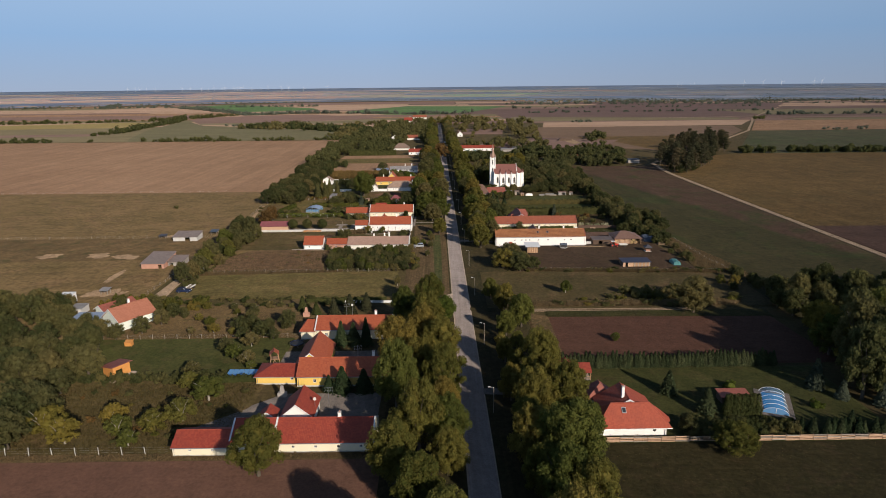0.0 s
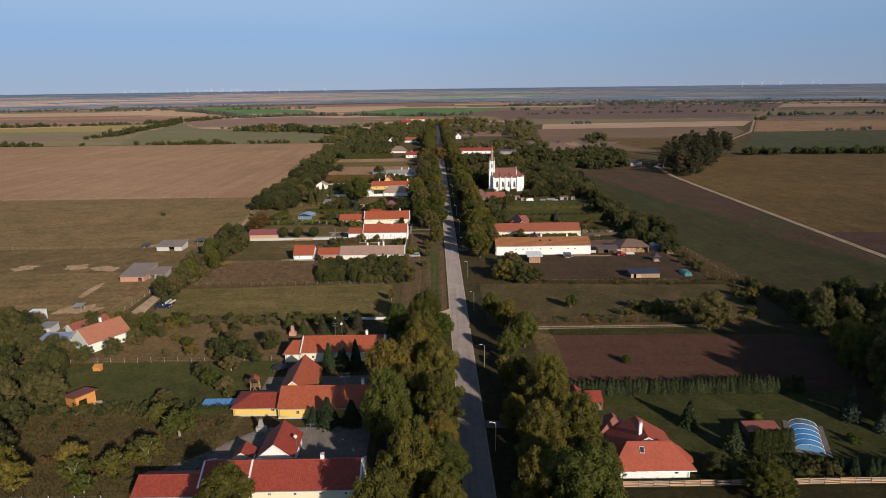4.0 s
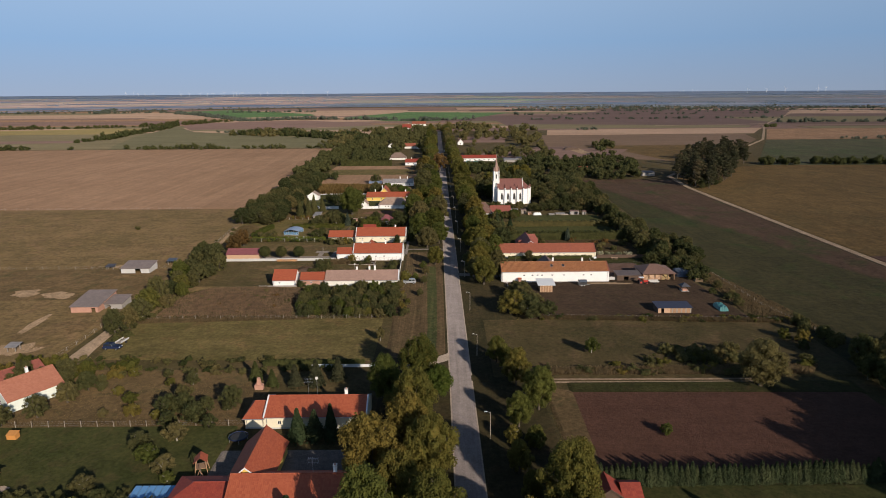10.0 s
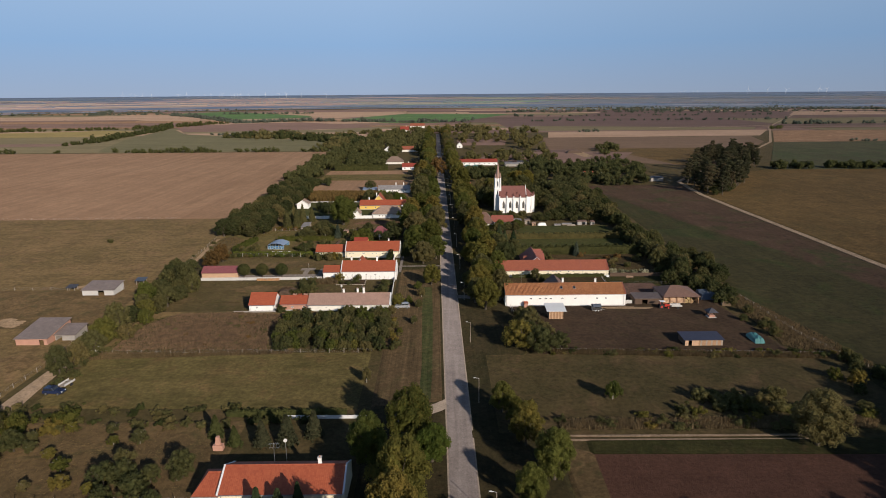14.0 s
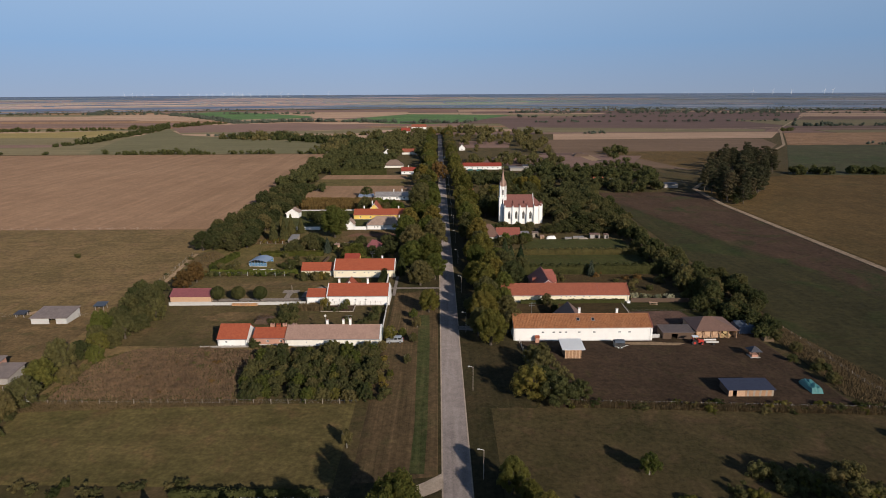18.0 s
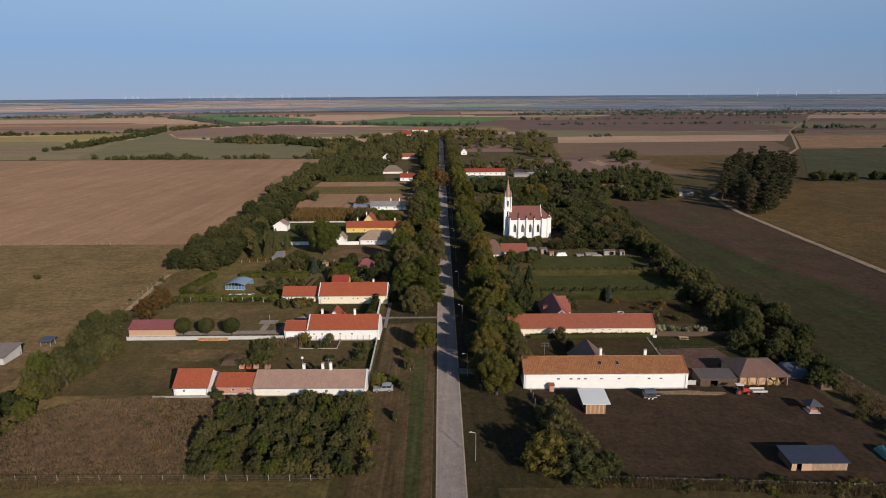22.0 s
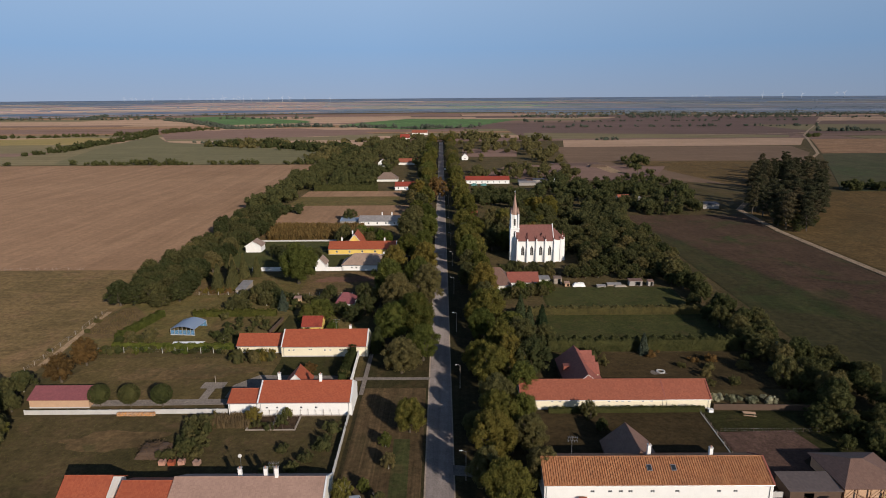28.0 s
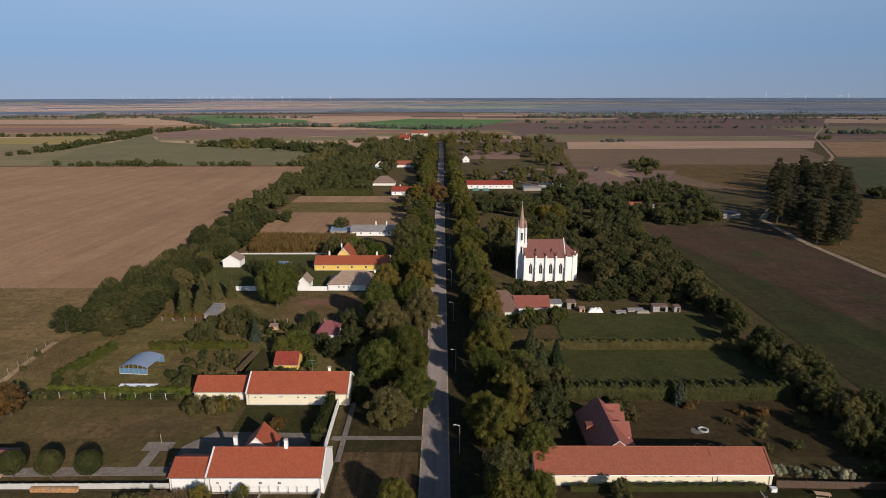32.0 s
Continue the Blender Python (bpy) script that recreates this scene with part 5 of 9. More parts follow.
shed_roof(22.1, 23.1, 241.2, 242.1, 1.5, 1.7, "brick_wall", "roof_orange", "small brick meter hut by the barn wall", over=0.12, name="meter_hut")
_lc = [o for o in bpy.data.objects if o.get("label") == "low wooden cabin with dark blue roof"][0]
for k in range(22):
    x = -4.8 + k * 0.436
    if not -3.9 < x + 0.2 < -2.9:
        part("plank", Shape().box(x + 0.015, x + 0.42, -2.26, -2.205, 0.05, 1.6), "wood_pink" if k < 8 else "wood" if k % 3 else "wood_grey", _lc)
shed_roof(-68.8, -65.6, 352.4, 361, 1.5, 2.0, "wood_grey", "roof_grey", "small weathered garden hut", over=0.15, openings=[(0.2, 1.2, 1.3)])
_fh = [o for o in bpy.data.objects if o.get("label") == "long farmhouse with bright red tiled roof and cream wall"][0]
part("roof_parapet", Shape().prism([(-4.3, 2.35), (0, 4.84), (4.3, 2.35), (4.3, 2.05), (0, 4.5), (-4.3, 2.05)], "x", -5.1, -4.8), "plaster_trim", _fh, "pale coping across the roof")

# ---- trees ----
def raw_mesh(name, v, f, material):
    me = bpy.data.meshes.new(name)
    me.from_pydata(v.tolist() if hasattr(v, "tolist") else v, [], f)
    me.materials.append(M[material] if isinstance(material, str) else material)
    return me


def leaves(pts, nrm, size, rng, stretch=0.7):
    """A small tilted leaf clump at every point."""
    n = len(pts)
    nn = nrm + rng.normal(0, 0.62, (n, 3))
    nn /= np.linalg.norm(nn, axis=1, keepdims=True) + 1e-9
    t1 = np.cross(nn, rng.normal(0, 1, (n, 3)))
    t1 /= np.linalg.norm(t1, axis=1, keepdims=True) + 1e-9
    t2 = np.cross(nn, t1)
    s = size * rng.uniform(0.6, 1.35, (n, 1))
    v = np.stack([pts - t1 * s, pts - t2 * s * stretch + nn * s * 0.2, pts + t1 * s, pts + t2 * s * stretch - nn * s * 0.15], 1).reshape(-1, 3)
    f = np.arange(4 * n).reshape(n, 4)
    return v, f


_ico = bmesh.new()
bmesh.ops.create_icosphere(_ico, subdivisions=1, radius=1)
_icov = np.array([v.co[:] for v in _ico.verts])
_ico.verts.index_update()
_icof = np.array([[v.index for v in f.verts] for f in _ico.faces])
_ico.free()
_octv = np.array([(1, 0, 0), (0, 1, 0), (-1, 0, 0), (0, -1, 0), (0, 0, 1), (0, 0, -1)], float)
_octf = np.array([(k, (k + 1) % 4, 4) for k in range(4)] + [((k + 1) % 4, k, 5) for k in range(4)])


def cloud(name, lobes, count, size, rng, material, core=0.7, low=-0.8, flat=1.0, spread=(0.78, 1.16)):
    """A crown of leaf clumps on the outside of many boughs (x, y, z, radius), with a shaded inside."""
    inner, outer = lobes if isinstance(lobes, tuple) else (lobes, [])
    L = np.array(inner + outer)
    w = L[:, 3] ** 2 * np.array([0.3 if outer else 1.0] * len(inner) + [1.8] * len(outer))
    pick = rng.choice(len(L), count * 2, p=w / w.sum())
    d = rng.normal(0, 1, (count * 2, 3))
    d /= np.linalg.norm(d, axis=1, keepdims=True)
    p = L[pick, :3] + d * L[pick, 3:4] * rng.uniform(*spread, (count * 2, 1)) * np.array([1, 1, flat])
    keep = d[:, 2] > low
    for j in range(len(inner)):
        keep &= ~((np.linalg.norm((p - L[j, :3]) / np.array([1, 1, flat]), axis=1) < L[j, 3] * 0.76) & (pick != j))
    p, d = p[keep][:count], d[keep][:count]
    v, f = leaves(p, d, size, rng)
    fs, vs, n = f.tolist(), [v], len(v)
    for (x, y, z, r), (bv, bf), k in [(l, (_icov, _icof), core) for l in inner] + [(l, (_octv, _octf), 0.8) for l in outer]:
        vs.append(bv * r * k * np.array([1, 1, flat]) * rng.uniform(0.85, 1.1, (len(bv), 1)) + (x, y, z))
        fs += (bf + n).tolist()
        n += len(bv)
    return raw_mesh(name, np.concatenate(vs), fs, material)


def broad_lobes(rng, r, h, base, n):
    """Lobes of a broad crown of radius r from height base to h: a few large inside, many small boughs outside."""
    inner, outer = [], []
    mid = (base + h) / 2
    for k in range(7):
        a, u = k * 2.4 + rng.uniform(-0.4, 0.4), (k + 0.5) / 7
        z = base + (h - base) * (0.2 + 0.62 * u)
        prof = math.sin(math.pi * (0.2 + 0.66 * u)) ** 0.7
        q = r * rng.uniform(0.4, 0.52) * (0.7 + 0.3 * prof)
        rr = r * prof * rng.uniform(0.18, 0.42)
        inner.append((rr * math.cos(a), rr * math.sin(a), z, q))
    for k in range(n):
        u = (k + rng.uniform(0.1, 0.9)) / n
        a = k * 2.399 + rng.uniform(-0.35, 0.35)
        z = base + (h - base) * (0.06 + 0.9 * u)
        prof = math.sin(math.pi * (0.14 + 0.8 * u) ** 0.9) ** 0.75
        rr = r * prof * rng.uniform(0.62, 1.04)
        q = r * rng.uniform(0.13, 0.27)
        outer.append((rr * math.cos(a), rr * math.sin(a), z, q))
    return inner, outer


def trunk_shape(rng, h, r, base, spread, limbs=5):
    s = Shape()
    bend = Vector((rng.uniform(-0.3, 0.3), rng.uniform(-0.3, 0.3), 0))
    top = Vector((0, 0, base + 0.5)) + bend
    s.rod((0, 0, -0.2), (0, 0, 0.35), r * 1.5, r * 1.05, 9)
    s.rod((0, 0, 0.35), top, r * 1.05, r * 0.75, 9)
    for k in range(limbs):
        a = k * math.tau / limbs + rng.uniform(-0.4, 0.4)
        mid = top + Vector((math.cos(a) * spread * 0.35, math.sin(a) * spread * 0.35, (h - base) * rng.uniform(0.2, 0.35)))
        end = mid + Vector((math.cos(a) * spread * 0.35, math.sin(a) * spread * 0.35, (h - base) * rng.uniform(0.15, 0.3)))
        s.rod(top - Vector((0, 0, 0.3)), mid, r * 0.5, r * 0.3, 6)
        s.rod(mid, end, r * 0.3, r * 0.1, 5)
    s.rod(top, top + Vector((0, 0, (h - base) * 0.6)), r * 0.7, r * 0.15, 6)
    return s


class Kind:
    """Several grown examples of one sort of plant, at unit size, to be planted at will."""

    def __init__(self, name, label, category, crowns, trunks, bark="bark"):
        self.name, self.label, self.category = name, label, category
        self.crowns, self.trunks = crowns, [mesh_of("trunk", t, M[bark]) for t in trunks]

    def plant(self, x, y, s, sz=None, turn=None, label="", material=None, rng=random.Random(3), group=""):
        k = rng.randrange(len(self.crowns))
        ob = new(self.name)
        ob.empty_display_size = 0.3
        tagged(ob, label or self.label, self.category, group)
        ob.matrix_basis = pose(x, y, 0, 0, 0, rng.uniform(0, 360) if turn is None else turn) @ Matrix.Diagonal((s, s, sz or s, 1))
        if self.trunks:
            t = new("trunk", self.trunks[k % len(self.trunks)])
            t.parent = ob
        c = new("crown", self.crowns[k])
        c.parent = ob
        if material:
            c.material_slots[0].link = "OBJECT"
            c.material_slots[0].material = M[material]
        return ob


def make_broad(name, label, material, count, size, n=4, lobes=15, h=2.4, base=0.55, bark="bark", seed=1, trunk_r=0.07):
    rng, cr, tr = np.random.default_rng(seed), [], []
    for k in range(n):
        r2 = random.Random(seed * 31 + k)
        hh = h * r2.uniform(0.92, 1.08)
        cr.append(cloud("crown", broad_lobes(r2, 1.0, hh, base, lobes + r2.randrange(-2, 4)), count, size, rng, material))
        tr.append(trunk_shape(r2, hh, trunk_r, base, 0.8))
    return Kind(name, label, "tree", cr, tr, bark)


def make_conifer(name, label, material, count, size, n=2, h=3.6, seed=1, tiers=11, top=0.05):
    rng, cr, tr = np.random.default_rng(seed), [], []
    for k in range(n):
        p, d = [], []
        for j in range(count):
            u = rng.uniform(0, 1) ** 0.75
            tier = (u * tiers) % 1
            r = (1 - u) * (0.72 + 0.34 * (1 - tier)) * rng.uniform(0.75, 1.05) + top
            a = rng.uniform(0, math.tau)
            p.append((r * math.cos(a), r * math.sin(a), 0.15 + u * (h - 0.2) - 0.12 * r))
            d.append((math.cos(a) * 0.8, math.sin(a) * 0.8, 0.55))
        v, f = leaves(np.array(p), np.array(d), size, rng)
        nn = 10
        cone = [(0.72 * math.cos(i * math.tau / nn), 0.72 * math.sin(i * math.tau / nn), 0.2) for i in range(nn)] + [(0, 0, h - 0.25)]
        b = len(v)
        fs = f.tolist() + [(b + i, b + (i + 1) % nn, b + nn) for i in range(nn)]
        cr.append(raw_mesh("crown", np.concatenate([v, np.array(cone)]), fs, material))
        tr.append(Shape().rod((0, 0, -0.1), (0, 0, h * 0.8), 0.07, 0.02, 7))
    return Kind(name, label, "conifer", cr, tr)


def make_bush(name, label, material, count, size, n=4, seed=1, h=1.1, lobes=7):
    rng, cr = np.random.default_rng(seed), []
    for k in range(n):
        r2 = random.Random(seed * 17 + k)
        lb = ([(r2.uniform(-0.4, 0.4), r2.uniform(-0.4, 0.4), r2.uniform(0.25, h - 0.4), r2.uniform(0.34, 0.5)) for _ in range(lobes)],
              [(r2.uniform(-0.85, 0.85), r2.uniform(-0.85, 0.85), r2.uniform(0.12, h - 0.1), r2.uniform(0.14, 0.26)) for _ in range(16)])
        cr.append(cloud("crown", lb, count, size, rng, material, low=-0.95))
    return Kind(name, label, "bush", cr, [])


def make_pine(seed=4):
    rng, cr, tr = np.random.default_rng(seed), [], []
    for k in range(3):
        r2 = random.Random(seed + k)
        lb = []
        for j in range(20):
            a, u = j * 2.4, (j + r2.random()) / 20
            q = (1.05 - 0.55 * u) * r2.uniform(0.25, 0.95)
            lb.append((q * math.cos(a), q * math.sin(a), 0.9 + u * 2.8, r2.uniform(0.26, 0.46)))
        cr.append(cloud("crown", lb, 3400, 0.05, rng, "leaf_pine", core=0.72, flat=0.5))
        tr.append(trunk_shape(r2, 3.8, 0.07, 1.3, 0.8, 4))
    return Kind("pine_tree", "tall dark pine with a bare trunk", "tree", cr, tr)


AVENUE = make_broad("avenue_tree", "tall leafy avenue tree turning brown at the edges", "leaf_avenue", 10500, 0.034, 6, 58, 2.45, 0.42, seed=11)
AVENUE_FAR = make_broad("avenue_tree", "avenue tree far along the street", "leaf_avenue", 1300, 0.08, 4, 30, 2.45, 0.42, seed=13)
WOOD = make_broad("woodland_tree", "dusty green tree in a dense belt", "leaf_wood", 4200, 0.041, 6, 40, 2.0, 0.3, seed=23)
FOREST = make_broad("forest_tree", "tall dark tree of a dense wood", "leaf_dark", 4800, 0.04, 6, 46, 2.3, 0.35, seed=29)
THICKET = make_broad("thicket_shrub", "dark green shrub in a dense thicket", "leaf_dark", 1700, 0.054, 5, 26, 1.7, 0.1, seed=31)
DARK = make_broad("garden_tree", "dark green garden tree", "leaf_dark", 3400, 0.04, 5, 34, 1.95, 0.25, seed=37)
ORCHARD = make_broad("fruit_tree", "small open fruit tree", "leaf_lime", 2100, 0.05, 5, 26, 1.7, 0.35, seed=41, bark="bark_pale", trunk_r=0.06)
BUSH = make_bush("bush", "rounded leafy green bush", "leaf_wood", 1100, 0.06, 6, seed=51)
SHRUB = Kind("shrub", "low leafy green shrub", "shrub", BUSH.crowns, [])
SPRUCE = make_conifer("spruce", "blue-grey spruce in a garden", "leaf_spruce", 1500, 0.13, 2, 3.2, 61)
CONIFER = make_conifer("conifer", "dark green pointed conifer", "leaf_conifer", 1500, 0.12, 3, 3.0, 67)
COLUMN = make_conifer("column_conifer", "slim upright green conifer", "leaf_hedge", 900, 0.16, 2, 5.0, 71, top=0.35)
PINE = make_pine()
_rb = np.random.default_rng(5)
BALL = Kind("ball_tree", "clipped ball-shaped dark green tree", "tree", [cloud("crown", [(0, 0, 1.45, 0.96)], 4200, 0.045, _rb, "leaf_hedge", core=0.9, low=-1.0, spread=(0.93, 1.05)) for _ in range(2)],
            [Shape().rod((0, 0, -0.1), (0, 0, 0.9), 0.07, 0.06, 8)])
TR = random.Random(77)

# the avenue: x, y, crown radius
_left = [(-9.4, 64, 4.8), (-9.4, 82, 4.7), (-9.6, 99, 5.1), (-4.4, 101, 3.9), (-14.6, 115, 5.5), (-5.0, 116.5, 4.8), (-15.4, 132, 5.6), (-5.6, 133, 4.7), (-9.2, 149.5, 5.3), (-15.4, 160, 4.0),
         (-8.7, 167.5, 4.7), (-10.5, 124.5, 4.4), (-10, 141, 4.6), (-9, 252.3, 1.7), (-9.6, 242, 1.5), (-17.2, 236, 1.6), (-6, 264.5, 3.6), (-12.5, 246, 1.4), (-10.5, 229, 1.2), (-15.6, 243.4, 2.3), (-10.2, 259.4, 1.6), (-9.4, 291, 4.9),
         (-4.6, 298, 5.2), (-13, 310, 5.8), (-6.4, 311.5, 5.7), (-8.4, 323, 5.0), (-13.4, 334, 6.0), (-5.0, 339, 5.6), (-17, 346, 6), (-8.4, 357, 5.8), (-17, 366, 6), (-6.6, 371, 5.6),
         (-14, 394, 5.8), (-7, 383, 5.0), (-8.6, 401, 5.6), (-14.6, 423, 6.4), (-7, 432, 5.8), (-13.5, 449, 6.2), (-8.2, 463, 5.6)]
_right = [(9.5, 63, 4.6), (15.5, 66, 4.8), (9.4, 75, 3.1), (13.6, 74, 3.2), (17.2, 248, 3.6), (6.9, 262, 3.2), (16.6, 258, 3.8), (17.4, 279, 3.8), (18.4, 311, 4.4), (9.2, 322, 4.2), (18, 335, 4.4), (17, 355, 4.6), (9.2, 374, 4.6), (17, 403, 4.6), (9, 421, 4.8), (15.2, 91, 5.6), (9.6, 95, 4.2), (12, 108, 4.6), (18.8, 110, 4.5), (15, 122.5, 4.9), (18.4, 132, 3.9), (10.4, 127.6, 2.6), (9.2, 144, 2.3), (13, 142, 2.5), (11, 150, 3.5), (15.8, 156.5, 4.7),
          (12.5, 167, 4.0), (9.2, 179, 3.5), (11.6, 174, 2.8), (10.4, 240, 4.4), (7.6, 246, 3.4), (9.4, 255, 4.9), (11, 263, 4.8), (11.4, 271, 4.9), (16.4, 267, 3.4), (11.4, 284, 5.2), (8.6, 290, 4.4), (16, 292, 4.2),
          (14.6, 300, 4.2), (10.4, 309, 4.6), (16.4, 321, 5.8), (11.6, 331, 4.6), (14, 343, 5.6), (9.0, 358, 5.4), (14.5, 371, 5.0), (9.6, 388, 6.0), (14.6, 391, 5.0), (9.4, 409, 5.8), (13, 433, 6.4), (9, 450, 5.6), (12.4, 470, 6.6)]
for y in range(486, 1050, 14):
    _left.append((road_x(y) - TR.uniform(7, 14), y + TR.uniform(-4, 4), TR.uniform(4.8, 6.8)))
    _right.append((road_x(y) + TR.uniform(8, 13), y + TR.uniform(-4, 4), TR.uniform(4.8, 6.8)))
    if TR.random() < 0.4:
        _left.append((road_x(y) - TR.uniform(14, 18), y + 7, TR.uniform(4, 5.6)))
        _right.append((road_x(y) + TR.uniform(13, 17), y + 7, TR.uniform(4, 5.6)))
_right += [(13.2, 82, 5.2), (16.5, 79, 4.2), (10.2, 86, 3.8), (12.4, 70, 5.4), (10.4, 102, 3.8), (20.6, 101.5, 3.4), (8.6, 117, 3.2), (9.2, 135, 3.0)]
_left += [(-14.5, 68, 5.2), (-4.6, 92, 3.6), (-5.2, 76, 4.2), (-5.0, 108.5, 3.6), (-13.5, 90, 4.4)]
for x, y, r in _left + _right:
    if x > 0 and 312 < y < 480:
        x, r = min(x, 12.8), r * 0.84
    elif y > 240:
        r *= 0.87
    small = r < 2.5
    if x > 0 and 126 < y < 185:
        r *= 0.82
    if y < 180 and not small:
        r *= 0.92
    (ORCHARD if small else AVENUE if y < 480 else AVENUE_FAR).plant(x, y, r * TR.uniform(0.86, 0.98), r * TR.uniform(0.86, 1.04) * (1.25 if small else 1.16 if x > 0 and y < 136 else 1.15 if y < 180 else TR.uniform(0.9, 1.12)), group="avenue trees", label="young street tree on the verge" if small else "",
                                                                          material=TR.choice(["leaf_wood", "leaf_lime", "leaf_avenue"]) if 184 < y < 1000 else TR.choice(["leaf_avenue", "leaf_avenue", "leaf_lime"]))
AVENUE.plant(-4.6, 162, 3.0, 3.0, material="leaf_bright", label="bright green young avenue tree", group="avenue trees")
AVENUE_FAR.plant(-4.4, 540, 6, 6, material="leaf_rust", label="avenue tree with rust-brown autumn leaves", group="avenue trees")
AVENUE.plant(-36.2, 92.6, 4.0, 4.2, label="leafy tree alone at the field's edge")
AVENUE.plant(-50.2, 363, 6.4, 6.0, label="broad leafy tree by a white wall", material="leaf_lime")


def belt(kind, n, area, r0, r1, seed, material=None, label="", gap=0.62, zs=(0.9, 1.15), keep=lambda x, y: True):
    """Plants up to n of a kind inside an outline, no two crowded into one another."""
    rng, placed = random.Random(seed), []
    xs, ys = [p[0] for p in area], [p[1] for p in area]
    for _ in range(n * 30):
        if len(placed) >= n:
            break
        x, y, r = rng.uniform(min(xs), max(xs)), rng.uniform(min(ys), max(ys)), rng.uniform(r0, r1)
        inside = False
        for (ax, ay), (bx, by) in zip(area, area[1:] + area[:1]):
            if (ay > y) != (by > y) and x < (bx - ax) * (y - ay) / (by - ay) + ax:
                inside = not inside
        if inside and keep(x, y) and all((x - a) ** 2 + (y - b) ** 2 > (gap * (r + c)) ** 2 for a, b, c in placed):
            placed.append((x, y, r))
            kind.plant(x, y, r, r * rng.uniform(*zs), label=label, rng=rng, material=material if not isinstance(material, (list, tuple)) else rng.choice(material))
    return placed


def far_belt(n, area, r0, r1, seed, material, label, leaf=170, keep=lambda x, y: True, name="tree_belt"):
    """A wood too far off to count: many small crowns in one."""
    rng, r2, vs, fs, cnt, made = np.random.default_rng(seed), random.Random(seed), [], [], 0, 0
    xs, ys = [p[0] for p in area], [p[1] for p in area]
    while made < n:
        x, y, r = r2.uniform(min(xs), max(xs)), r2.uniform(min(ys), max(ys)), r2.uniform(r0, r1)
        inside = False
        for (ax, ay), (bx, by) in zip(area, area[1:] + area[:1]):
            if (ay > y) != (by > y) and x < (bx - ax) * (y - ay) / (by - ay) + ax:
                inside = not inside
        if not (inside and keep(x, y)):
            continue
        made += 1
        for k in range(5):
            c = np.array([x + r2.uniform(-0.5, 0.5) * r, y + r2.uniform(-0.5, 0.5) * r, r * r2.uniform(0.5, 1.45)])
            q = r * r2.uniform(0.35, 0.55)
            d = rng.normal(0, 1, (leaf // 5, 3))
            d /= np.linalg.norm(d, axis=1, keepdims=True)
            v, f = leaves(c + d * q * rng.uniform(0.75, 1.2, (len(d), 1)), d, r * 0.13, rng)
            vs += [v, c + _icov * q * 0.8]
            fs += (f + cnt).tolist() + (_icof + cnt + len(v)).tolist()
            cnt += len(v) + len(_icov)
        vs.append(np.array([(x - 0.2, y, -0.2), (x + 0.2, y, -0.2), (x, y, r)]))
        fs.append([cnt, cnt + 1, cnt + 2])
        cnt += 3
    return tagged(new(name, raw_mesh(name, np.concatenate(vs), fs, material)), label, "woodland", kind="stuff")


# wood at the left of the village edge
belt(WOOD, 96, [(-135, 101), (-81, 101), (-83, 122), (-84, 128), (-86, 150), (-100, 152), (-112, 172), (-150, 172)], 2.6, 4.2, 1, ("leaf_wood", "leaf_dark", "leaf_wood"), gap=0.45, keep=lambda x, y: not (-85 < x < -76 and 127 < y < 137) and not (-114 < x < -96 and 150 < y < 173))
belt(BUSH, 10, [(-104, 172), (-75, 172), (-75, 177), (-104, 179)], 2.2, 3.0, 2, "leaf_avenue")
for x, y, r, mt in ((-74.5, 103, 3.0, "leaf_yellow"), (-79, 106, 3.6, "leaf_yellow"), (-66, 106, 2.4, None), (-60, 107, 2.8, "leaf_avenue"), (-56, 110.5, 3.0, "leaf_lime"), (-62.5, 102, 2.0, None), (-69, 110, 2.6, "leaf_yellow"),
                    (-53.8, 118.5, 3.4, "leaf_lime"), (-60, 124, 2.4, None), (-51, 136, 2.0, "leaf_wood"), (-55, 139, 2.2, None), (-58.5, 143, 2.2, "leaf_wood"), (-53, 146, 2.4, "leaf_wood"), (-49.5, 133.5, 1.3, None), (-62, 131, 2.0, "leaf_dark")):
    ORCHARD.plant(x, y, r * 0.95, r * 0.9, material=mt, rng=TR)
belt(SHRUB, 34, [(-92, 101.5), (-50, 101.5), (-47, 124), (-92, 124)], 0.5, 1.1, 303, ("leaf_avenue", "leaf_wood", "leaf_rust", "leaf_dark"), gap=1.5, zs=(0.6, 1.1), label="low scrubby bush in rough orchard grass")
belt(SHRUB, 26, [(-92, 126), (-45, 126), (-45, 129.5), (-92, 129.5)], 1.2, 1.8, 3, ("leaf_wood", "leaf_dark"), keep=lambda x, y: not -54 < x < -44)
belt(DARK, 8, [(-60, 150), (-46, 150), (-46, 160), (-60, 160)], 1.4, 2.3, 4)
belt(ORCHARD, 13, [(-80, 154), (-46, 154), (-46, 174), (-80, 174)], 1.0, 1.7, 5, ("leaf_wood", "leaf_avenue"), gap=1.3)
belt(SHRUB, 40, [(-92, 173), (-44, 174), (-44, 182), (-92, 182.5)], 1.0, 1.6, 6, ("leaf_wood", "leaf_wood", "leaf_hedge"), zs=(0.6, 0.9))
for x, y, s in ((-41, 168, 1.5), (-45.5, 171, 1.7), (-36, 168, 1.9), (-31.5, 168.5, 2.2), (-27, 171, 2.0)):
    SPRUCE.plant(x, y, s, s * 0.85, rng=TR, material="leaf_hedge" if x < -40 else "leaf_pine", label="dark green garden conifer")
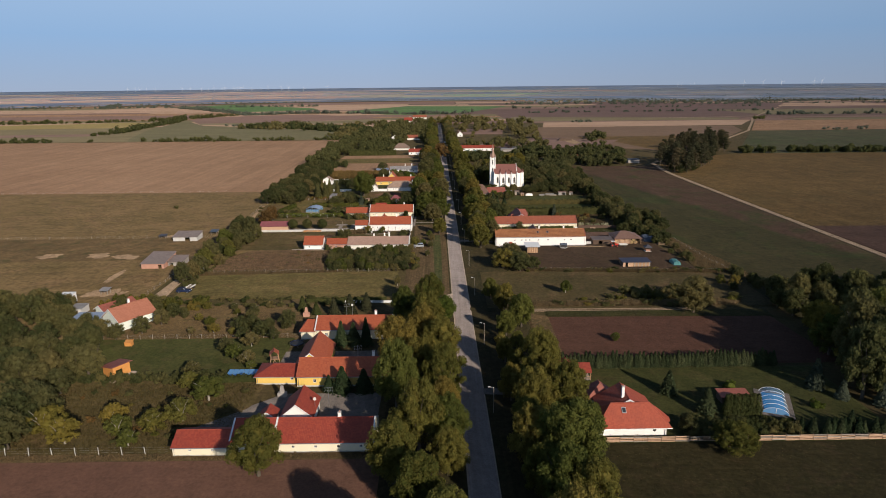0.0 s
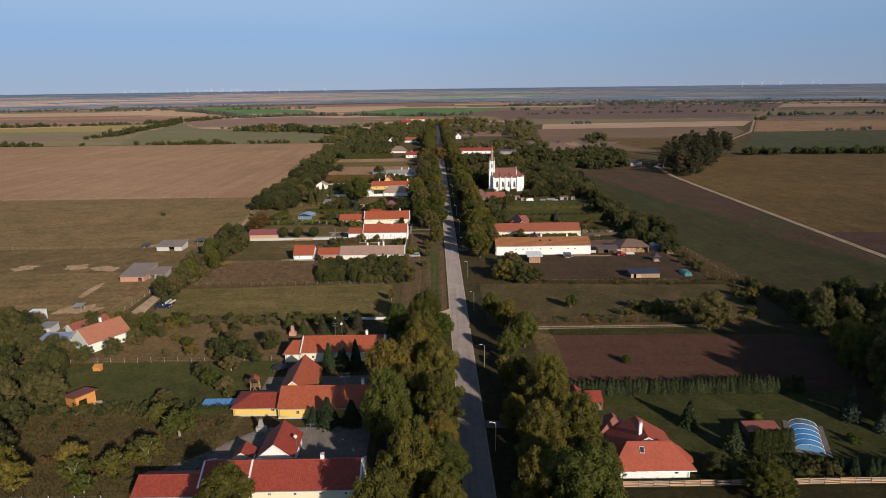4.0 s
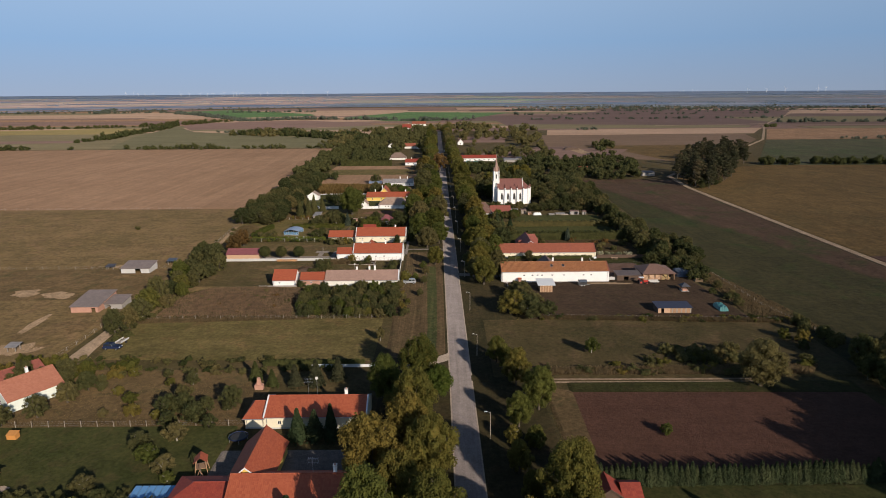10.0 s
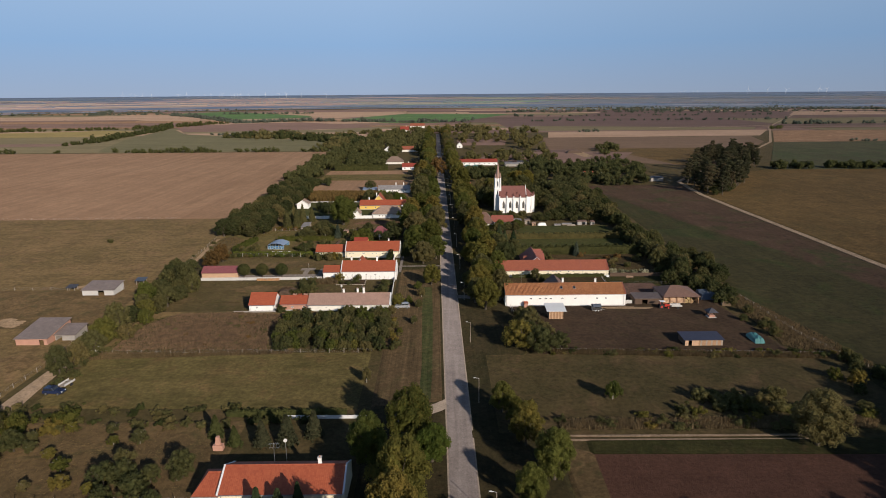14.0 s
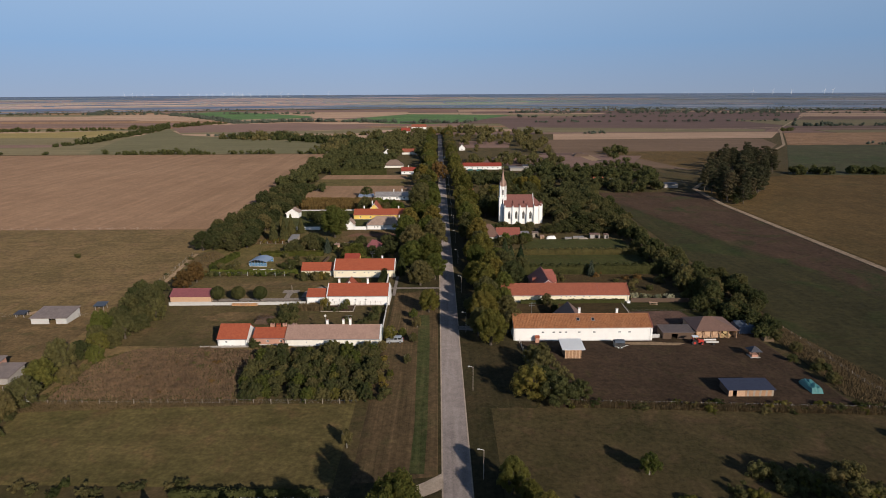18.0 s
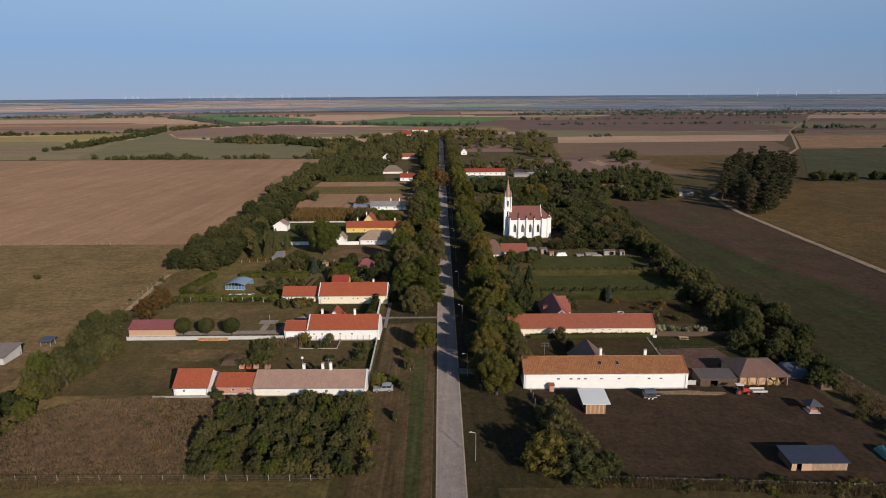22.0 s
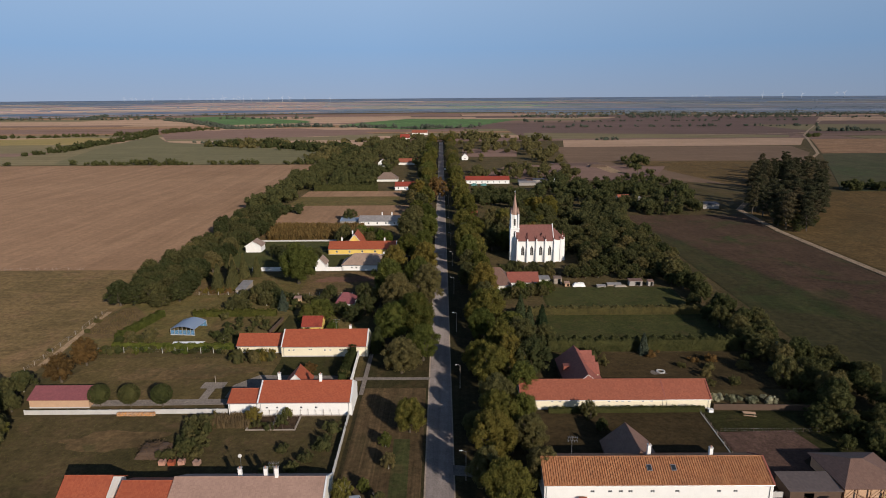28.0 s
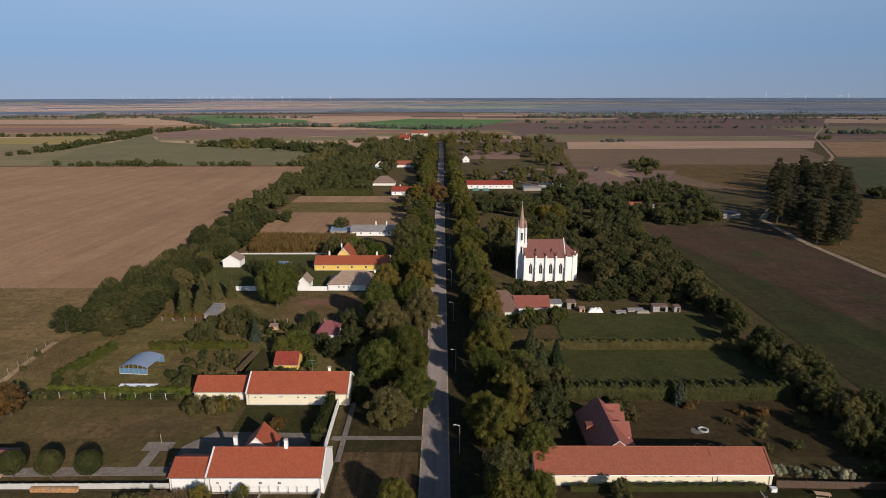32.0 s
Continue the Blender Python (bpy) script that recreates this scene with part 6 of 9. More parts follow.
for x, y, s, z in ((-30.5, 146, 2.1, 2.2), (-27.5, 146.5, 2.2, 2.0), (-24.3, 146, 1.8, 2.5), (-26.6, 121.5, 2.6, 2.0), (-22, 121.5, 2.3, 1.8), (-29.5, 122, 1.6, 1.3)):
    CONIFER.plant(x, y, s, z, rng=TR)
belt(WOOD, 9, [(-82, 164), (-78, 166), (-86, 172), (-100, 172), (-100, 168)], 1.6, 2.4, 7, "leaf_dark")
for x, y, r in ((-94, 152.8, 2.6), (-89.5, 151.6, 2.2), (-84.5, 155, 2.4), (-99, 156, 3), (-82, 161, 2.4), (-97.5, 151, 2.6)):
    DARK.plant(x, y, r, r, rng=TR, material="leaf_wood")
for x, y, r in ((-107, 156.5, 2.8), (-103, 154, 2.8), (-112, 160, 3.2), (-110, 165.5, 2.4), (-116, 168, 3.2), (-114.5, 173.5, 2.6)):
    WOOD.plant(x, y, r, r, rng=TR)
# belt between pasture and gardens
belt(WOOD, 32, [(-91, 196), (-88, 192), (-85, 236), (-84, 262), (-91, 282), (-97, 282), (-95, 240), (-90, 214)], 1.8, 3.5, 8, ("leaf_wood", "leaf_wood", "leaf_lime", "leaf_dark"), zs=(0.8, 1.3), gap=0.62)
belt(SHRUB, 34, [(-90.5, 194), (-87, 190), (-84, 262), (-95, 262), (-92, 224)], 1.1, 1.8, 9, ("leaf_wood", "leaf_dark"))
belt(WOOD, 85, [(-102, 338), (-94, 332), (-86, 372), (-84, 428), (-90, 484), (-108, 484), (-102, 411), (-105, 356)], 2.8, 4.2, 10, ("leaf_dark", "leaf_wood", "leaf_thicket"), keep=lambda x, y: not (x > -88 and 402 < y < 420) and y > 366)
far_belt(26, [(-104, 488), (-80, 492), (-80, 502), (-104, 500)], 2.4, 3.4, 12, "leaf_dark", "bushy copse at the field corner")
far_belt(170, [(-112, 506), (-96, 505), (-94, 560), (-96, 700), (-70, 800), (-114, 800), (-116, 640)], 3.2, 5.0, 13, "leaf_dark", "dark wood along the ploughed field")
far_belt(85, [(-92, 590), (-48, 590), (-54, 640), (-44, 690), (-90, 700)], 3.2, 5.0, 14, "leaf_dark", "wooded gardens beyond a tall hedge", keep=lambda x, y: not (x > -56 and 622 < y < 645))
far_belt(170, [(-90, 705), (-18, 705), (-18, 1040), (-110, 1040)], 4, 6.0, 15, "leaf_wood", "far wooded gardens along the street", keep=lambda x, y: not (-72 < x < -50 and 725 < y < 750))
for x, y, r, mt in ((-86.8, 296.4, 3.3, "leaf_rust"), (-87.4, 287.2, 3.2, "leaf_rust"), (-93, 282.5, 2.6, "leaf_dark"), (-98, 277, 2.4, "leaf_wood")):
    (DARK if mt == "leaf_rust" else ORCHARD).plant(x, y, r, r * 1.1, material=mt, label="garden tree with rust-brown autumn leaves" if mt == "leaf_rust" else "", rng=TR)
# gardens behind the white and cream houses
belt(BUSH, 30, [(-88, 303), (-54, 303), (-54, 306), (-88, 306.5)], 1.0, 1.5, 16, ("leaf_hedge", "leaf_bright", "leaf_wood"), gap=0.5)
belt(FOREST, 30, [(-101, 337), (-83, 340), (-83, 352), (-87, 370), (-104, 370)], 3.0, 4.2, 17, ("leaf_thicket", "leaf_dark"), gap=0.42, zs=(0.62, 0.85), label="dark spreading tree of a garden wood")
belt(BUSH, 16, [(-64, 311), (-49, 311), (-49, 326), (-64, 328)], 1.0, 1.8, 18, ("leaf_wood", "leaf_dark"), gap=0.9)
belt(ORCHARD, 9, [(-86, 309), (-56, 309), (-56, 314), (-86, 313)], 1.3, 1.9, 219, ("leaf_wood", "leaf_hedge"), gap=0.8, keep=lambda x, y: not -77 < x < -61)
belt(ORCHARD, 7, [(-66, 334), (-47, 334), (-47, 348), (-66, 348)], 1.8, 2.7, 19, ("leaf_wood", "leaf_dark"), gap=0.8)
belt(BUSH, 22, [(-70, 332), (-34, 333), (-34, 349), (-70, 349)], 1.0, 1.9, 119, ("leaf_dark", "leaf_hedge", "leaf_wood"), gap=0.9, keep=lambda x, y: not (x > -37 and y > 331))
for x, y, s, z in ((-75.6, 355.5, 2.6, 3.2), (-71.6, 356.5, 2.7, 2.4), (-77.5, 361, 2.2, 2.7), (-73, 363, 2.4, 3.0), (-71.5, 370, 2.4, 3.2), (-67.4, 372, 2.2, 2.6), (-76, 371, 2.4, 3.0)):
    CONIFER.plant(x, y, s, z, rng=TR, material="leaf_wood", label="tall grey-green spruce in a clump")
belt(BUSH, 8, [(-80, 352), (-69, 352), (-69, 357), (-80, 357)], 1.2, 1.8, 120, ("leaf_rust", "leaf_avenue"), label="low brownish bush below the conifers")
SPRUCE.plant(-48.6, 335.6, 2.0, 2.0, rng=TR)
for x, y, r in ((-57.1, 349, 3.2), (-53.6, 347.5, 2.4), (-61, 348, 2.2), (-64, 346.5, 2.0), (-59.5, 343.5, 1.8)):
    DARK.plant(x, y, r, r * 0.85, rng=TR, material="leaf_wood", label="rounded olive green garden tree by a fence")
shed_roof(-47, -44.9, 342.3, 344, 1.6, 1.9, "wood_pink", "roof_faded", "small pale boarded hutch in a garden", over=0.12, name="hutch")

for x, y, s, z in ((-39.6, 327.2, 1.6, 1.9), (-37.3, 329.2, 1.7, 2.2), (-34.8, 329.4, 1.8, 2.2), (-36.2, 327.4, 1.4, 1.6)):
    COLUMN.plant(x, y, s * 1.5, z * 0.52, material="leaf_lime", label="bushy light green conifer on the lawn", rng=TR)
BUSH.plant(-30.7, 319.6, 2.0, 2.2, rng=TR, material="leaf_bright", label="bright green bush by a red roof")
for x, y, r in ((18, 350.6, 2.2), (22, 351.6, 2.4), (26, 352, 2.2), (30, 352.4, 2.0)):
    BUSH.plant(x, y, r, r, rng=TR, material="leaf_lime", label="leafy shrub before a white cottage")
for x, y, r in ((-38.4, 315.4, 1.7), (-36.2, 315.0, 1.8), (-34.4, 315.4, 1.8)):
    BUSH.plant(x, y, r, r, rng=TR)
for x, y, r in ((-30, 331.4, 2.2), (-33, 332, 1.9), (-26, 325, 2.8), (-23, 331, 3.2), (-25, 345, 3.0), (-22, 340, 2.8), (-37, 338, 2.2), (-36, 346, 2.6)):
    DARK.plant(x, y, r, r, rng=TR)
COLUMN.plant(-16.8, 303.2, 1.5, 1.15, rng=TR)
COLUMN.plant(-16.6, 306.4, 1.5, 1.2, rng=TR)
for x in (-72.0, -65.6, -58.8):
    BALL.plant(x, 275.4, 2.2, 2.1, rng=TR, material="leaf_hedge", group="clipped ball trees")
belt(BUSH, 14, [(-52, 297), (-41.8, 297), (-41.8, 300.6), (-52, 300.6)], 1.3, 1.9, 21, ("leaf_wood", "leaf_avenue"), zs=(1.2, 1.7), label="tall olive bush before a cream wing")
belt(BUSH, 14, [(-50, 256), (-43.5, 255.5), (-45, 263), (-45.5, 271), (-49, 270)], 1.3, 2.0, 22, ("leaf_wood", "leaf_dark"))
for x, y, r in ((-36.5, 267, 1.4), (-32, 268, 1.5), (-21.5, 259, 2.2), (-24, 255, 1.7), (-29, 258, 1.4), (-47, 258, 1.8), (-50, 256, 1.6), (-34, 266, 1.2), (-20.8, 265, 2.0), (-30, 251, 1.5), (-26, 252, 1.5)):
    BUSH.plant(x, y, r, r * 1.1, rng=TR, material=TR.choice(["leaf_wood", "leaf_dark"]))
ORCHARD.plant(-22.5, 287, 1.5, 1.8, rng=TR, material="leaf_wood")
ORCHARD.plant(-31, 291, 1.6, 1.7, rng=TR, material="leaf_rust")
# thicket below the faded house
belt(THICKET, 150, [(-46, 214), (-44, 210.8), (-18, 210.4), (-17, 220), (-18, 234), (-20, 236.5), (-46, 236.5)], 1.2, 1.9, 23, ("leaf_wood", "leaf_dark", "leaf_wood", "leaf_dark", "leaf_lime"), zs=(0.75, 1.15), gap=0.36)
belt(BUSH, 9, [(-17, 211), (-14.4, 210), (-13.4, 222), (-16.4, 232)], 1.0, 1.6, 223, ("leaf_avenue", "leaf_wood"), gap=0.7, label="olive bush at the thicket's edge")
belt(BUSH, 8, [(-41, 175.6), (-27, 175.6), (-27, 176.8), (-41, 176.8)], 1.0, 1.4, 123, "leaf_dark")
for x, y, r in ((-147, 330, 1.6), (-100.5, 326, 1.2), (-98.8, 318, 1.0), (-101, 305, 0.8)):
    BUSH.plant(x, y, r, r, rng=TR, material="leaf_dark", label="dark bush alone in the pasture")
BUSH.plant(-50.6, 239.2, 1.8, 2.0, rng=TR, material="leaf_dark")
ORCHARD.plant(-19.6, 193, 1.1, 2.2, rng=TR, material="leaf_wood", label="thin half-dead tree with a pale trunk")
belt(DARK, 10, [(-64, 388), (-52, 388), (-50, 400), (-70, 402)], 1.8, 2.8, 24)
belt(WOOD, 12, [(-46, 424), (-24, 420), (-22, 430), (-46, 432)], 2.4, 3.8, 25, ("leaf_wood", "leaf_bright"))
DARK.plant(-49, 474, 3.6, 3.4, rng=TR)
# right: dark wood at the edge
belt(FOREST, 112, [(83, 112), (108, 104), (150, 104), (152, 178), (102, 180), (89, 174), (87, 150)], 2.5, 4.0, 26, ("leaf_dark", "leaf_wood", "leaf_lime", "leaf_dark"), gap=0.45, zs=(0.95, 1.3))
belt(FOREST, 13, [(80, 116), (96, 108), (104, 130), (96, 142), (85, 138)], 3.8, 4.8, 226, ("leaf_dark", "leaf_wood", "leaf_lime"), gap=0.5, zs=(1.35, 1.6), label="very tall dark tree at the wood's edge")
belt(THICKET, 9, [(80, 184), (100, 188), (98, 204), (90, 203)], 1.4, 2.2, 126, ("leaf_dark", "leaf_wood", "leaf_avenue"), gap=0.9)
belt(AVENUE, 4, [(82, 126), (94, 126), (94, 150), (86, 152)], 3.0, 4.2, 27, "leaf_yellow", label="yellowing tree at the wood's edge")
AVENUE.plant(65.5, 166, 4.8, 4.2, rng=TR, material="leaf_wood", label="broad pale green willow by the track")
for x, y, s, z in ((73, 120.5, 2.2, 2.2), (76, 116, 1.6, 1.4), (82, 113, 1.8, 1.6), (86, 112, 1.6, 1.4)):
    SPRUCE.plant(x, y, s, z, rng=TR)
AVENUE.plant(45.4, 97.4, 3.7, 2.4, rng=TR, material="leaf_avenue", label="large spreading olive bush in the meadow")
AVENUE.plant(40.6, 103.6, 2.7, 1.7, rng=TR, material="leaf_wood", label="large brownish bush by the log fence")
for x, y, r in ((46.3, 111.2, 2.2), (41.7, 119.2, 2.1)):
    CONIFER.plant(x, y, r, r * 0.85, rng=TR, material="leaf_thuja", label="bushy grey-green conifer on the lawn")
BUSH.plant(68.5, 112.8, 1.5, 1.5, rng=TR, material="leaf_bright", label="clipped round bush on the lawn")
BUSH.plant(55.6, 121.2, 1.5, 1.6, rng=TR, material="leaf_bright")
for k in range(9):
    COLUMN.plant(49.8 + k * 0.75, 110.4 + 0.2 * (k % 2), 0.85, 0.9, rng=TR, label="slim column conifer in a tight row", group="column conifers")
belt(BUSH, 26, [(46, 103.3), (60, 103.3), (60, 107), (46, 107)], 1.2, 1.9, 28, ("leaf_hedge", "leaf_dark"))
belt(CONIFER, 30, [(61, 102.8), (90, 102.5), (90, 104.6), (61, 105)], 0.95, 1.3, 29, gap=0.5)
belt(SHRUB, 26, [(20, 172), (76, 172), (88, 180), (60, 180), (20, 176)], 1.3, 2.1, 30, ("leaf_avenue", "leaf_wood", "leaf_wood"), zs=(0.6, 0.9))
ORCHARD.plant(33, 184, 1.8, 2.4, rng=TR, label="thin bare-branched tree in the meadow")
ORCHARD.plant(38.2, 146.6, 1.2, 1.4, rng=TR, label="small tree standing in the ploughed plot")
belt(BUSH, 12, [(52, 178), (66, 178), (68, 184), (50, 184)], 1.6, 2.6, 31, "leaf_wood")
belt(SHRUB, 34, [(24, 207), (92, 203), (94, 207), (24, 210.6)], 0.9, 1.6, 32, ("leaf_avenue", "leaf_wood", "leaf_hedge"), zs=(0.6, 0.9))
for x, y, r, k in ((16.4, 211.5, 4.0, "leaf_avenue"), (22, 208.5, 3.6, "leaf_dark"), (19.5, 214, 3.4, "leaf_dark"), (21, 222, 3.2, "leaf_dark"), (19.4, 227.5, 2.8, "leaf_dark"), (24, 216, 2.6, "leaf_wood"), (22.5, 232, 2.0, "leaf_dark"), (27, 211, 2.4, "leaf_dark")):
    DARK.plant(x, y, r, r * 0.95, rng=TR, material=k)
belt(THICKET, 9, [(82, 214), (92, 206), (88, 235), (86, 258), (82, 262)], 1.0, 1.8, 33, ("leaf_dark", "leaf_wood", "leaf_dark"), zs=(0.6, 0.9), gap=0.7)
belt(THICKET, 14, [(72, 258), (82, 256), (84, 276), (74, 279)], 1.5, 2.4, 333, ("leaf_thicket", "leaf_dark"), gap=0.55)
belt(WOOD, 13, [(84, 260), (91, 263), (95, 280), (95, 296), (89, 302), (85, 282)], 2.0, 3.0, 334, ("leaf_thicket", "leaf_dark"), gap=0.55)
belt(THICKET, 16, [(82, 242), (87, 244), (88, 264), (80, 264)], 1.6, 2.6, 133, ("leaf_thicket", "leaf_dark"), gap=0.5)
belt(WOOD, 95, [(79, 262), (83, 256), (86, 300), (87, 330), (87, 366), (91, 425), (94, 484), (84, 486), (79, 400), (75, 300)], 2.0, 3.5, 34, ("leaf_dark", "leaf_thicket", "leaf_wood"), gap=0.5)
# gardens on the right
belt(BUSH, 12, [(58, 284), (78, 284), (76, 300), (50, 301)], 1.0, 1.9, 35, ("leaf_dark", "leaf_rust", "leaf_wood"), gap=1.4)
SPRUCE.plant(50.5, 301.5, 1.7, 1.8, rng=TR)
SPRUCE.plant(80, 295, 1.9, 1.9, rng=TR)
for x, y, r in ((21, 291, 4.4), (20, 306, 4.2), (23.5, 299, 3.2), (27, 310, 2.6)):
    DARK.plant(x, y, r, r, rng=TR)
for x, y, r in ((37, 299, 2.4), (38.6, 296, 1.8), (58.5, 277, 1.6), (62, 276.5, 1.4), (65.5, 276, 1.4), (69, 276, 1.4)):
    BUSH.plant(x, y, r, r * 1.1, rng=TR, material="leaf_wood" if y > 280 else "leaf_flower", label="" if y > 280 else "pale flowering bush along a board fence")
for x, y, r in ((29.6, 269.4, 1.7), (31.2, 264.6, 1.3)):
    DARK.plant(x, y, r, r * 1.2, rng=TR, label="dark upright bush between two long buildings")
DARK.plant(33.4, 350.5, 3.0, 2.5, rng=TR, material="leaf_lime", label="drooping light green willow on the lawn")
BUSH.plant(25.6, 324.5, 1.7, 1.8, rng=TR, material="leaf_rust", label="reddish autumn bush below the hedge")
for x, y, r in ((24, 318, 2.2), (28, 321, 2.0), (22.5, 326, 2.4)):
    CONIFER.plant(x, y, r, r * 1.1, rng=TR)
belt(DARK, 10, [(22, 344), (33, 346), (36, 353), (24, 352)], 1.6, 2.4, 36, ("leaf_wood", "leaf_bright", "leaf_dark"))
belt(BUSH, 12, [(16, 344), (34, 350), (34, 353), (18, 350)], 1.2, 1.8, 37)
belt(DARK, 36, [(18, 366), (28, 369), (54, 368), (78, 364), (80, 374), (56, 380), (24, 381)], 1.6, 2.5, 38, ("leaf_dark", "leaf_wood", "leaf_dark"), zs=(0.8, 1.0))
belt(FOREST, 75, [(54, 380), (84, 366), (84, 440), (54, 440)], 2.6, 3.8, 39, ("leaf_dark", "leaf_wood", "leaf_wood"), gap=0.5, zs=(0.75, 0.95))
far_belt(110, [(56, 440), (84, 440), (96, 484), (140, 486), (146, 520), (60, 512)], 3.0, 4.2, 139, "leaf_wood", "dense wood behind the church", leaf=260, keep=lambda x, y: not (52 < x < 66 and 440 < y < 455))
belt(FOREST, 40, [(20, 406), (54, 404), (54, 470), (40, 476), (22, 470)], 3.2, 4.6, 40, ("leaf_dark", "leaf_avenue", "leaf_wood"))
belt(AVENUE, 4, [(44, 474), (58, 474), (58, 486), (44, 486)], 4, 5, 41, "leaf_yellow", label="yellow-green tree by the church wood")
far_belt(110, [(20, 500), (60, 516), (150, 522), (148, 545), (128, 560), (96, 600), (90, 640), (60, 560), (20, 560)], 3.2, 4.8, 42, "leaf_dark", "dense wood beyond the church", leaf=220, keep=lambda x, y: not (100 < x < 124 and 518 < y < 545))
far_belt(50, [(18, 640), (96, 622), (116, 640), (108, 690), (60, 700), (30, 690)], 3.2, 5.0, 43, "leaf_dark", "trees behind the long white farmhouse")
far_belt(70, [(20, 760), (110, 750), (130, 900), (110, 1040), (20, 1040)], 4, 6.0, 44, "leaf_wood", "far trees beside the street", keep=lambda x, y: not (x > 20 and 770 < y < 860 and x < 90))
belt(PINE, 105, [(168, 492), (163, 470), (162, 452), (166, 440), (176, 446), (204, 484), (226, 520), (270, 600), (286, 660), (288, 690), (272, 690), (226, 610), (190, 540)], 3.0, 4.6, 45, gap=0.38, zs=(0.85, 1.25))
belt(DARK, 12, [(164, 466), (165, 440), (176, 446), (196, 474), (180, 470)], 1.8, 2.8, 245, ("leaf_thicket", "leaf_dark"), label="dark undergrowth tree below the pines")
far_belt(110, [(270, 566), (420, 562), (420, 574), (272, 578)], 2.4, 4.0, 246, "leaf_dark", "row of trees between two fields beyond the pines", leaf=200, keep=lambda x, y: not 300 < x < 312)
far_belt(95, [(100, 560), (150, 545), (165, 560), (165, 600), (156, 640), (120, 622)], 2.2, 3.3, 142, "leaf_dark", "dense wood reaching towards the pine grove", leaf=220)
far_belt(12, [(155, 650), (164, 650), (186, 722), (186, 766), (170, 766)], 3.5, 5.5, 46, "leaf_dark", "clump of trees by the sand heap")


def hedge(x0, y0, x1, y1, w, h, material, label, count, size=0.22, seed=1):
    """A clipped or ragged hedge: a leafy wall with an uneven top."""
    rng = np.random.default_rng(seed)
    d = np.array([x1 - x0, y1 - y0])
    L = float(np.linalg.norm(d))
    d = d / L
    nrm = np.array([-d[1], d[0]])
    u = rng.uniform(0, L, count)
    side = rng.uniform(-1, 1, count)
    k = rng.uniform(0, 1, count)
    top = h * (1 + 0.12 * np.sin(u * 1.9 + seed) + 0.08 * np.sin(u * 4.7))
    z = np.where(k < 0.4, top, rng.uniform(0.05, 1, count) * top)
    off = np.where(k < 0.4, side, np.sign(side)) * w / 2 * np.where(k < 0.4, 1, 1 - 0.25 * z / top)
    p = np.stack([x0 + d[0] * u + nrm[0] * off, y0 + d[1] * u + nrm[1] * off, z], 1) + rng.normal(0, size * 0.35, (count, 3))
    n3 = np.stack([nrm[0] * np.sign(off), nrm[1] * np.sign(off), np.where(k < 0.4, 1.5, 0.4)], 1)
    v, f = leaves(p, n3, size, rng)
    q = [np.array([x0, y0]) + nrm * s * w * 0.4 + d * L * e for e in (0, 1) for s in (-1, 1)]
    b = len(v)
    core = np.array([(a[0], a[1], zz) for zz in (-0.1, h * 0.88) for a in q])
    fs = f.tolist() + [tuple(b + i for i in q4) for q4 in ((4, 5, 7, 6), (0, 1, 5, 4), (2, 3, 7, 6), (0, 2, 6, 4), (1, 3, 7, 5))]
    ob = new("hedge", raw_mesh("hedge", np.concatenate([v, core]), fs, material))
    return tagged(ob, label, "hedge")


for k in range(56):
    CONIFER.plant(22 + k * 0.88, 131.8 + 0.012 * k + TR.uniform(-0.25, 0.25), TR.uniform(1.05, 1.3), TR.uniform(1.05, 1.4), rng=TR, material="leaf_thuja", label="dark upright conifer in a long hedge row", group="conifer hedge")
hedge(27, 304.2, 76, 304.6, 2.2, 3.3, "leaf_dark", "long dark green hedge between gardens", 14000, 0.2, 7)
hedge(-22.5, 285.2, -22.2, 301, 1.7, 3.0, "leaf_hedge", "tall clipped hedge beside a white garden wall", 4200, 0.16, 41)
hedge(22, 330.6, 77, 331.2, 1.8, 2.4, "leaf_wood", "long mixed hedge above the lawn", 12000, 0.2, 8)
hedge(22, 272, 54, 272.3, 1.0, 1.3, "leaf_hedge", "clipped hedge before the low range", 5200, 0.11, 9)
hedge(-22, 178.6, -46, 178.8, 1.2, 1.3, "leaf_hedge", "low hedge along a white wall", 1600, 0.2, 10)
hedge(-87.4, 312, -83.6, 331, 2.2, 1.9, "leaf_lime", "yellow-green hedge along the track", 4200, 0.18, 11)
hedge(-74, 330.4, -49.5, 331, 1.7, 2.0, "leaf_avenue", "clipped olive hedge across the garden", 2800, 0.2, 15)
hedge(-86, 306.9, -54, 306.2, 1.0, 1.4, "leaf_bright", "leafy green vine hedge on posts", 2400, 0.2, 12)
hedge(-90, 582.6, -46, 582.6, 3.0, 4.6, "leaf_hedge", "tall green hedge above garden plots", 2600, 0.5, 13)
hedge(-46, 127.2, -56, 126.6, 1.2, 1.5, "leaf_hedge", "bushy hedge below the pool", 900, 0.2, 14)


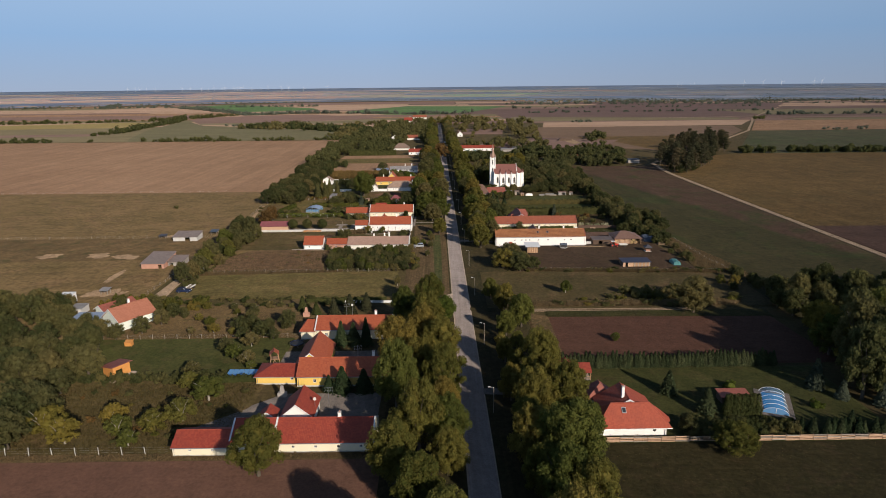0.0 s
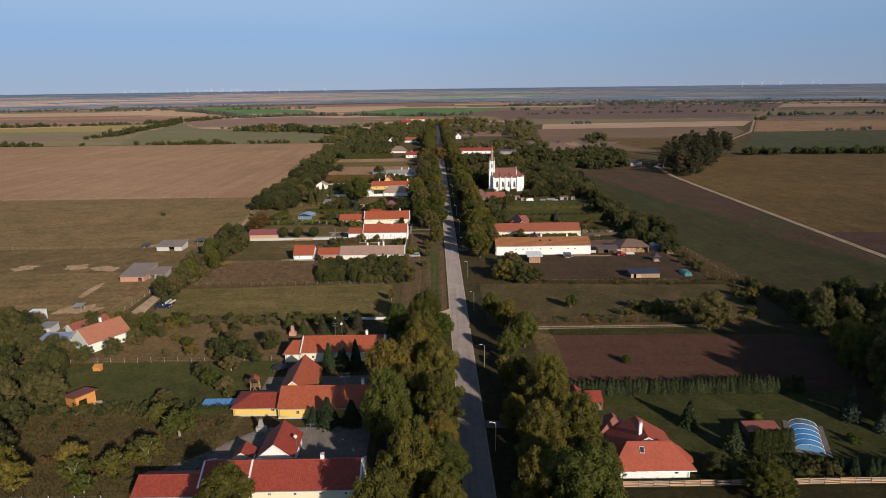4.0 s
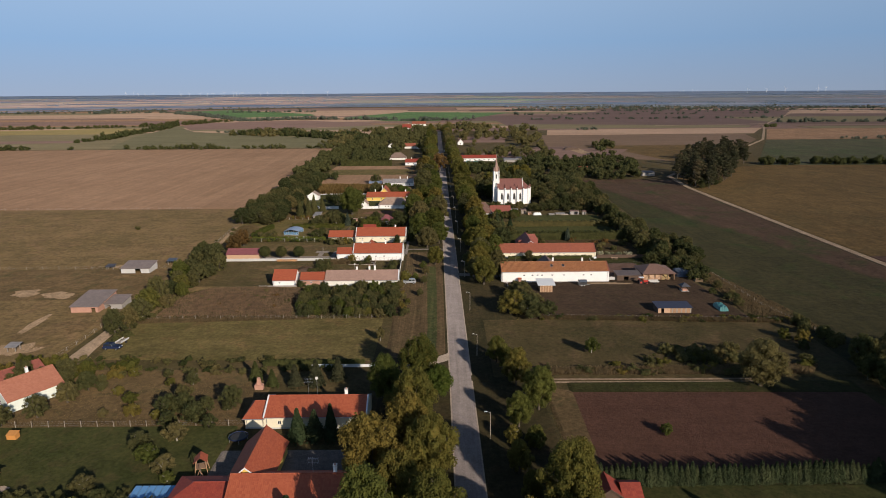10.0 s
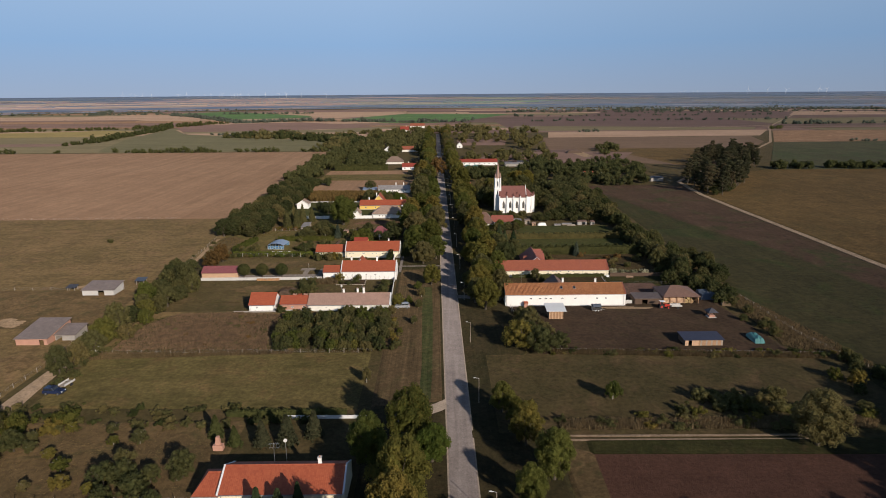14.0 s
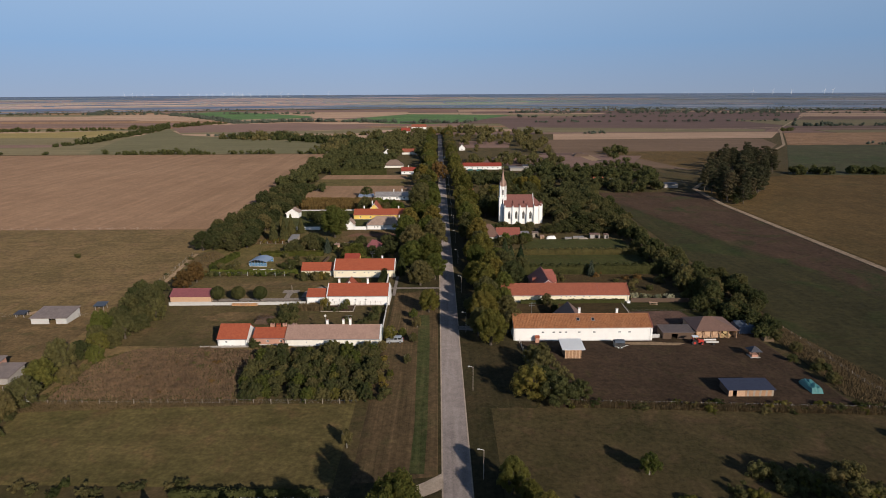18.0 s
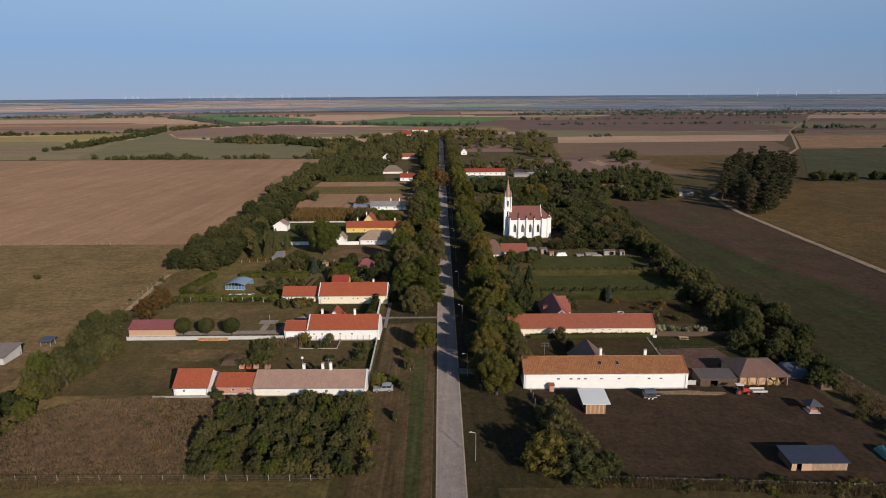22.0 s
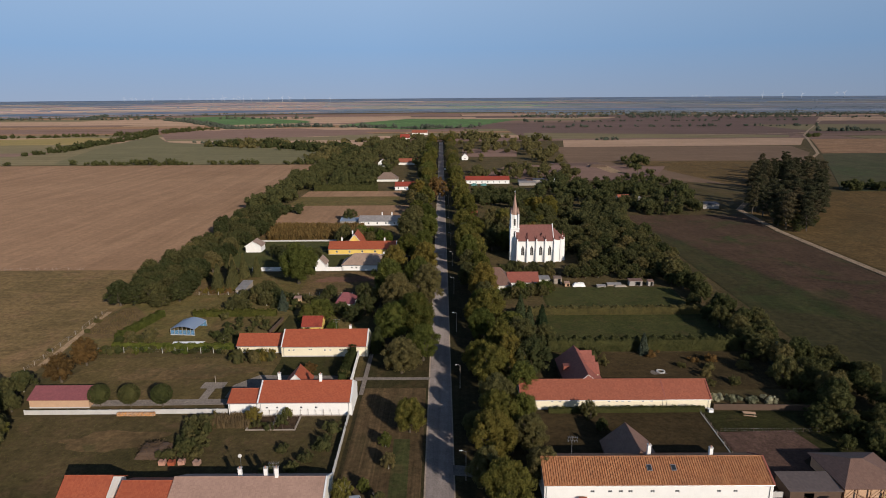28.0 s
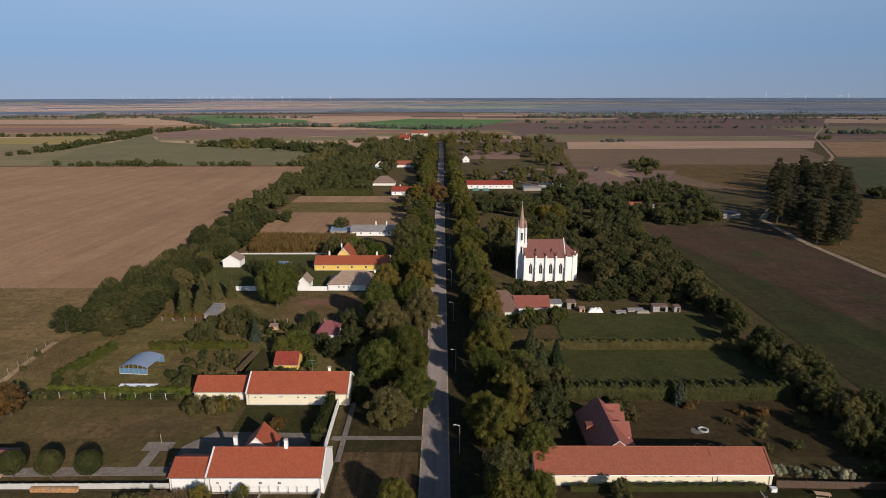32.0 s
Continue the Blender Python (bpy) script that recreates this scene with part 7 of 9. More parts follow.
def scrub(name, area, n, hgt, size, material, label, category, seed=1, stand=True):
    """Countless upright stalks or tufts inside an outline."""
    rng = np.random.default_rng(seed)
    xs, ys = [p[0] for p in area], [p[1] for p in area]
    p = np.stack([rng.uniform(min(xs), max(xs), n * 2), rng.uniform(min(ys), max(ys), n * 2)], 1)
    ins = np.zeros(len(p), bool)
    for (ax, ay), (bx, by) in zip(area, area[1:] + area[:1]):
        if ay != by:
            ins ^= ((ay > p[:, 1]) != (by > p[:, 1])) & (p[:, 0] < (bx - ax) * (p[:, 1] - ay) / (by - ay) + ax)
    p = p[ins][:n]
    m = len(p)
    a = rng.uniform(0, math.tau, m)
    w = size * rng.uniform(0.6, 1.4, m)
    h = hgt * rng.uniform(0.6, 1.25, m)
    dx, dy = np.cos(a) * w, np.sin(a) * w
    lx, ly = rng.normal(0, 0.25, m) * h, rng.normal(0, 0.25, m) * h
    z = np.zeros(m)
    v = np.stack([np.stack([p[:, 0] - dx, p[:, 1] - dy, z], 1), np.stack([p[:, 0] + dx, p[:, 1] + dy, z], 1),
                  np.stack([p[:, 0] + dx * 0.6 + lx, p[:, 1] + dy * 0.6 + ly, h], 1), np.stack([p[:, 0] - dx * 0.6 + lx, p[:, 1] - dy * 0.6 + ly, h], 1)], 1).reshape(-1, 3)
    ob = new(name, raw_mesh(name, v, np.arange(4 * m).reshape(m, 4).tolist(), material))
    return tagged(ob, label, category, kind="stuff")


scrub("tall_weeds", [(-86, 211.5), (-47, 211.5), (-49, 222), (-46, 236), (-62, 239), (-80, 238), (-87, 226)], 34000, 0.55, 0.12, "reed_brown", "reddish brown dead weeds covering an abandoned plot", "weeds", 1)
scrub("grass_tufts", [(-86, 211.5), (-47, 211.5), (-49, 222), (-46, 236), (-62, 239), (-80, 238), (-87, 226)], 9000, 0.45, 0.12, "turf", "green grass among dead weeds", "grass", 43)
scrub("tall_weeds", [(-78, 216), (-66, 213), (-56, 218), (-60, 228), (-72, 232), (-80, 226)], 5000, 0.7, 0.12, "reed_brown", "taller brown weeds in the abandoned plot", "weeds", 31)
scrub("grass_tufts", [(-88, 211), (-72, 211), (-80, 238), (-88, 232)], 5000, 0.3, 0.12, "turf", "green grass tufts at the edge of the weeds", "grass", 32)
belt(BUSH, 14, [(-84, 214), (-48, 213), (-50, 236), (-80, 236)], 0.5, 1.0, 233, ("leaf_rust", "leaf_wood"), gap=2.0, label="low scrubby bush among dead weeds")
scrub("vegetable_stalks", [(-100, 317), (-102.4, 333), (-96, 337), (-90, 330), (-90, 316)], 700, 0.5, 0.1, "turf_dry", "dry vegetable stalks in tan soil", "stalks", 41)
scrub("grass_tufts", [(-95, 100.5), (-46, 100.5), (-45, 126), (-95, 126)], 14000, 0.4, 0.09, "turf_dry", "rough dry orchard grass", "grass", 42)
scrub("maize", [(-80, 431), (-40, 432), (-40, 460), (-90, 462)], 9000, 2.2, 0.22, "corn", "standing brown maize", "maize", 2)
scrub("tall_weeds", [(84, 212), (99, 192), (98, 214), (91, 252), (86, 254)], 8000, 0.5, 0.07, "reed", "dry brown weeds on the field bank", "weeds", 3)
scrub("tall_weeds", [(24, 207.2), (90, 203), (90, 206), (24, 209.8)], 18000, 0.75, 0.07, "reed", "tall dry weeds along the yard fence", "weeds", 4)
scrub("tall_weeds", [(20, 172), (80, 171.5), (84, 176), (20, 175.5)], 16000, 0.7, 0.07, "reed", "tall dry weeds beside the track", "weeds", 5)
scrub("tall_weeds", [(-92, 206), (-40, 208.8), (-40, 211), (-92, 211)], 6000, 0.5, 0.07, "reed", "dry weeds along a wire fence", "weeds", 6)
scrub("tall_weeds", [(-120, 97.2), (-16, 97.2), (-16, 99.2), (-120, 99.2)], 7000, 0.35, 0.07, "reed", "dry grass tufts along the field's edge", "weeds", 7)


scrub("tall_weeds", [(-46.3, 266.2), (-37.6, 266.1), (-38.6, 270.8), (-47.4, 269.4)], 2600, 1.3, 0.08, "reed", "tall dry stalks before the white house", "weeds", 33)


# ---- distance: rows of trees between the fields ----
def tree_line(points, spacing, r0, r1, material, label, seed, jitter=2.0, leaf=40, gaps=0.5):
    """A ragged row of trees and scrub: thick clumps, single trees and gaps between."""
    rng, vs, fs, n = np.random.default_rng(seed), [], [], 0
    for (ax, ay), (bx, by) in zip(points, points[1:]):
        L = math.hypot(bx - ax, by - ay)
        m = max(1, int(L / spacing))
        for k in range(m):
            u = (k + rng.uniform(0, 1)) / m
            w = math.sin(u * L / (spacing * 2.3) + seed * 1.7) + math.sin(u * L / (spacing * 5.9) + seed * 0.9) + rng.normal(0, 0.5)
            if w < -2 + 2.6 * gaps:
                continue
            size = rng.uniform(r0, r1) * (0.75 + 0.16 * w)
            cx, cy = ax + (bx - ax) * u + rng.normal(0, jitter), ay + (by - ay) * u + rng.normal(0, jitter)
            zb = rise(math.hypot(cx, cy - 90))
            for q in range(3 if leaf > 20 else 2):
                r = size * rng.uniform(0.45, 0.85)
                c = np.array([cx + rng.normal(0, 0.75) * size, cy + rng.normal(0, 0.4) * size, zb + r * 0.5 + size * rng.uniform(0, 0.75) * (q > 0)])
                d = rng.normal(0, 1, (leaf // 2, 3))
                d /= np.linalg.norm(d, axis=1, keepdims=True)
                v, f = leaves(c + d * r * rng.uniform(0.75, 1.15, (leaf // 2, 1)), d, r * 0.34, rng)
                vs += [v, c + _icov * r * 0.78]
                fs += (f + n).tolist() + (_icof + n + len(v)).tolist()
                n += len(v) + len(_icov)
    ob = new("tree_row", raw_mesh("tree_row", np.concatenate(vs), fs, material))
    return tagged(ob, label, "tree row", kind="stuff")


_far = "distant row of dark trees between fields"
tree_line([(-486, 862), (-477, 882), (-469, 955), (-487, 1026), (-488, 1094), (-502, 1199), (-527, 1293)], 3.2, 3.2, 6.2, "leaf_dark", "ragged hedge of bushes between far fields", 5, 4, gaps=0.2)
tree_line([(-300, 1008), (-246, 994), (-185, 946), (-114, 892), (-100, 850)], 1.5, 4.6, 7.2, "leaf_dark", "dark strip of wood between far fields", 6, 10, gaps=0.0)
tree_line([(-406, 1076), (-306, 1026)], 8, 2.4, 4.6, "leaf_far", "scattered shrubs on a field's edge", 61, 3)
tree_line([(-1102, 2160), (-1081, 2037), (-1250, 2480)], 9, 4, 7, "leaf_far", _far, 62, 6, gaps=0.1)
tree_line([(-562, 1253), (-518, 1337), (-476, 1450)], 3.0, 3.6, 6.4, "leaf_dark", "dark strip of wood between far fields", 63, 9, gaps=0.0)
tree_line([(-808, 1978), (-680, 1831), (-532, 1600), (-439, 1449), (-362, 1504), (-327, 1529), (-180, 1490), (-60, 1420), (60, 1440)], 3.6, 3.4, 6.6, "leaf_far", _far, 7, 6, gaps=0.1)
tree_line([(-1100, 1120), (-900, 1150), (-717, 1188), (-656, 1202), (-562, 1253)], 5, 3.2, 6.2, "leaf_dark", _far, 10, 4, gaps=0.15)
tree_line([(-1300, 762), (-560, 762), (-430, 761)], 5, 2.4, 5.4, "leaf_dark", "row of shrubs along a field's edge", 1)
tree_line([(-360, 762), (-300, 762), (-230, 762), (-130, 762)], 3.5, 2.2, 5.0, "leaf_dark", "row of shrubs along a field's edge", 2)
tree_line([(-130, 765), (-128, 900), (-150, 980), (-320, 1000)], 3.5, 4, 7, "leaf_dark", "dark wood behind the village gardens", 3, 8)
tree_line([(-130, 800), (-140, 960), (-280, 985)], 5, 4, 8, "leaf_wood", "dark wood behind the village gardens", 4, 12)
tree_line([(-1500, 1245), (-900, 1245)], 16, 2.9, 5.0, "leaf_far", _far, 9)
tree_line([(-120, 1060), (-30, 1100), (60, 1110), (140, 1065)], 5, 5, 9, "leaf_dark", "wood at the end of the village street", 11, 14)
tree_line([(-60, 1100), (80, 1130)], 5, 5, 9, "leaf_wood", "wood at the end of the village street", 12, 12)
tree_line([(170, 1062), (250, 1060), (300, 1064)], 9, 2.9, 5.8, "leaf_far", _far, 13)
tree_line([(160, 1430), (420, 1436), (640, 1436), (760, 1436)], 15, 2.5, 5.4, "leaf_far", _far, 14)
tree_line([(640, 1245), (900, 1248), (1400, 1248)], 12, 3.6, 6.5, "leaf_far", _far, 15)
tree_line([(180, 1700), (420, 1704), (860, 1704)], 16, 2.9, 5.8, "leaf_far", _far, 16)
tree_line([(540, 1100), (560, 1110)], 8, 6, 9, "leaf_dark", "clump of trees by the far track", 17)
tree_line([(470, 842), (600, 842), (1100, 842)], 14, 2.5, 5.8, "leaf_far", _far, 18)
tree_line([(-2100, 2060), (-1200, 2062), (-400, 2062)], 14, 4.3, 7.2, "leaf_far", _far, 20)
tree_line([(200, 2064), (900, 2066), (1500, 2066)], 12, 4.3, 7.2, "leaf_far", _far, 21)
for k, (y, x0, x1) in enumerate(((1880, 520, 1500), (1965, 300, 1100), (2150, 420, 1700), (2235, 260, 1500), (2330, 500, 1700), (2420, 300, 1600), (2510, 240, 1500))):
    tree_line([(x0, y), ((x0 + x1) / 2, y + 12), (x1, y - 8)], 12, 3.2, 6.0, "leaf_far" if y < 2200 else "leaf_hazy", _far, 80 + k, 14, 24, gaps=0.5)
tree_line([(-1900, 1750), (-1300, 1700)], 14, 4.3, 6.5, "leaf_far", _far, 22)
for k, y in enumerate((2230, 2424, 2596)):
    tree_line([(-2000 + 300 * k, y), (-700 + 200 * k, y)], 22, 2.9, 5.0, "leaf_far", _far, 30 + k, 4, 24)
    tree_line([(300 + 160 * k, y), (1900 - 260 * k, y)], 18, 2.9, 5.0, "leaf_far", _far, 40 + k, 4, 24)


# rows of trees on the far plain, each behind the other
_rf = random.Random(91)
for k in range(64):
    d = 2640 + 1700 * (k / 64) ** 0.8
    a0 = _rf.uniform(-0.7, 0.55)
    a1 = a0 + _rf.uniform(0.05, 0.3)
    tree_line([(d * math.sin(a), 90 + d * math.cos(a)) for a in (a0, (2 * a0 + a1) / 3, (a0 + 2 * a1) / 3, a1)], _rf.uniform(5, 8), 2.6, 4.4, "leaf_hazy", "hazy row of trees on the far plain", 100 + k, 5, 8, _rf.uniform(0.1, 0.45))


# short turf standing up from the plots that the camera passes
scrub("grass_tufts", [(-97, 100), (-45, 100), (-45, 127), (-97, 127)], 14000, 0.16, 0.1, "turf", "rough orchard grass tufts", "grass", 21)
scrub("grass_tufts", [(-92, 152), (-44, 152), (-44, 176), (-92, 176)], 12000, 0.2, 0.12, "turf_dry", "dry orchard grass tufts", "grass", 22)
scrub("grass_tufts", [(-86, 249), (-20, 249), (-20, 271), (-86, 271)], 14000, 0.18, 0.11, "turf", "garden grass tufts", "grass", 23)
scrub("grass_tufts", [(-86, 280), (-42, 280), (-42, 301), (-86, 301)], 9000, 0.14, 0.1, "turf", "garden grass tufts", "grass", 24)
scrub("grass_tufts", [(21, 40), (120, 40), (120, 100), (21, 100)], 20000, 0.18, 0.11, "turf_dry", "dry meadow grass tufts", "grass", 25)
scrub("grass_tufts", [(14, 178), (86, 178), (86, 203), (14, 203)], 16000, 0.16, 0.11, "turf_dry", "dry meadow grass tufts", "grass", 26)
scrub("grass_tufts", [(-16, 172), (-3, 172), (-4, 285), (-16, 285)], 14000, 0.14, 0.1, "turf", "verge grass tufts", "grass", 27)
scrub("grass_tufts", [(5, 135), (20, 135), (18, 235), (5, 235)], 12000, 0.16, 0.1, "turf", "verge grass tufts", "grass", 28)
scrub("grass_tufts", [(-88, 340), (-24, 340), (-24, 378), (-88, 378)], 14000, 0.25, 0.14, "turf_dry", "dry garden grass tufts", "grass", 29)

scrub("grass_tufts", [(22, 102), (78, 102), (78, 131), (22, 131)], 26000, 0.16, 0.06, "turf", "lawn grass blades in tufts", "grass", 41)
scrub("grass_tufts", [(54.5, 256.5), (80, 256.5), (80, 271.5), (54.5, 271.5)], 9000, 0.2, 0.08, "turf", "rough pen grass tufts", "grass", 42)
scrub("grass_tufts", [(37, 283), (78, 283), (78, 302), (37, 302)], 12000, 0.2, 0.08, "turf_dry", "dry garden grass tufts", "grass", 43)
scrub("grass_tufts", [(28, 306), (78, 306), (78, 330), (28, 330)], 15000, 0.16, 0.07, "turf", "lawn grass tufts", "grass", 44)
scrub("grass_tufts", [(19, 253), (52.5, 253), (52.5, 271.5), (19, 271.5)], 9000, 0.16, 0.07, "turf", "lawn grass tufts", "grass", 45)

# ---- church ----
def church(x0, x1, y0, y1):
    h = thing("church", (x0 + x1) / 2, (y0 + y1) / 2, "white neo-gothic church with maroon roof and slender spire", "church")
    a, b, c, d = -(x1 - x0) / 2, (x1 - x0) / 2, -(y1 - y0) / 2, (y1 - y0) / 2
    eave, ridge = 8.8, 14.0
    nb = b - 4.6
    bays = [a + 2.6 + k * 3.5 for k in range(4)]
    holes = [(x - 0.6, x + 0.6, 2.6, 6.6) for x in bays]
    part("nave_wall", wall_cells(Shape(), a, nb, c, c + 0.6, -0.2, eave, holes), "white_wall", h)
    part("nave_wall", Shape().box(a, nb, d - 0.6, d, -0.2, eave), "white_wall", h)
    for x in bays:
        arch = Shape()
        for s in (-1, 1):
            arch.prism([(x + s * 0.62, 5.3), (x + s * 0.62, 6.62), (x, 6.62)], "y", c + 0.02, c + 0.5)
        part("arch", arch, "white_wall", h)
        fr = Shape()
        fr.box(x - 0.6, x - 0.53, c + 0.15, c + 0.25, 2.6, 6.3).box(x + 0.53, x + 0.6, c + 0.15, c + 0.25, 2.6, 6.3).box(x - 0.04, x + 0.04, c + 0.15, c + 0.25, 2.6, 6.4)
        w = part("window", fr, "stone_wall", h, "tall pointed church window")
        part("pane", Shape().box(x - 0.6, x + 0.6, c + 0.26, c + 0.3, 2.6, 6.6), "dark", w)
    for x in [a + 0.4] + [p + 1.75 for p in bays]:
        for y, s in ((c, -1), (d, 1)):
            bt = Shape().box(x - 0.3, x + 0.3, min(y, y + s * 1.1), max(y, y + s * 1.1), -0.2, 5.0).box(x - 0.25, x + 0.25, min(y, y + s * 0.7), max(y, y + s * 0.7), 5.0, 9.2)
            o = part("buttress", bt, "white_wall", h)
            part("pinnacle", Shape().rod((x, y + s * 0.35, 9.2), (x, y + s * 0.35, 11.0), 0.36, 0.03, 4), "roof_church", o)
    ap = [(nb, c), (b - 1.6, c + 0.6), (b, c + 2.8), (b, d - 2.8), (b - 1.6, d - 0.6), (nb, d)]
    for (px, py), (qx, qy) in zip(ap, ap[1:]):
        v = Vector((qx - px, qy - py))
        n = Vector((-v.y, v.x)).normalized() * 0.5
        part("apse_wall", Shape().prism([(px, py), (qx, qy), (qx + n.x, qy + n.y), (px + n.x, py + n.y)], "z", -0.2, eave), "white_wall", h)
        part("roof_slope", Shape().slab([(px + 0.1, py * 1.05, eave), (qx + 0.2, qy * 1.05, eave), (nb + 0.2, 0, ridge - 0.8)], 0.15), "roof_church", h)
        o = part("buttress", Shape().rod((qx, qy, -0.2), (qx, qy, 9.2), 0.5, 0.36, 6), "white_wall", h)
        part("pinnacle", Shape().rod((qx, qy, 9.2), (qx, qy, 11.0), 0.38, 0.03, 4), "roof_church", o)
    for s in (-1, 1):
        e = [(a, s * (d + 0.5), eave - 0.3), (nb, s * (d + 0.5), eave - 0.3), (nb, 0, ridge), (a, 0, ridge)]
        part("roof_slope", Shape().slab(e if s < 0 else e[::-1], 0.18), "roof_church", h)
    for x in (bays[0] + 1.9, bays[2] + 0.4):
        part("dormer", Shape().prism([(x - 0.45, 10.0), (x + 0.45, 10.0), (x, 11.3)], "y", -3.9, -2.4), "roof_church", h)
    for x in (a - 0.25, nb):
        part("gable_wall", Shape().prism([(c, eave - 0.4 if x > 0 else -0.2), (d, eave - 0.4 if x > 0 else -0.2), (d, eave), (0, ridge + 0.5), (c, eave)], "x", x - 0.02, x + 0.28), "plaster_trim", h, "pale stepped gable coping")
    tx, ty, tw = a - 0.4, -0.6, 1.75
    t = Shape().box(tx - tw, tx + tw, ty - tw, ty + tw, -0.2, 12.6).box(tx - tw - 0.12, tx + tw + 0.12, ty - tw - 0.12, ty + tw + 0.12, 12.6, 12.9)
    tower = part("tower", t, "white_wall", h, "slender white church tower")
    part("belfry", Shape().rod((tx, ty, 12.9), (tx, ty, 18.2), 1.45, 1.25, 8), "white_wall", tower)
    for k in range(4):
        an = math.pi / 4 + k * math.pi / 2
        px, py = tx + 1.9 * math.cos(an), ty + 1.9 * math.sin(an)
        part("turret", Shape().rod((px, py, 12.9), (px, py, 18.6), 0.42, 0.34, 6), "white_wall", tower)
        part("pinnacle", Shape().rod((px, py, 18.6), (px, py, 21.2), 0.42, 0.03, 6), "roof_faded", tower, "pinkish brick pinnacle")
    part("spire", Shape().rod((tx, ty, 18.2), (tx, ty, 26.6), 1.3, 0.08, 8), "roof_faded", tower, "pinkish brick octagonal spire")
    part("cross", Shape().box(tx - 0.05, tx + 0.05, ty - 0.05, ty + 0.05, 26.5, 27.8).box(tx - 0.35, tx + 0.35, ty - 0.05, ty + 0.05, 27.2, 27.3), "metal", tower)
    for s in (-1, 1):
        part("louvre", Shape().box(tx - 0.45, tx + 0.45, ty + s * 1.75 - 0.03, ty + s * 1.75 + 0.03, 9.6, 11.8), "dark", tower, "dark belfry opening")
    part("louvre", Shape().box(tx - 0.3, tx + 0.3, ty - 1.4, ty - 1.3, 14.0, 16.6), "dark", tower, "dark belfry opening")


church(28.4, 47.4, 391.2, 400.4)


# ---- street lamps, fences ----
def street_lamp(x, y):
    o = thing("street_lamp", x, y, "grey pole street lamp at the road's edge", "street lamp", "street lamps")
    part("pole", Shape().rod((0, 0, -0.1), (0, 0, 5.7), 0.07, 0.045, 8), "wood_grey", o)
    part("arm", Shape().rod((0, 0, 5.65), (-0.7, 0, 5.85), 0.03, 0.03, 6), "metal", o)
    part("lamp_head", Shape().prism([(-1.15, 5.8), (-0.65, 5.8), (-0.7, 5.92), (-1.1, 5.9)], "y", -0.1, 0.1), "concrete", o, "pale lamp head")
    return o


_lamp = street_lamp(4.6, 112)
for y in (145.6, 183, 215, 249, 283, 317, 351, 385, 419, 453, 487, 521):
    copy_thing(_lamp, pose(road_x(y) + 4.45, y, 0))


def post_fence(points, gap, h, label, post="concrete", wires=3, name="fence", r=0.07):
    o = thing(name, points[0][0], points[0][1], label, "fence")
    ox, oy = points[0]
    pm = None
    for (ax, ay), (bx, by) in zip(points, points[1:]):
        L = math.hypot(bx - ax, by - ay)
        n = max(1, round(L / gap))
        if pm is None:
            pm = mesh_of("post", Shape().rod((0, 0, -0.2), (0, 0, h), r, r * 0.9, 6), M[post])
        for k in range(n):
            p = new("post", pm)
            p.parent = o
            p.matrix_basis = pose(ax - ox + (bx - ax) * k / n, ay - oy + (by - ay) * k / n, 0, 0, random.Random(k + int(ax)).uniform(-4, 4), k * 40)
        for j in range(wires):
            z = h * (0.35 + 0.55 * j / max(1, wires - 1))
            part("wire", Shape().rod((ax - ox, ay - oy, z), (bx - ox, by - oy, z), 0.007, n=4), "metal", o)
    return o


post_fence([(-120, 99.3), (-54, 99.2)], 4.2, 1.7, "wire fence on pale concrete posts at the field's edge")
post_fence([(-96, 151.3), (-42, 151.3)], 3.2, 1.4, "wire fence on weathered posts across the gardens", "wood_grey")
post_fence([(-92, 209.8), (-20, 209.6)], 3.6, 1.2, "low wire fence on weathered posts", "wood_grey")
post_fence([(-98, 184), (-97.5, 200), (-99, 224)], 4.0, 1.2, "wire fence on posts beside the sandy track", "wood_grey")
post_fence([(-420, 262.3), (-102, 262.3)], 6, 1.3, "pasture fence on weathered posts", "wood_grey")
post_fence([(-360, 382), (-136, 382)], 6, 1.2, "pasture fence along the ploughed field", "wood_grey")
post_fence([(-99, 270), (-99.6, 300), (-102.6, 336)], 4, 1.4, "wire fence beside the pasture track", "wood_grey")
post_fence([(-88, 303.8), (-55, 303.4)], 3.4, 1.6, "row of pale posts along a vine hedge")
post_fence([(-86.8, 350.8), (-67.5, 350.7), (-47.3, 349.2), (-26, 349.4)], 3.4, 1.4, "garden fence on pale posts")
post_fence([(24, 209.2), (91, 205.5)], 3.0, 1.0, "wire fence below the farmyard", "wood_grey")
post_fence([(91, 250), (92, 218), (97, 194)], 4, 1.0, "wire fence along the field bank", "wood_grey")
post_fence([(52.4, 256), (52.9, 272.6)], 3.2, 1.2, "grey mesh fence behind the barn", "wood_grey", 5)
post_fence([(54, 264.5), (76, 264)], 3, 0.9, "low pen fence behind farm buildings", "wood_dark", 2)
post_fence([(18, 241), (18.4, 228), (23, 211)], 2.6, 1.3, "yard fence on pale posts")


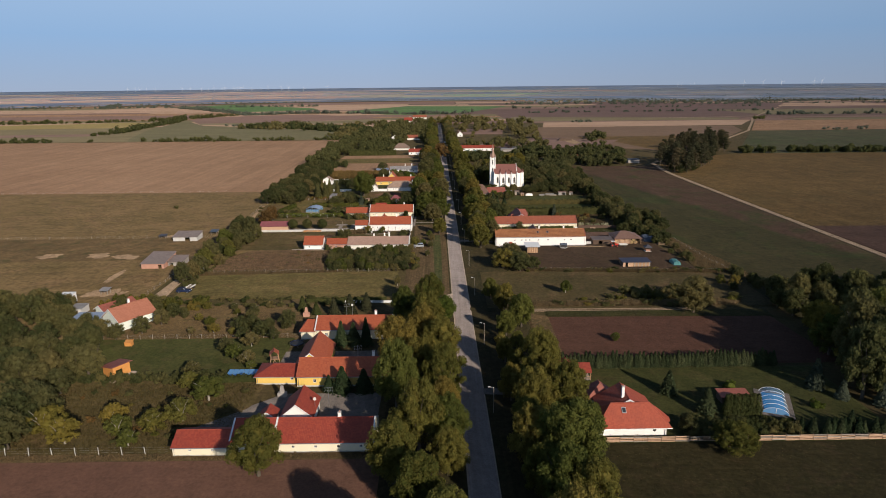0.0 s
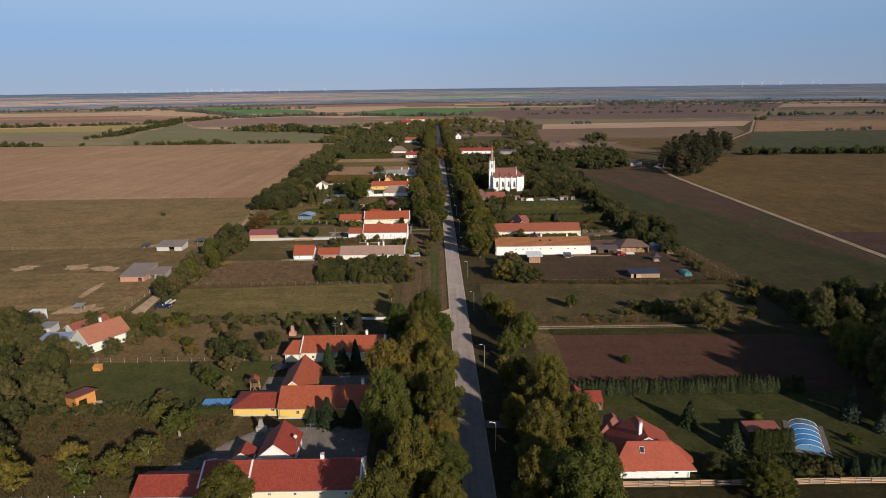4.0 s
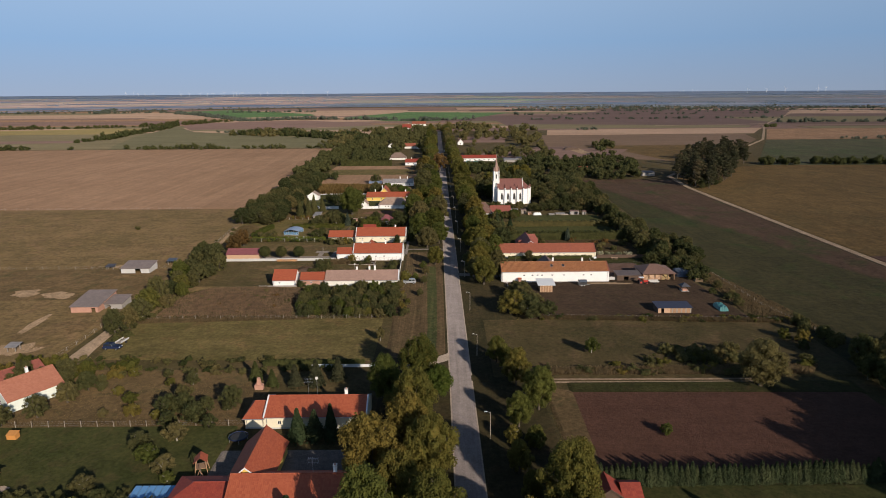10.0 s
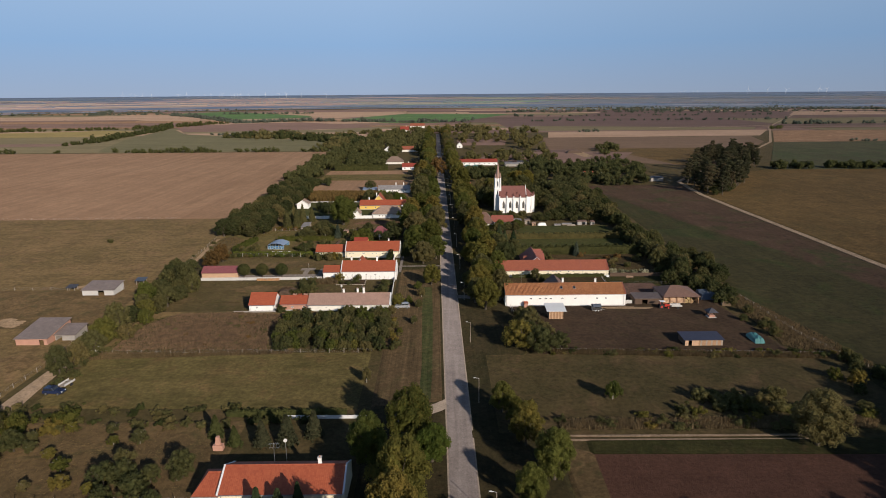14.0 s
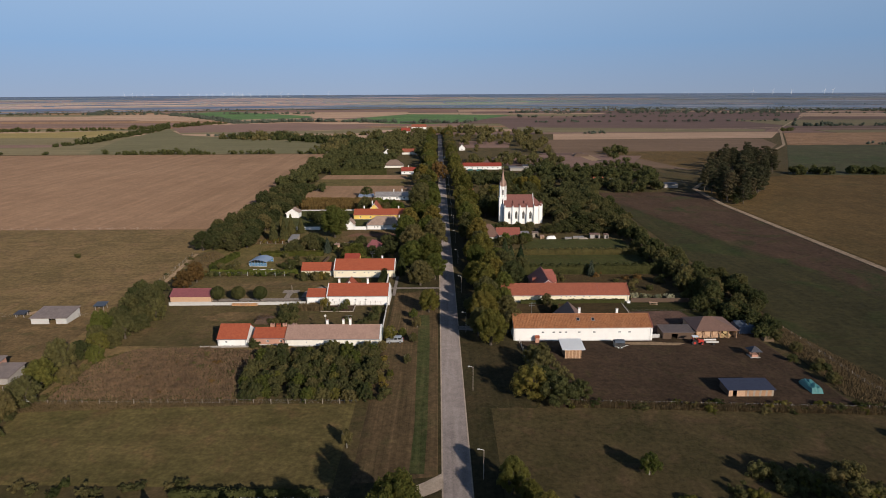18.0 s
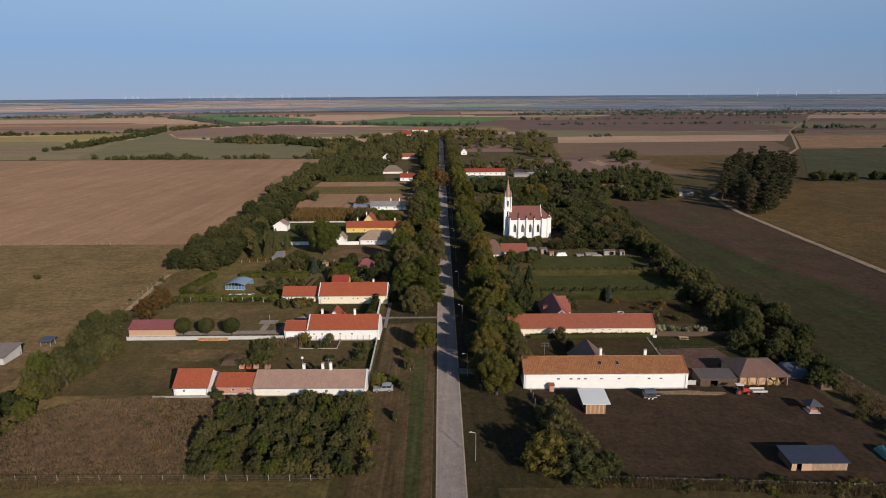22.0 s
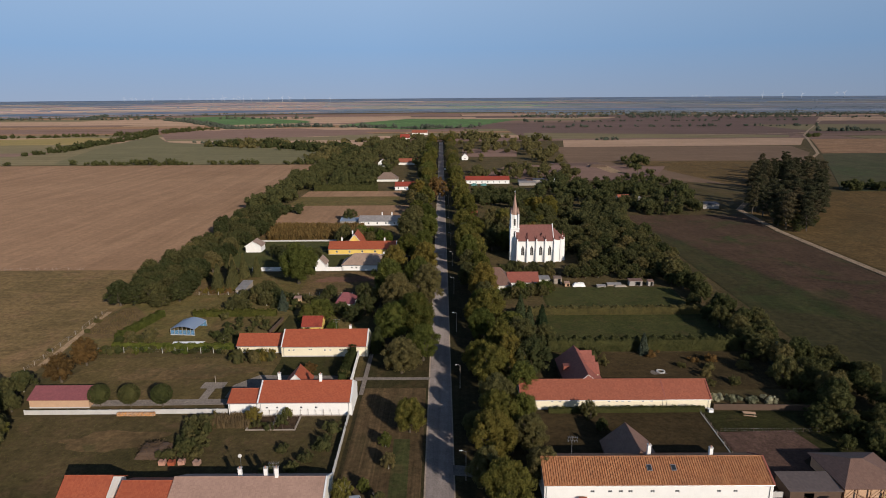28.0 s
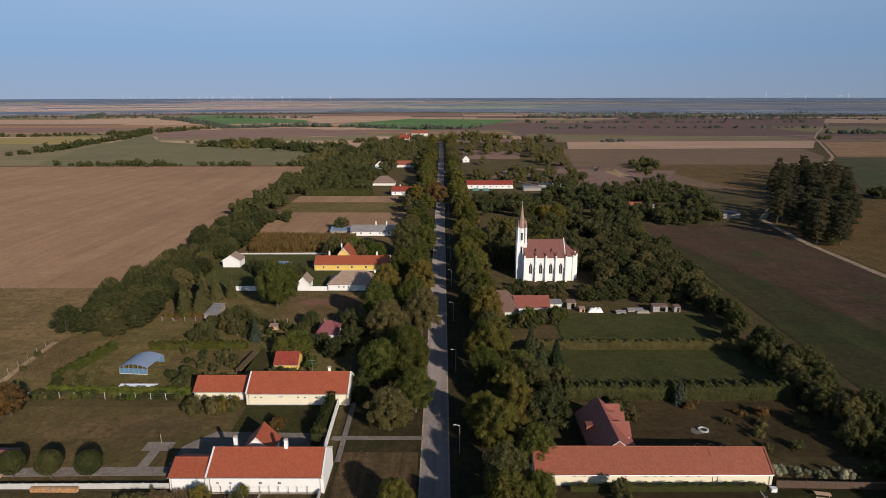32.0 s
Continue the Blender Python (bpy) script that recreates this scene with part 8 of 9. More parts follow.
def plank_fence(x0, x1, y, n):
    """Split-log fence: posts with four rough rails a bay."""
    o = thing("log_fence", (x0 + x1) / 2, y, "fence of pale split logs between dark posts", "fence")
    rng = random.Random(9)
    w = (x1 - x0) / n
    for k in range(n + 1):
        x = x0 + k * w - (x0 + x1) / 2
        part("post", Shape().rod((x, 0.08, -0.2), (x, 0.08, 1.35), 0.09, 0.08, 7), "wood_dark", o)
        if k < n:
            for j in range(4):
                z = 0.22 + j * 0.28
                part("rail", Shape().rod((x + 0.05, -0.05, z + rng.uniform(-0.05, 0.05)), (x + w - 0.05, -0.05, z + rng.uniform(-0.05, 0.05)), 0.1, 0.085, 6), "wood_pink" if rng.random() < 0.6 else "wood_grey", o)
    return o


plank_fence(24, 84, 101.3, 24)


def panel_wall(points, h, label, bay=2.2, material="concrete", t=0.12):
    o = thing("garden_wall", points[0][0], points[0][1], label, "wall")
    ox, oy = points[0]
    for (ax, ay), (bx, by) in zip(points, points[1:]):
        L = math.hypot(bx - ax, by - ay)
        n = max(1, round(L / bay))
        u = Vector(((bx - ax) / L, (by - ay) / L))
        v = Vector((-u.y, u.x)) * t / 2
        for k in range(n):
            p = Vector((ax - ox, ay - oy)) + u * (L * k / n + 0.09)
            q = Vector((ax - ox, ay - oy)) + u * (L * (k + 1) / n - 0.09)
            part("panel", Shape().prism([(p.x - v.x, p.y - v.y), (q.x - v.x, q.y - v.y), (q.x + v.x, q.y + v.y), (p.x + v.x, p.y + v.y)], "z", -0.2, h), material, o)
            c = p - u * 0.09
            part("pillar", Shape().box(c.x - 0.1, c.x + 0.1, c.y - 0.1, c.y + 0.1, -0.2, h + 0.08), material, o)
    return o


panel_wall([(52.55, 256), (53.05, 272.6)], 0.3, "low pale kerb under a mesh fence", 4.0)
panel_wall([(-86, 272.2), (-44, 272.6)], 1.0, "pale concrete panel wall along the garden")
panel_wall([(-34.2, 177.6), (-17.5, 177.4)], 0.7, "low whitewashed garden wall", 2.6, "plaster_trim")
panel_wall([(-18.4, 248.4), (-18.8, 271)], 1.2, "pale mesh-topped wall beside the verge", 2.4)
panel_wall([(-20.4, 282.6), (-20.9, 301.6)], 1.6, "white garden wall beside the hedge", 2.6, "white_wall", 0.25)
panel_wall([(-64, 239.2), (-51.6, 239.4)], 0.6, "low pale kerb wall before the garage", 2.2, "stone_wall")
panel_wall([(-71.6, 379.9), (-60, 379.9)], 1.5, "white garden wall by the broad tree", 3, "white_wall", 0.3)
panel_wall([(-44.2, 379.9), (-38, 379.9)], 1.5, "white garden wall between two houses", 3, "white_wall", 0.3)
panel_wall([(-92, 428), (-40, 429)], 0.7, "low pale wall below the maize", 4)
panel_wall([(52.8, 244.2), (55.4, 244.2)], 1.2, "low pale wall between barn and shed", 1.55, "concrete")
panel_wall([(-47.4, 316.2), (-46.4, 327)], 1.3, "dark board fence beside a garden path", 2.2, "wood_dark")
panel_wall([(56.4, 273.3), (78, 272.6)], 1.3, "dark board fence behind the range", 2.4, "wood_dark")
panel_wall([(-20, 282.0), (-40, 282.4)], 0.5, "low pale court wall", 4)


# ---- pool, greenhouse and garden things ----
def pool_cover(x, y, w, l, h, rz):
    o = thing("pool_enclosure", x, y, "arched clear pool enclosure over blue water", "pool enclosure", rz=rz)
    part("deck", Shape().box(-w / 2 - 1, w / 2 + 1, -l / 2 - 1, l / 2 + 0.8, -0.1, 0.24), "paving", o, "pale stone pool surround")
    part("water", Shape().box(-w / 2 + 0.4, w / 2 - 0.4, -l / 2 + 0.4, l / 2 - 0.4, 0.2, 0.27), "water", o, "bright blue pool water")
    n, bays = 12, 5
    arc = [(-w / 2 * math.cos(math.pi * k / n), 0.25 + h * math.sin(math.pi * k / n)) for k in range(n + 1)]
    for j in range(bays + 1):
        yy = -l / 2 + l * j / bays
        r = Shape()
        for p, q in zip(arc, arc[1:]):
            r.rod((p[0], yy, p[1]), (q[0], yy, q[1]), 0.035, n=5)
        part("rib", r, "white_paint", o)
        if j < bays:
            s = Shape()
            y2 = -l / 2 + l * (j + 1) / bays
            for p, q in zip(arc, arc[1:]):
                s.add([(p[0], yy + 0.05, p[1]), (q[0], yy + 0.05, q[1]), (q[0], y2 - 0.05, q[1]), (p[0], y2 - 0.05, p[1])], [(0, 1, 2, 3)])
            pane = part("pane", s, "poly", o)
            pane.visible_shadow = False
    e = part("end_pane", Shape().prism([(p[0] * 0.97, p[1]) for p in arc], "y", -l / 2 - 0.02, -l / 2 + 0.02), "blue_sheet", o, "blue clear end panel")
    part("handle", Shape().rod((0, -l / 2 - 0.06, 0.5), (0, -l / 2 - 0.06, 1.4), 0.04, n=5), "white_paint", o)
    return o


pool_cover(61.2, 114.4, 4.7, 9.2, 1.25, -22.6)


def slatted_cover(x, y, w, d, label):
    o = thing("pool_cover", x, y, label, "pool cover")
    part("rim", Shape().box(-w / 2 - 0.3, w / 2 + 0.3, -d / 2 - 0.3, d / 2 + 0.3, -0.1, 0.4), "concrete", o)
    n = 6
    for k in range(n):
        part("panel", Shape().prism([(-d / 2, 0.42), (d / 2, 0.8), (d / 2, 0.86), (-d / 2, 0.48)], "x", -w / 2 + w * k / n + 0.05, -w / 2 + w * (k + 1) / n - 0.05), "blue_sheet", o)


slatted_cover(-50.2, 129.8, 7.0, 3.4, "low blue slatted pool cover")
slatted_cover(-44.6, 105.6, 2.6, 2.2, "small blue solar panel frame on the courtyard")
_p = thing("garden_pond", -64, 414.2, "blue garden pool with pale rim", "pool")
part("rim", Shape().prism([(5.8 * math.cos(k * math.tau / 20), 3.0 * math.sin(k * math.tau / 20)) for k in range(20)], "z", -0.2, 0.2), "concrete", _p)
part("water", Shape().prism([(5.2 * math.cos(k * math.tau / 20), 2.5 * math.sin(k * math.tau / 20)) for k in range(20)], "z", 0.1, 0.24), "pond", _p)


def greenhouse(x, y, w, d, h, rz):
    o = thing("greenhouse", x, y, "foil greenhouse with shallow arched bluish roof", "greenhouse", rz=rz)
    n = 10
    arc = [(-w / 2 + w * k / n, h * (0.7 + 0.3 * math.sin(math.pi * k / n))) for k in range(n + 1)]
    for p, q in zip(arc, arc[1:]):
        part("roof_panel", Shape().slab([(p[0], -d / 2, p[1]), (q[0], -d / 2, q[1]), (q[0], d / 2, q[1]), (p[0], d / 2, p[1])], 0.05), "foil", o)
    for x in [-w / 2 + w * k / 6 for k in range(7)]:
        zz = h * (0.7 + 0.3 * math.sin(math.pi * (x + w / 2) / w)) - 0.06
        for y2 in (-d / 2 + 0.1, d / 2 - 0.1):
            part("post", Shape().box(x - 0.05, x + 0.05, y2 - 0.05, y2 + 0.05, -0.1, zz), "wood_grey", o)
    for y2 in (-d / 2 + 0.12, d / 2 - 0.12):
        part("pane", Shape().box(-w / 2, w / 2, y2 - 0.01, y2 + 0.01, 0.1, h * 0.6), "poly", o)
    part("sill", Shape().box(-w / 2, w / 2, -d / 2, -d / 2 + 0.12, -0.1, 0.3), "concrete", o)


greenhouse(-70.9, 319.2, 6.9, 7.4, 2.7, -5)
_c = thing("cold_frame", -66.8, 308.6, "long low white-topped cold frame", "cold frame")
part("frame", Shape().box(-4.1, 4.1, -0.6, 0.6, -0.1, 0.5), "wood_grey", _c)
part("lid", Shape().slab([(-4.2, -0.7, 0.55), (4.2, -0.7, 0.55), (4.2, 0.7, 0.85), (-4.2, 0.7, 0.85)], 0.05), "white_paint", _c, "white lid")


def swing_set(x, y):
    o = thing("climbing_frame", x, y, "wooden climbing tower with swings on the lawn", "playset", rz=105)
    for a in (-0.9, 0.9):
        for b in (-0.9, 0.9):
            part("leg", Shape().rod((a * 1.2, b * 1.2, -0.1), (a * 0.8, b * 0.8, 3.0), 0.07, n=6), "wood", o)
    part("platform", Shape().box(-0.9, 0.9, -0.9, 0.9, 1.4, 1.5), "wood", o)
    for s in (-1, 1):
        e = [(-1.1, s * 1.1, 2.7), (1.1, s * 1.1, 2.7), (1.1, 0, 3.6), (-1.1, 0, 3.6)]
        part("roof_slope", Shape().slab(e if s < 0 else e[::-1], 0.05), "roof_orange", o)
    part("slide", Shape().slab([(0.9, -0.3, 1.45), (3.0, -0.3, 0.25), (3.0, 0.3, 0.25), (0.9, 0.3, 1.45)], 0.06), "red_paint", o, "red slide")
    part("swing_beam", Shape().rod((-0.8, 0, 2.2), (-2.6, 0, 2.2), 0.07, n=6), "wood", o)
    for b in (-0.8, 0.8):
        part("leg", Shape().rod((-2.6, b * 1.3, -0.1), (-2.6, 0, 2.2), 0.06, n=6), "wood", o)
    for a in (-1.3, -2.1):
        w = part("swing_seat", Shape().box(a - 0.22, a + 0.22, -0.1, 0.1, 0.5, 0.54), "wood_dark", o)
        for e in (-0.2, 0.2):
            part("rope", Shape().rod((a + e, 0, 0.54), (a + e, 0, 2.18), 0.015, n=4), "metal", w)


swing_set(-44.6, 136)


def trampoline(x, y):
    o = thing("trampoline", x, y, "round garden trampoline with blue rim", "trampoline")
    n = 20
    ring = [(1.7 * math.cos(k * math.tau / n), 1.7 * math.sin(k * math.tau / n)) for k in range(n)]
    part("mat", Shape().prism([(a * 0.85, b * 0.85) for a, b in ring], "z", 0.72, 0.76), "dark", o)
    s = Shape()
    for k in range(n):
        s.rod((*ring[k], 0.78), (*ring[(k + 1) % n], 0.78), 0.09, n=5)
    part("rim", s, "navy_paint", o, "blue padded rim")
    for k in range(0, n, 4):
        part("leg", Shape().rod((*ring[k], 0), (*ring[k], 0.75), 0.04, n=5), "metal", o)


trampoline(-41.7, 146.4)


def dish(x, y, z):
    o = thing("satellite_dish", x, y, "white satellite dish on a pole mast", "satellite dish", z=z)
    part("mast", Shape().rod((0, 0, -z - 0.1), (0, 0, 1.2), 0.04, n=6), "metal", o)
    part("reflector", Shape().rod((0, -0.05, 0.95), (0.03, -0.18, 1.0), 0.08, 0.32, 12), "concrete", o)


dish(-29.6, 160.5, 4.6)
dish(-30.2, 110.9, 3.4)
dish(-33.6, 249.2, 4.0)


def aerial(x, y, z):
    """Roof aerial: a mast with two crossbars of dipoles."""
    o = thing("tv_aerial", x, y, "thin metal television aerial on a mast", "aerial", z=z)
    part("mast", Shape().rod((0, 0, -1.2), (0, 0, 3.0), 0.035, n=6), "metal", o)
    for h, n, w in ((2.2, 4, 0.55), (2.85, 6, 0.4)):
        part("boom", Shape().rod((-0.7, 0, h), (0.9, 0, h), 0.025, n=5), "metal", o)
        for k in range(n):
            u = -0.65 + 1.5 * k / (n - 1)
            part("dipole", Shape().rod((u, -w, h), (u, w, h), 0.018, n=4), "metal", o)


for x, y, z in ((-30.6, 157, 4.2), (-27.4, 110.5, 4.0), (-24.0, 128.6, 4.6), (-26.5, 244, 4.0), (-27, 305.3, 5.4), (22, 249, 5.4)):
    aerial(x, y, z)


def car(x, y, rz, paint, label, z=0.0):
    o = thing("car", x, y, label, "car", rz=rz, z=z)
    prof = [(-2.15, 0.42), (-2.18, 0.78), (-2.05, 0.98), (-0.95, 1.02), (-0.4, 1.1), (1.95, 1.1), (2.16, 0.9), (2.16, 0.42)]
    part("body", Shape().prism(prof, "y", -0.86, 0.86), paint, o)
    roof = [(-0.98, 1.02), (-0.3, 1.62), (1.65, 1.66), (2.05, 1.1)]
    part("cabin", Shape().prism([(a * 0.995 + 0.01, b) for a, b in [(-0.4, 1.1), (-0.1, 1.56), (1.6, 1.62), (1.9, 1.1)]], "y", -0.74, 0.74), "pane", o, "dark car windows")
    part("roof", Shape().box(-0.2, 1.7, -0.76, 0.76, 1.58, 1.68), paint, o)
    for a, b in ((-0.42, -0.12), (0.7, 0.7), (1.95, 1.7)):
        for s in (-0.76, 0.76):
            part("pillar", Shape().rod((a, s, 1.08), (b, s, 1.6), 0.06, n=5), paint, o)
    for a in (-1.35, 1.35):
        for s in (-1, 1):
            w = part("wheel", Shape().rod((a, s * 0.68, 0.34), (a, s * 0.9, 0.34), 0.34, n=14), "rubber", o)
            part("rim", Shape().rod((a, s * 0.9, 0.34), (a, s * 0.92, 0.34), 0.2, n=10), "metal", w)
    for s in (-0.6, 0.6):
        part("headlight", Shape().box(-2.2, -2.1, s - 0.18, s + 0.18, 0.7, 0.86), "white_paint", o)
        part("tail_light", Shape().box(2.1, 2.2, s - 0.14, s + 0.14, 0.75, 0.95), "red_paint", o)
    part("bumper", Shape().box(-2.26, -2.14, -0.84, 0.84, 0.36, 0.6), "rubber", o)
    part("bumper", Shape().box(2.12, 2.24, -0.84, 0.84, 0.36, 0.6), "rubber", o)


car(-14.4, 241.9, 4, "silver_paint", "silver estate car parked on the verge", 0.15)
car(-87, 189.2, 176, "navy_paint", "dark blue car parked under trees by the track")
car(0.6, 700, 90, "white_paint", "white car far along the street", 0.2)


def tractor(x, y, rz):
    o = thing("tractor", x, y, "small red tractor in the farmyard", "tractor", rz=rz)
    part("hood", Shape().prism([(-1.7, 0.6), (-1.75, 1.2), (-0.3, 1.35), (-0.3, 0.6)], "y", -0.35, 0.35), "red_paint", o)
    part("chassis", Shape().box(-1.5, 1.2, -0.25, 0.25, 0.45, 0.7), "dark", o)
    part("cab_roof", Shape().box(-0.2, 1.3, -0.65, 0.65, 2.2, 2.3), "white_paint", o)
    for a in (-0.1, 1.2):
        for s in (-0.58, 0.58):
            part("cab_post", Shape().rod((a, s, 0.9), (a, s, 2.2), 0.04, n=5), "red_paint", o)
    part("seat", Shape().box(0.5, 1.0, -0.25, 0.25, 0.9, 1.3), "dark", o)
    for a, r in ((-1.2, 0.42), (0.8, 0.72)):
        for s in (-1, 1):
            w = part("wheel", Shape().rod((a, s * 0.5, r), (a, s * 0.85, r), r, n=14), "rubber", o)
            part("rim", Shape().rod((a, s * 0.85, r), (a, s * 0.88, r), r * 0.5, n=10), "red_paint", w)


def trailer(x, y, rz, label="grey flatbed farm trailer"):
    o = thing("trailer", x, y, label, "trailer", rz=rz)
    part("bed", Shape().box(-1.6, 1.6, -0.8, 0.8, 0.75, 0.85), "wood_grey", o)
    for yy in (-0.8, 0.76):
        part("side_board", Shape().box(-1.6, 1.6, yy, yy + 0.04, 0.85, 1.25), "concrete", o)
    part("drawbar", Shape().rod((-1.6, 0, 0.7), (-2.8, 0, 0.5), 0.05, n=5), "metal", o)
    for s in (-1, 1):
        part("wheel", Shape().rod((0.4, s * 0.65, 0.36), (0.4, s * 0.85, 0.36), 0.36, n=12), "rubber", o)


tractor(63.4, 240.0, 180)
trailer(67.0, 239.8, 0)
trailer(-86.2, 192.6, 80, "small grey car trailer by the track")
_cv = thing("caravan", -90.2, 211, "small white caravan parked by the bushes", "caravan", rz=15)
part("body", Shape().prism([(-1.6, 0.45), (-1.75, 1.2), (-1.4, 2.0), (1.5, 2.05), (1.75, 1.3), (1.65, 0.45)], "y", -0.9, 0.9), "white_paint", _cv)
part("window", Shape().box(-0.9, 0.5, -0.93, -0.9, 1.2, 1.7), "pane", _cv)
part("drawbar", Shape().rod((-1.6, 0, 0.5), (-2.6, 0, 0.4), 0.05, n=5), "metal", _cv)
for s in (-1, 1):
    part("wheel", Shape().rod((0.1, s * 0.75, 0.32), (0.1, s * 0.92, 0.32), 0.32, n=12), "rubber", _cv)


def cage(x, y):
    o = thing("horse_trailer", x, y, "dark horse trailer with rounded roof by the barn", "trailer", rz=2)
    part("floor", Shape().box(-1.35, 1.35, -0.85, 0.85, 0.42, 0.55), "concrete", o, "pale trailer floor")
    part("body", Shape().prism([(-0.85, 0.55), (0.85, 0.55), (0.85, 1.5), (-0.85, 1.5)], "x", -1.3, 1.25), "dark", o)
    part("roof", Shape().prism([(0.9 * math.cos(math.pi * k / 10), 1.5 + 0.62 * math.sin(math.pi * k / 10)) for k in range(11)], "x", -1.35, 1.2), "foil_dark", o, "dark rounded roof")
    part("window", Shape().box(-0.7, 0.5, -0.87, -0.852, 1.15, 1.42), "pane", o)
    part("ramp", Shape().box(-1.36, -1.3, -0.8, 0.8, 0.5, 1.5), "metal", o)
    for a in (-0.45, 0.35):
        for b in (-1, 1):
            w = part("wheel", Shape().rod((a, b * 0.86, 0.32), (a, b * 1.02, 0.32), 0.32, n=14), "rubber", o)
            part("rim", Shape().rod((a, b * 1.02, 0.32), (a, b * 1.03, 0.32), 0.18, n=10), "white_paint", w)
    part("drawbar", Shape().rod((1.25, 0, 0.48), (2.4, 0, 0.42), 0.05, n=6), "metal", o)


cage(43, 238.4)


def open_barn(x0, x1, y0, y1):
    o = thing("open_barn", (x0 + x1) / 2, (y0 + y1) / 2, "open timber barn with brown hipped roof and straw inside", "barn")
    a, b, c, d = -(x1 - x0) / 2, (x1 - x0) / 2, -(y1 - y0) / 2, (y1 - y0) / 2
    n = 5
    for k in range(n + 1):
        x = a + (b - a) * k / n
        part("post", Shape().box(x - 0.09, x + 0.09, c, c + 0.18, -0.1, 2.3), "wood", o)
        if k < n:
            w = (b - a) / n
            part("brace", Shape().rod((x, c + 0.09, 1.2 if k % 2 else 0.1), (x + w, c + 0.09, 0.1 if k % 2 else 2.2), 0.06, n=5), "wood", o)
    part("beam", Shape().box(a, b, c, c + 0.2, 2.3, 2.5), "wood", o)
    part("back_wall", Shape().box(a, b, d - 0.15, d, -0.1, 2.4), "wood_pink", o)
    part("boarding", Shape().box(a, b - 4, c + 0.5, c + 0.58, -0.1, 1.9), "wood_pink", o)
    for x in (a, b - 0.15):
        part("end_wall", Shape().box(x, x + 0.15, c + 0.3, d - 0.15, -0.1, 2.3), "wood_pink", o)
    e, z, r = 0.5, 2.45, 4.6
    A, B, C, D = (a - e, c - e, z), (b + e, c - e, z), (b + e, d + e, z), (a - e, d + e, z)
    P, Q = (a + 3.4, 0, r), (b - 5.2, 0, r)
    for q in ((A, B, Q, P), (C, D, P, Q), (D, A, P), (B, C, Q)):
        part("roof_slope", Shape().slab(q, 0.12), "roof_umber", o)
    return o


open_barn(64.7, 75.2, 243.5, 253)
for k, (x, z) in enumerate(((71.6, 0), (73.2, 0), (72.4, 1.25))):
    o = thing("straw_bale", x, 244.5, "round yellow straw bale in the open barn", "straw bale", "straw bales", z=z)
    part("roll", Shape().rod((0, -0.6, 0.68), (0, 0.6, 0.68), 0.68, n=16), "straw", o)
    part("binding", Shape().rod((0, -0.1, 0.68), (0, 0.1, 0.68), 0.69, n=16), "wood_grey", o)


def well(x, y):
    o = thing("well_shelter", x, y, "little shelter with dark blue pyramid roof and brick base", "shelter")
    part("base", Shape().box(-0.8, 0.8, -0.8, 0.8, -0.1, 0.8), "brick_wall", o)
    part("slab", Shape().box(-1.2, 1.2, -1.2, 1.2, -0.1, 0.25), "concrete", o)
    for a in (-0.9, 0.9):
        for b in (-0.9, 0.9):
            part("post", Shape().box(a - 0.06, a + 0.06, b - 0.06, b + 0.06, 0, 1.9), "wood_dark", o)
    e, t = 1.5, (0, 0, 2.9)
    c = [(-e, -e, 1.8), (e, -e, 1.8), (e, e, 1.8), (-e, e, 1.8)]
    for k in range(4):
        part("roof_slope", Shape().slab([c[k], c[(k + 1) % 4], t], 0.07), "roof_slate", o)


well(74.2, 232.2)


def tarp(x, y, w, d, h, material, label, seed=1, name="mound", category="mound"):
    rng = random.Random(seed)
    s, n, m = Shape(), 9, 7
    for j in range(m):
        for i in range(n):
            u, v = i / (n - 1) * 2 - 1, j / (m - 1) * 2 - 1
            z = h * max(0, (1 - u ** 4) * (1 - v ** 4)) ** 0.5 * rng.uniform(0.82, 1.1)
            s.v.append((x + u * w / 2, y + v * d / 2, z - 0.05))
    s.f = [(j * n + i, j * n + i + 1, (j + 1) * n + i + 1, (j + 1) * n + i) for j in range(m - 1) for i in range(n - 1)]
    return solid(name, s, material, label, category)


tarp(78.6, 215.4, 3.0, 6.2, 1.5, "teal_sheet", "heap under a teal tarpaulin", 1)
tarp(80, 250, 5.5, 7, 2.2, "foil_dark", "heap under a blue-grey foil sheet", 2)
tarp(83, 243, 3, 3, 1.2, "sand", "heap of pale earth", 3)
tarp(46.4, 359.2, 4.6, 2.0, 1.3, "roof_sheet", "white sheets over a garden heap", 21)
tarp(60.4, 358.4, 4.4, 1.6, 0.7, "wood_grey", "heap of grey boards by the hedge", 22)
tarp(-52.6, 258, 5.6, 5.2, 1.5, "wood_dark", "heap of dark brown cut branches", 4, "brush_mound", "brush pile")
_rp = random.Random(6)
_tw = Shape()
for k in range(260):
    a, q = _rp.uniform(0, math.tau), _rp.uniform(0, 1) ** 0.5
    c = Vector((-52.6 + 3.0 * q * math.cos(a), 258 + 2.8 * q * math.sin(a), 1.7 * (1 - q ** 2) + 0.15))
    e = Vector((_rp.uniform(-1, 1), _rp.uniform(-1, 1), _rp.uniform(-0.15, 0.6))) * 0.9
    _tw.rod(c - e, c + e, 0.04, 0.015, 3)
solid("cut_branches", _tw, "reed_brown", "loose brown branches sticking out of a heap", "branches", "stuff")
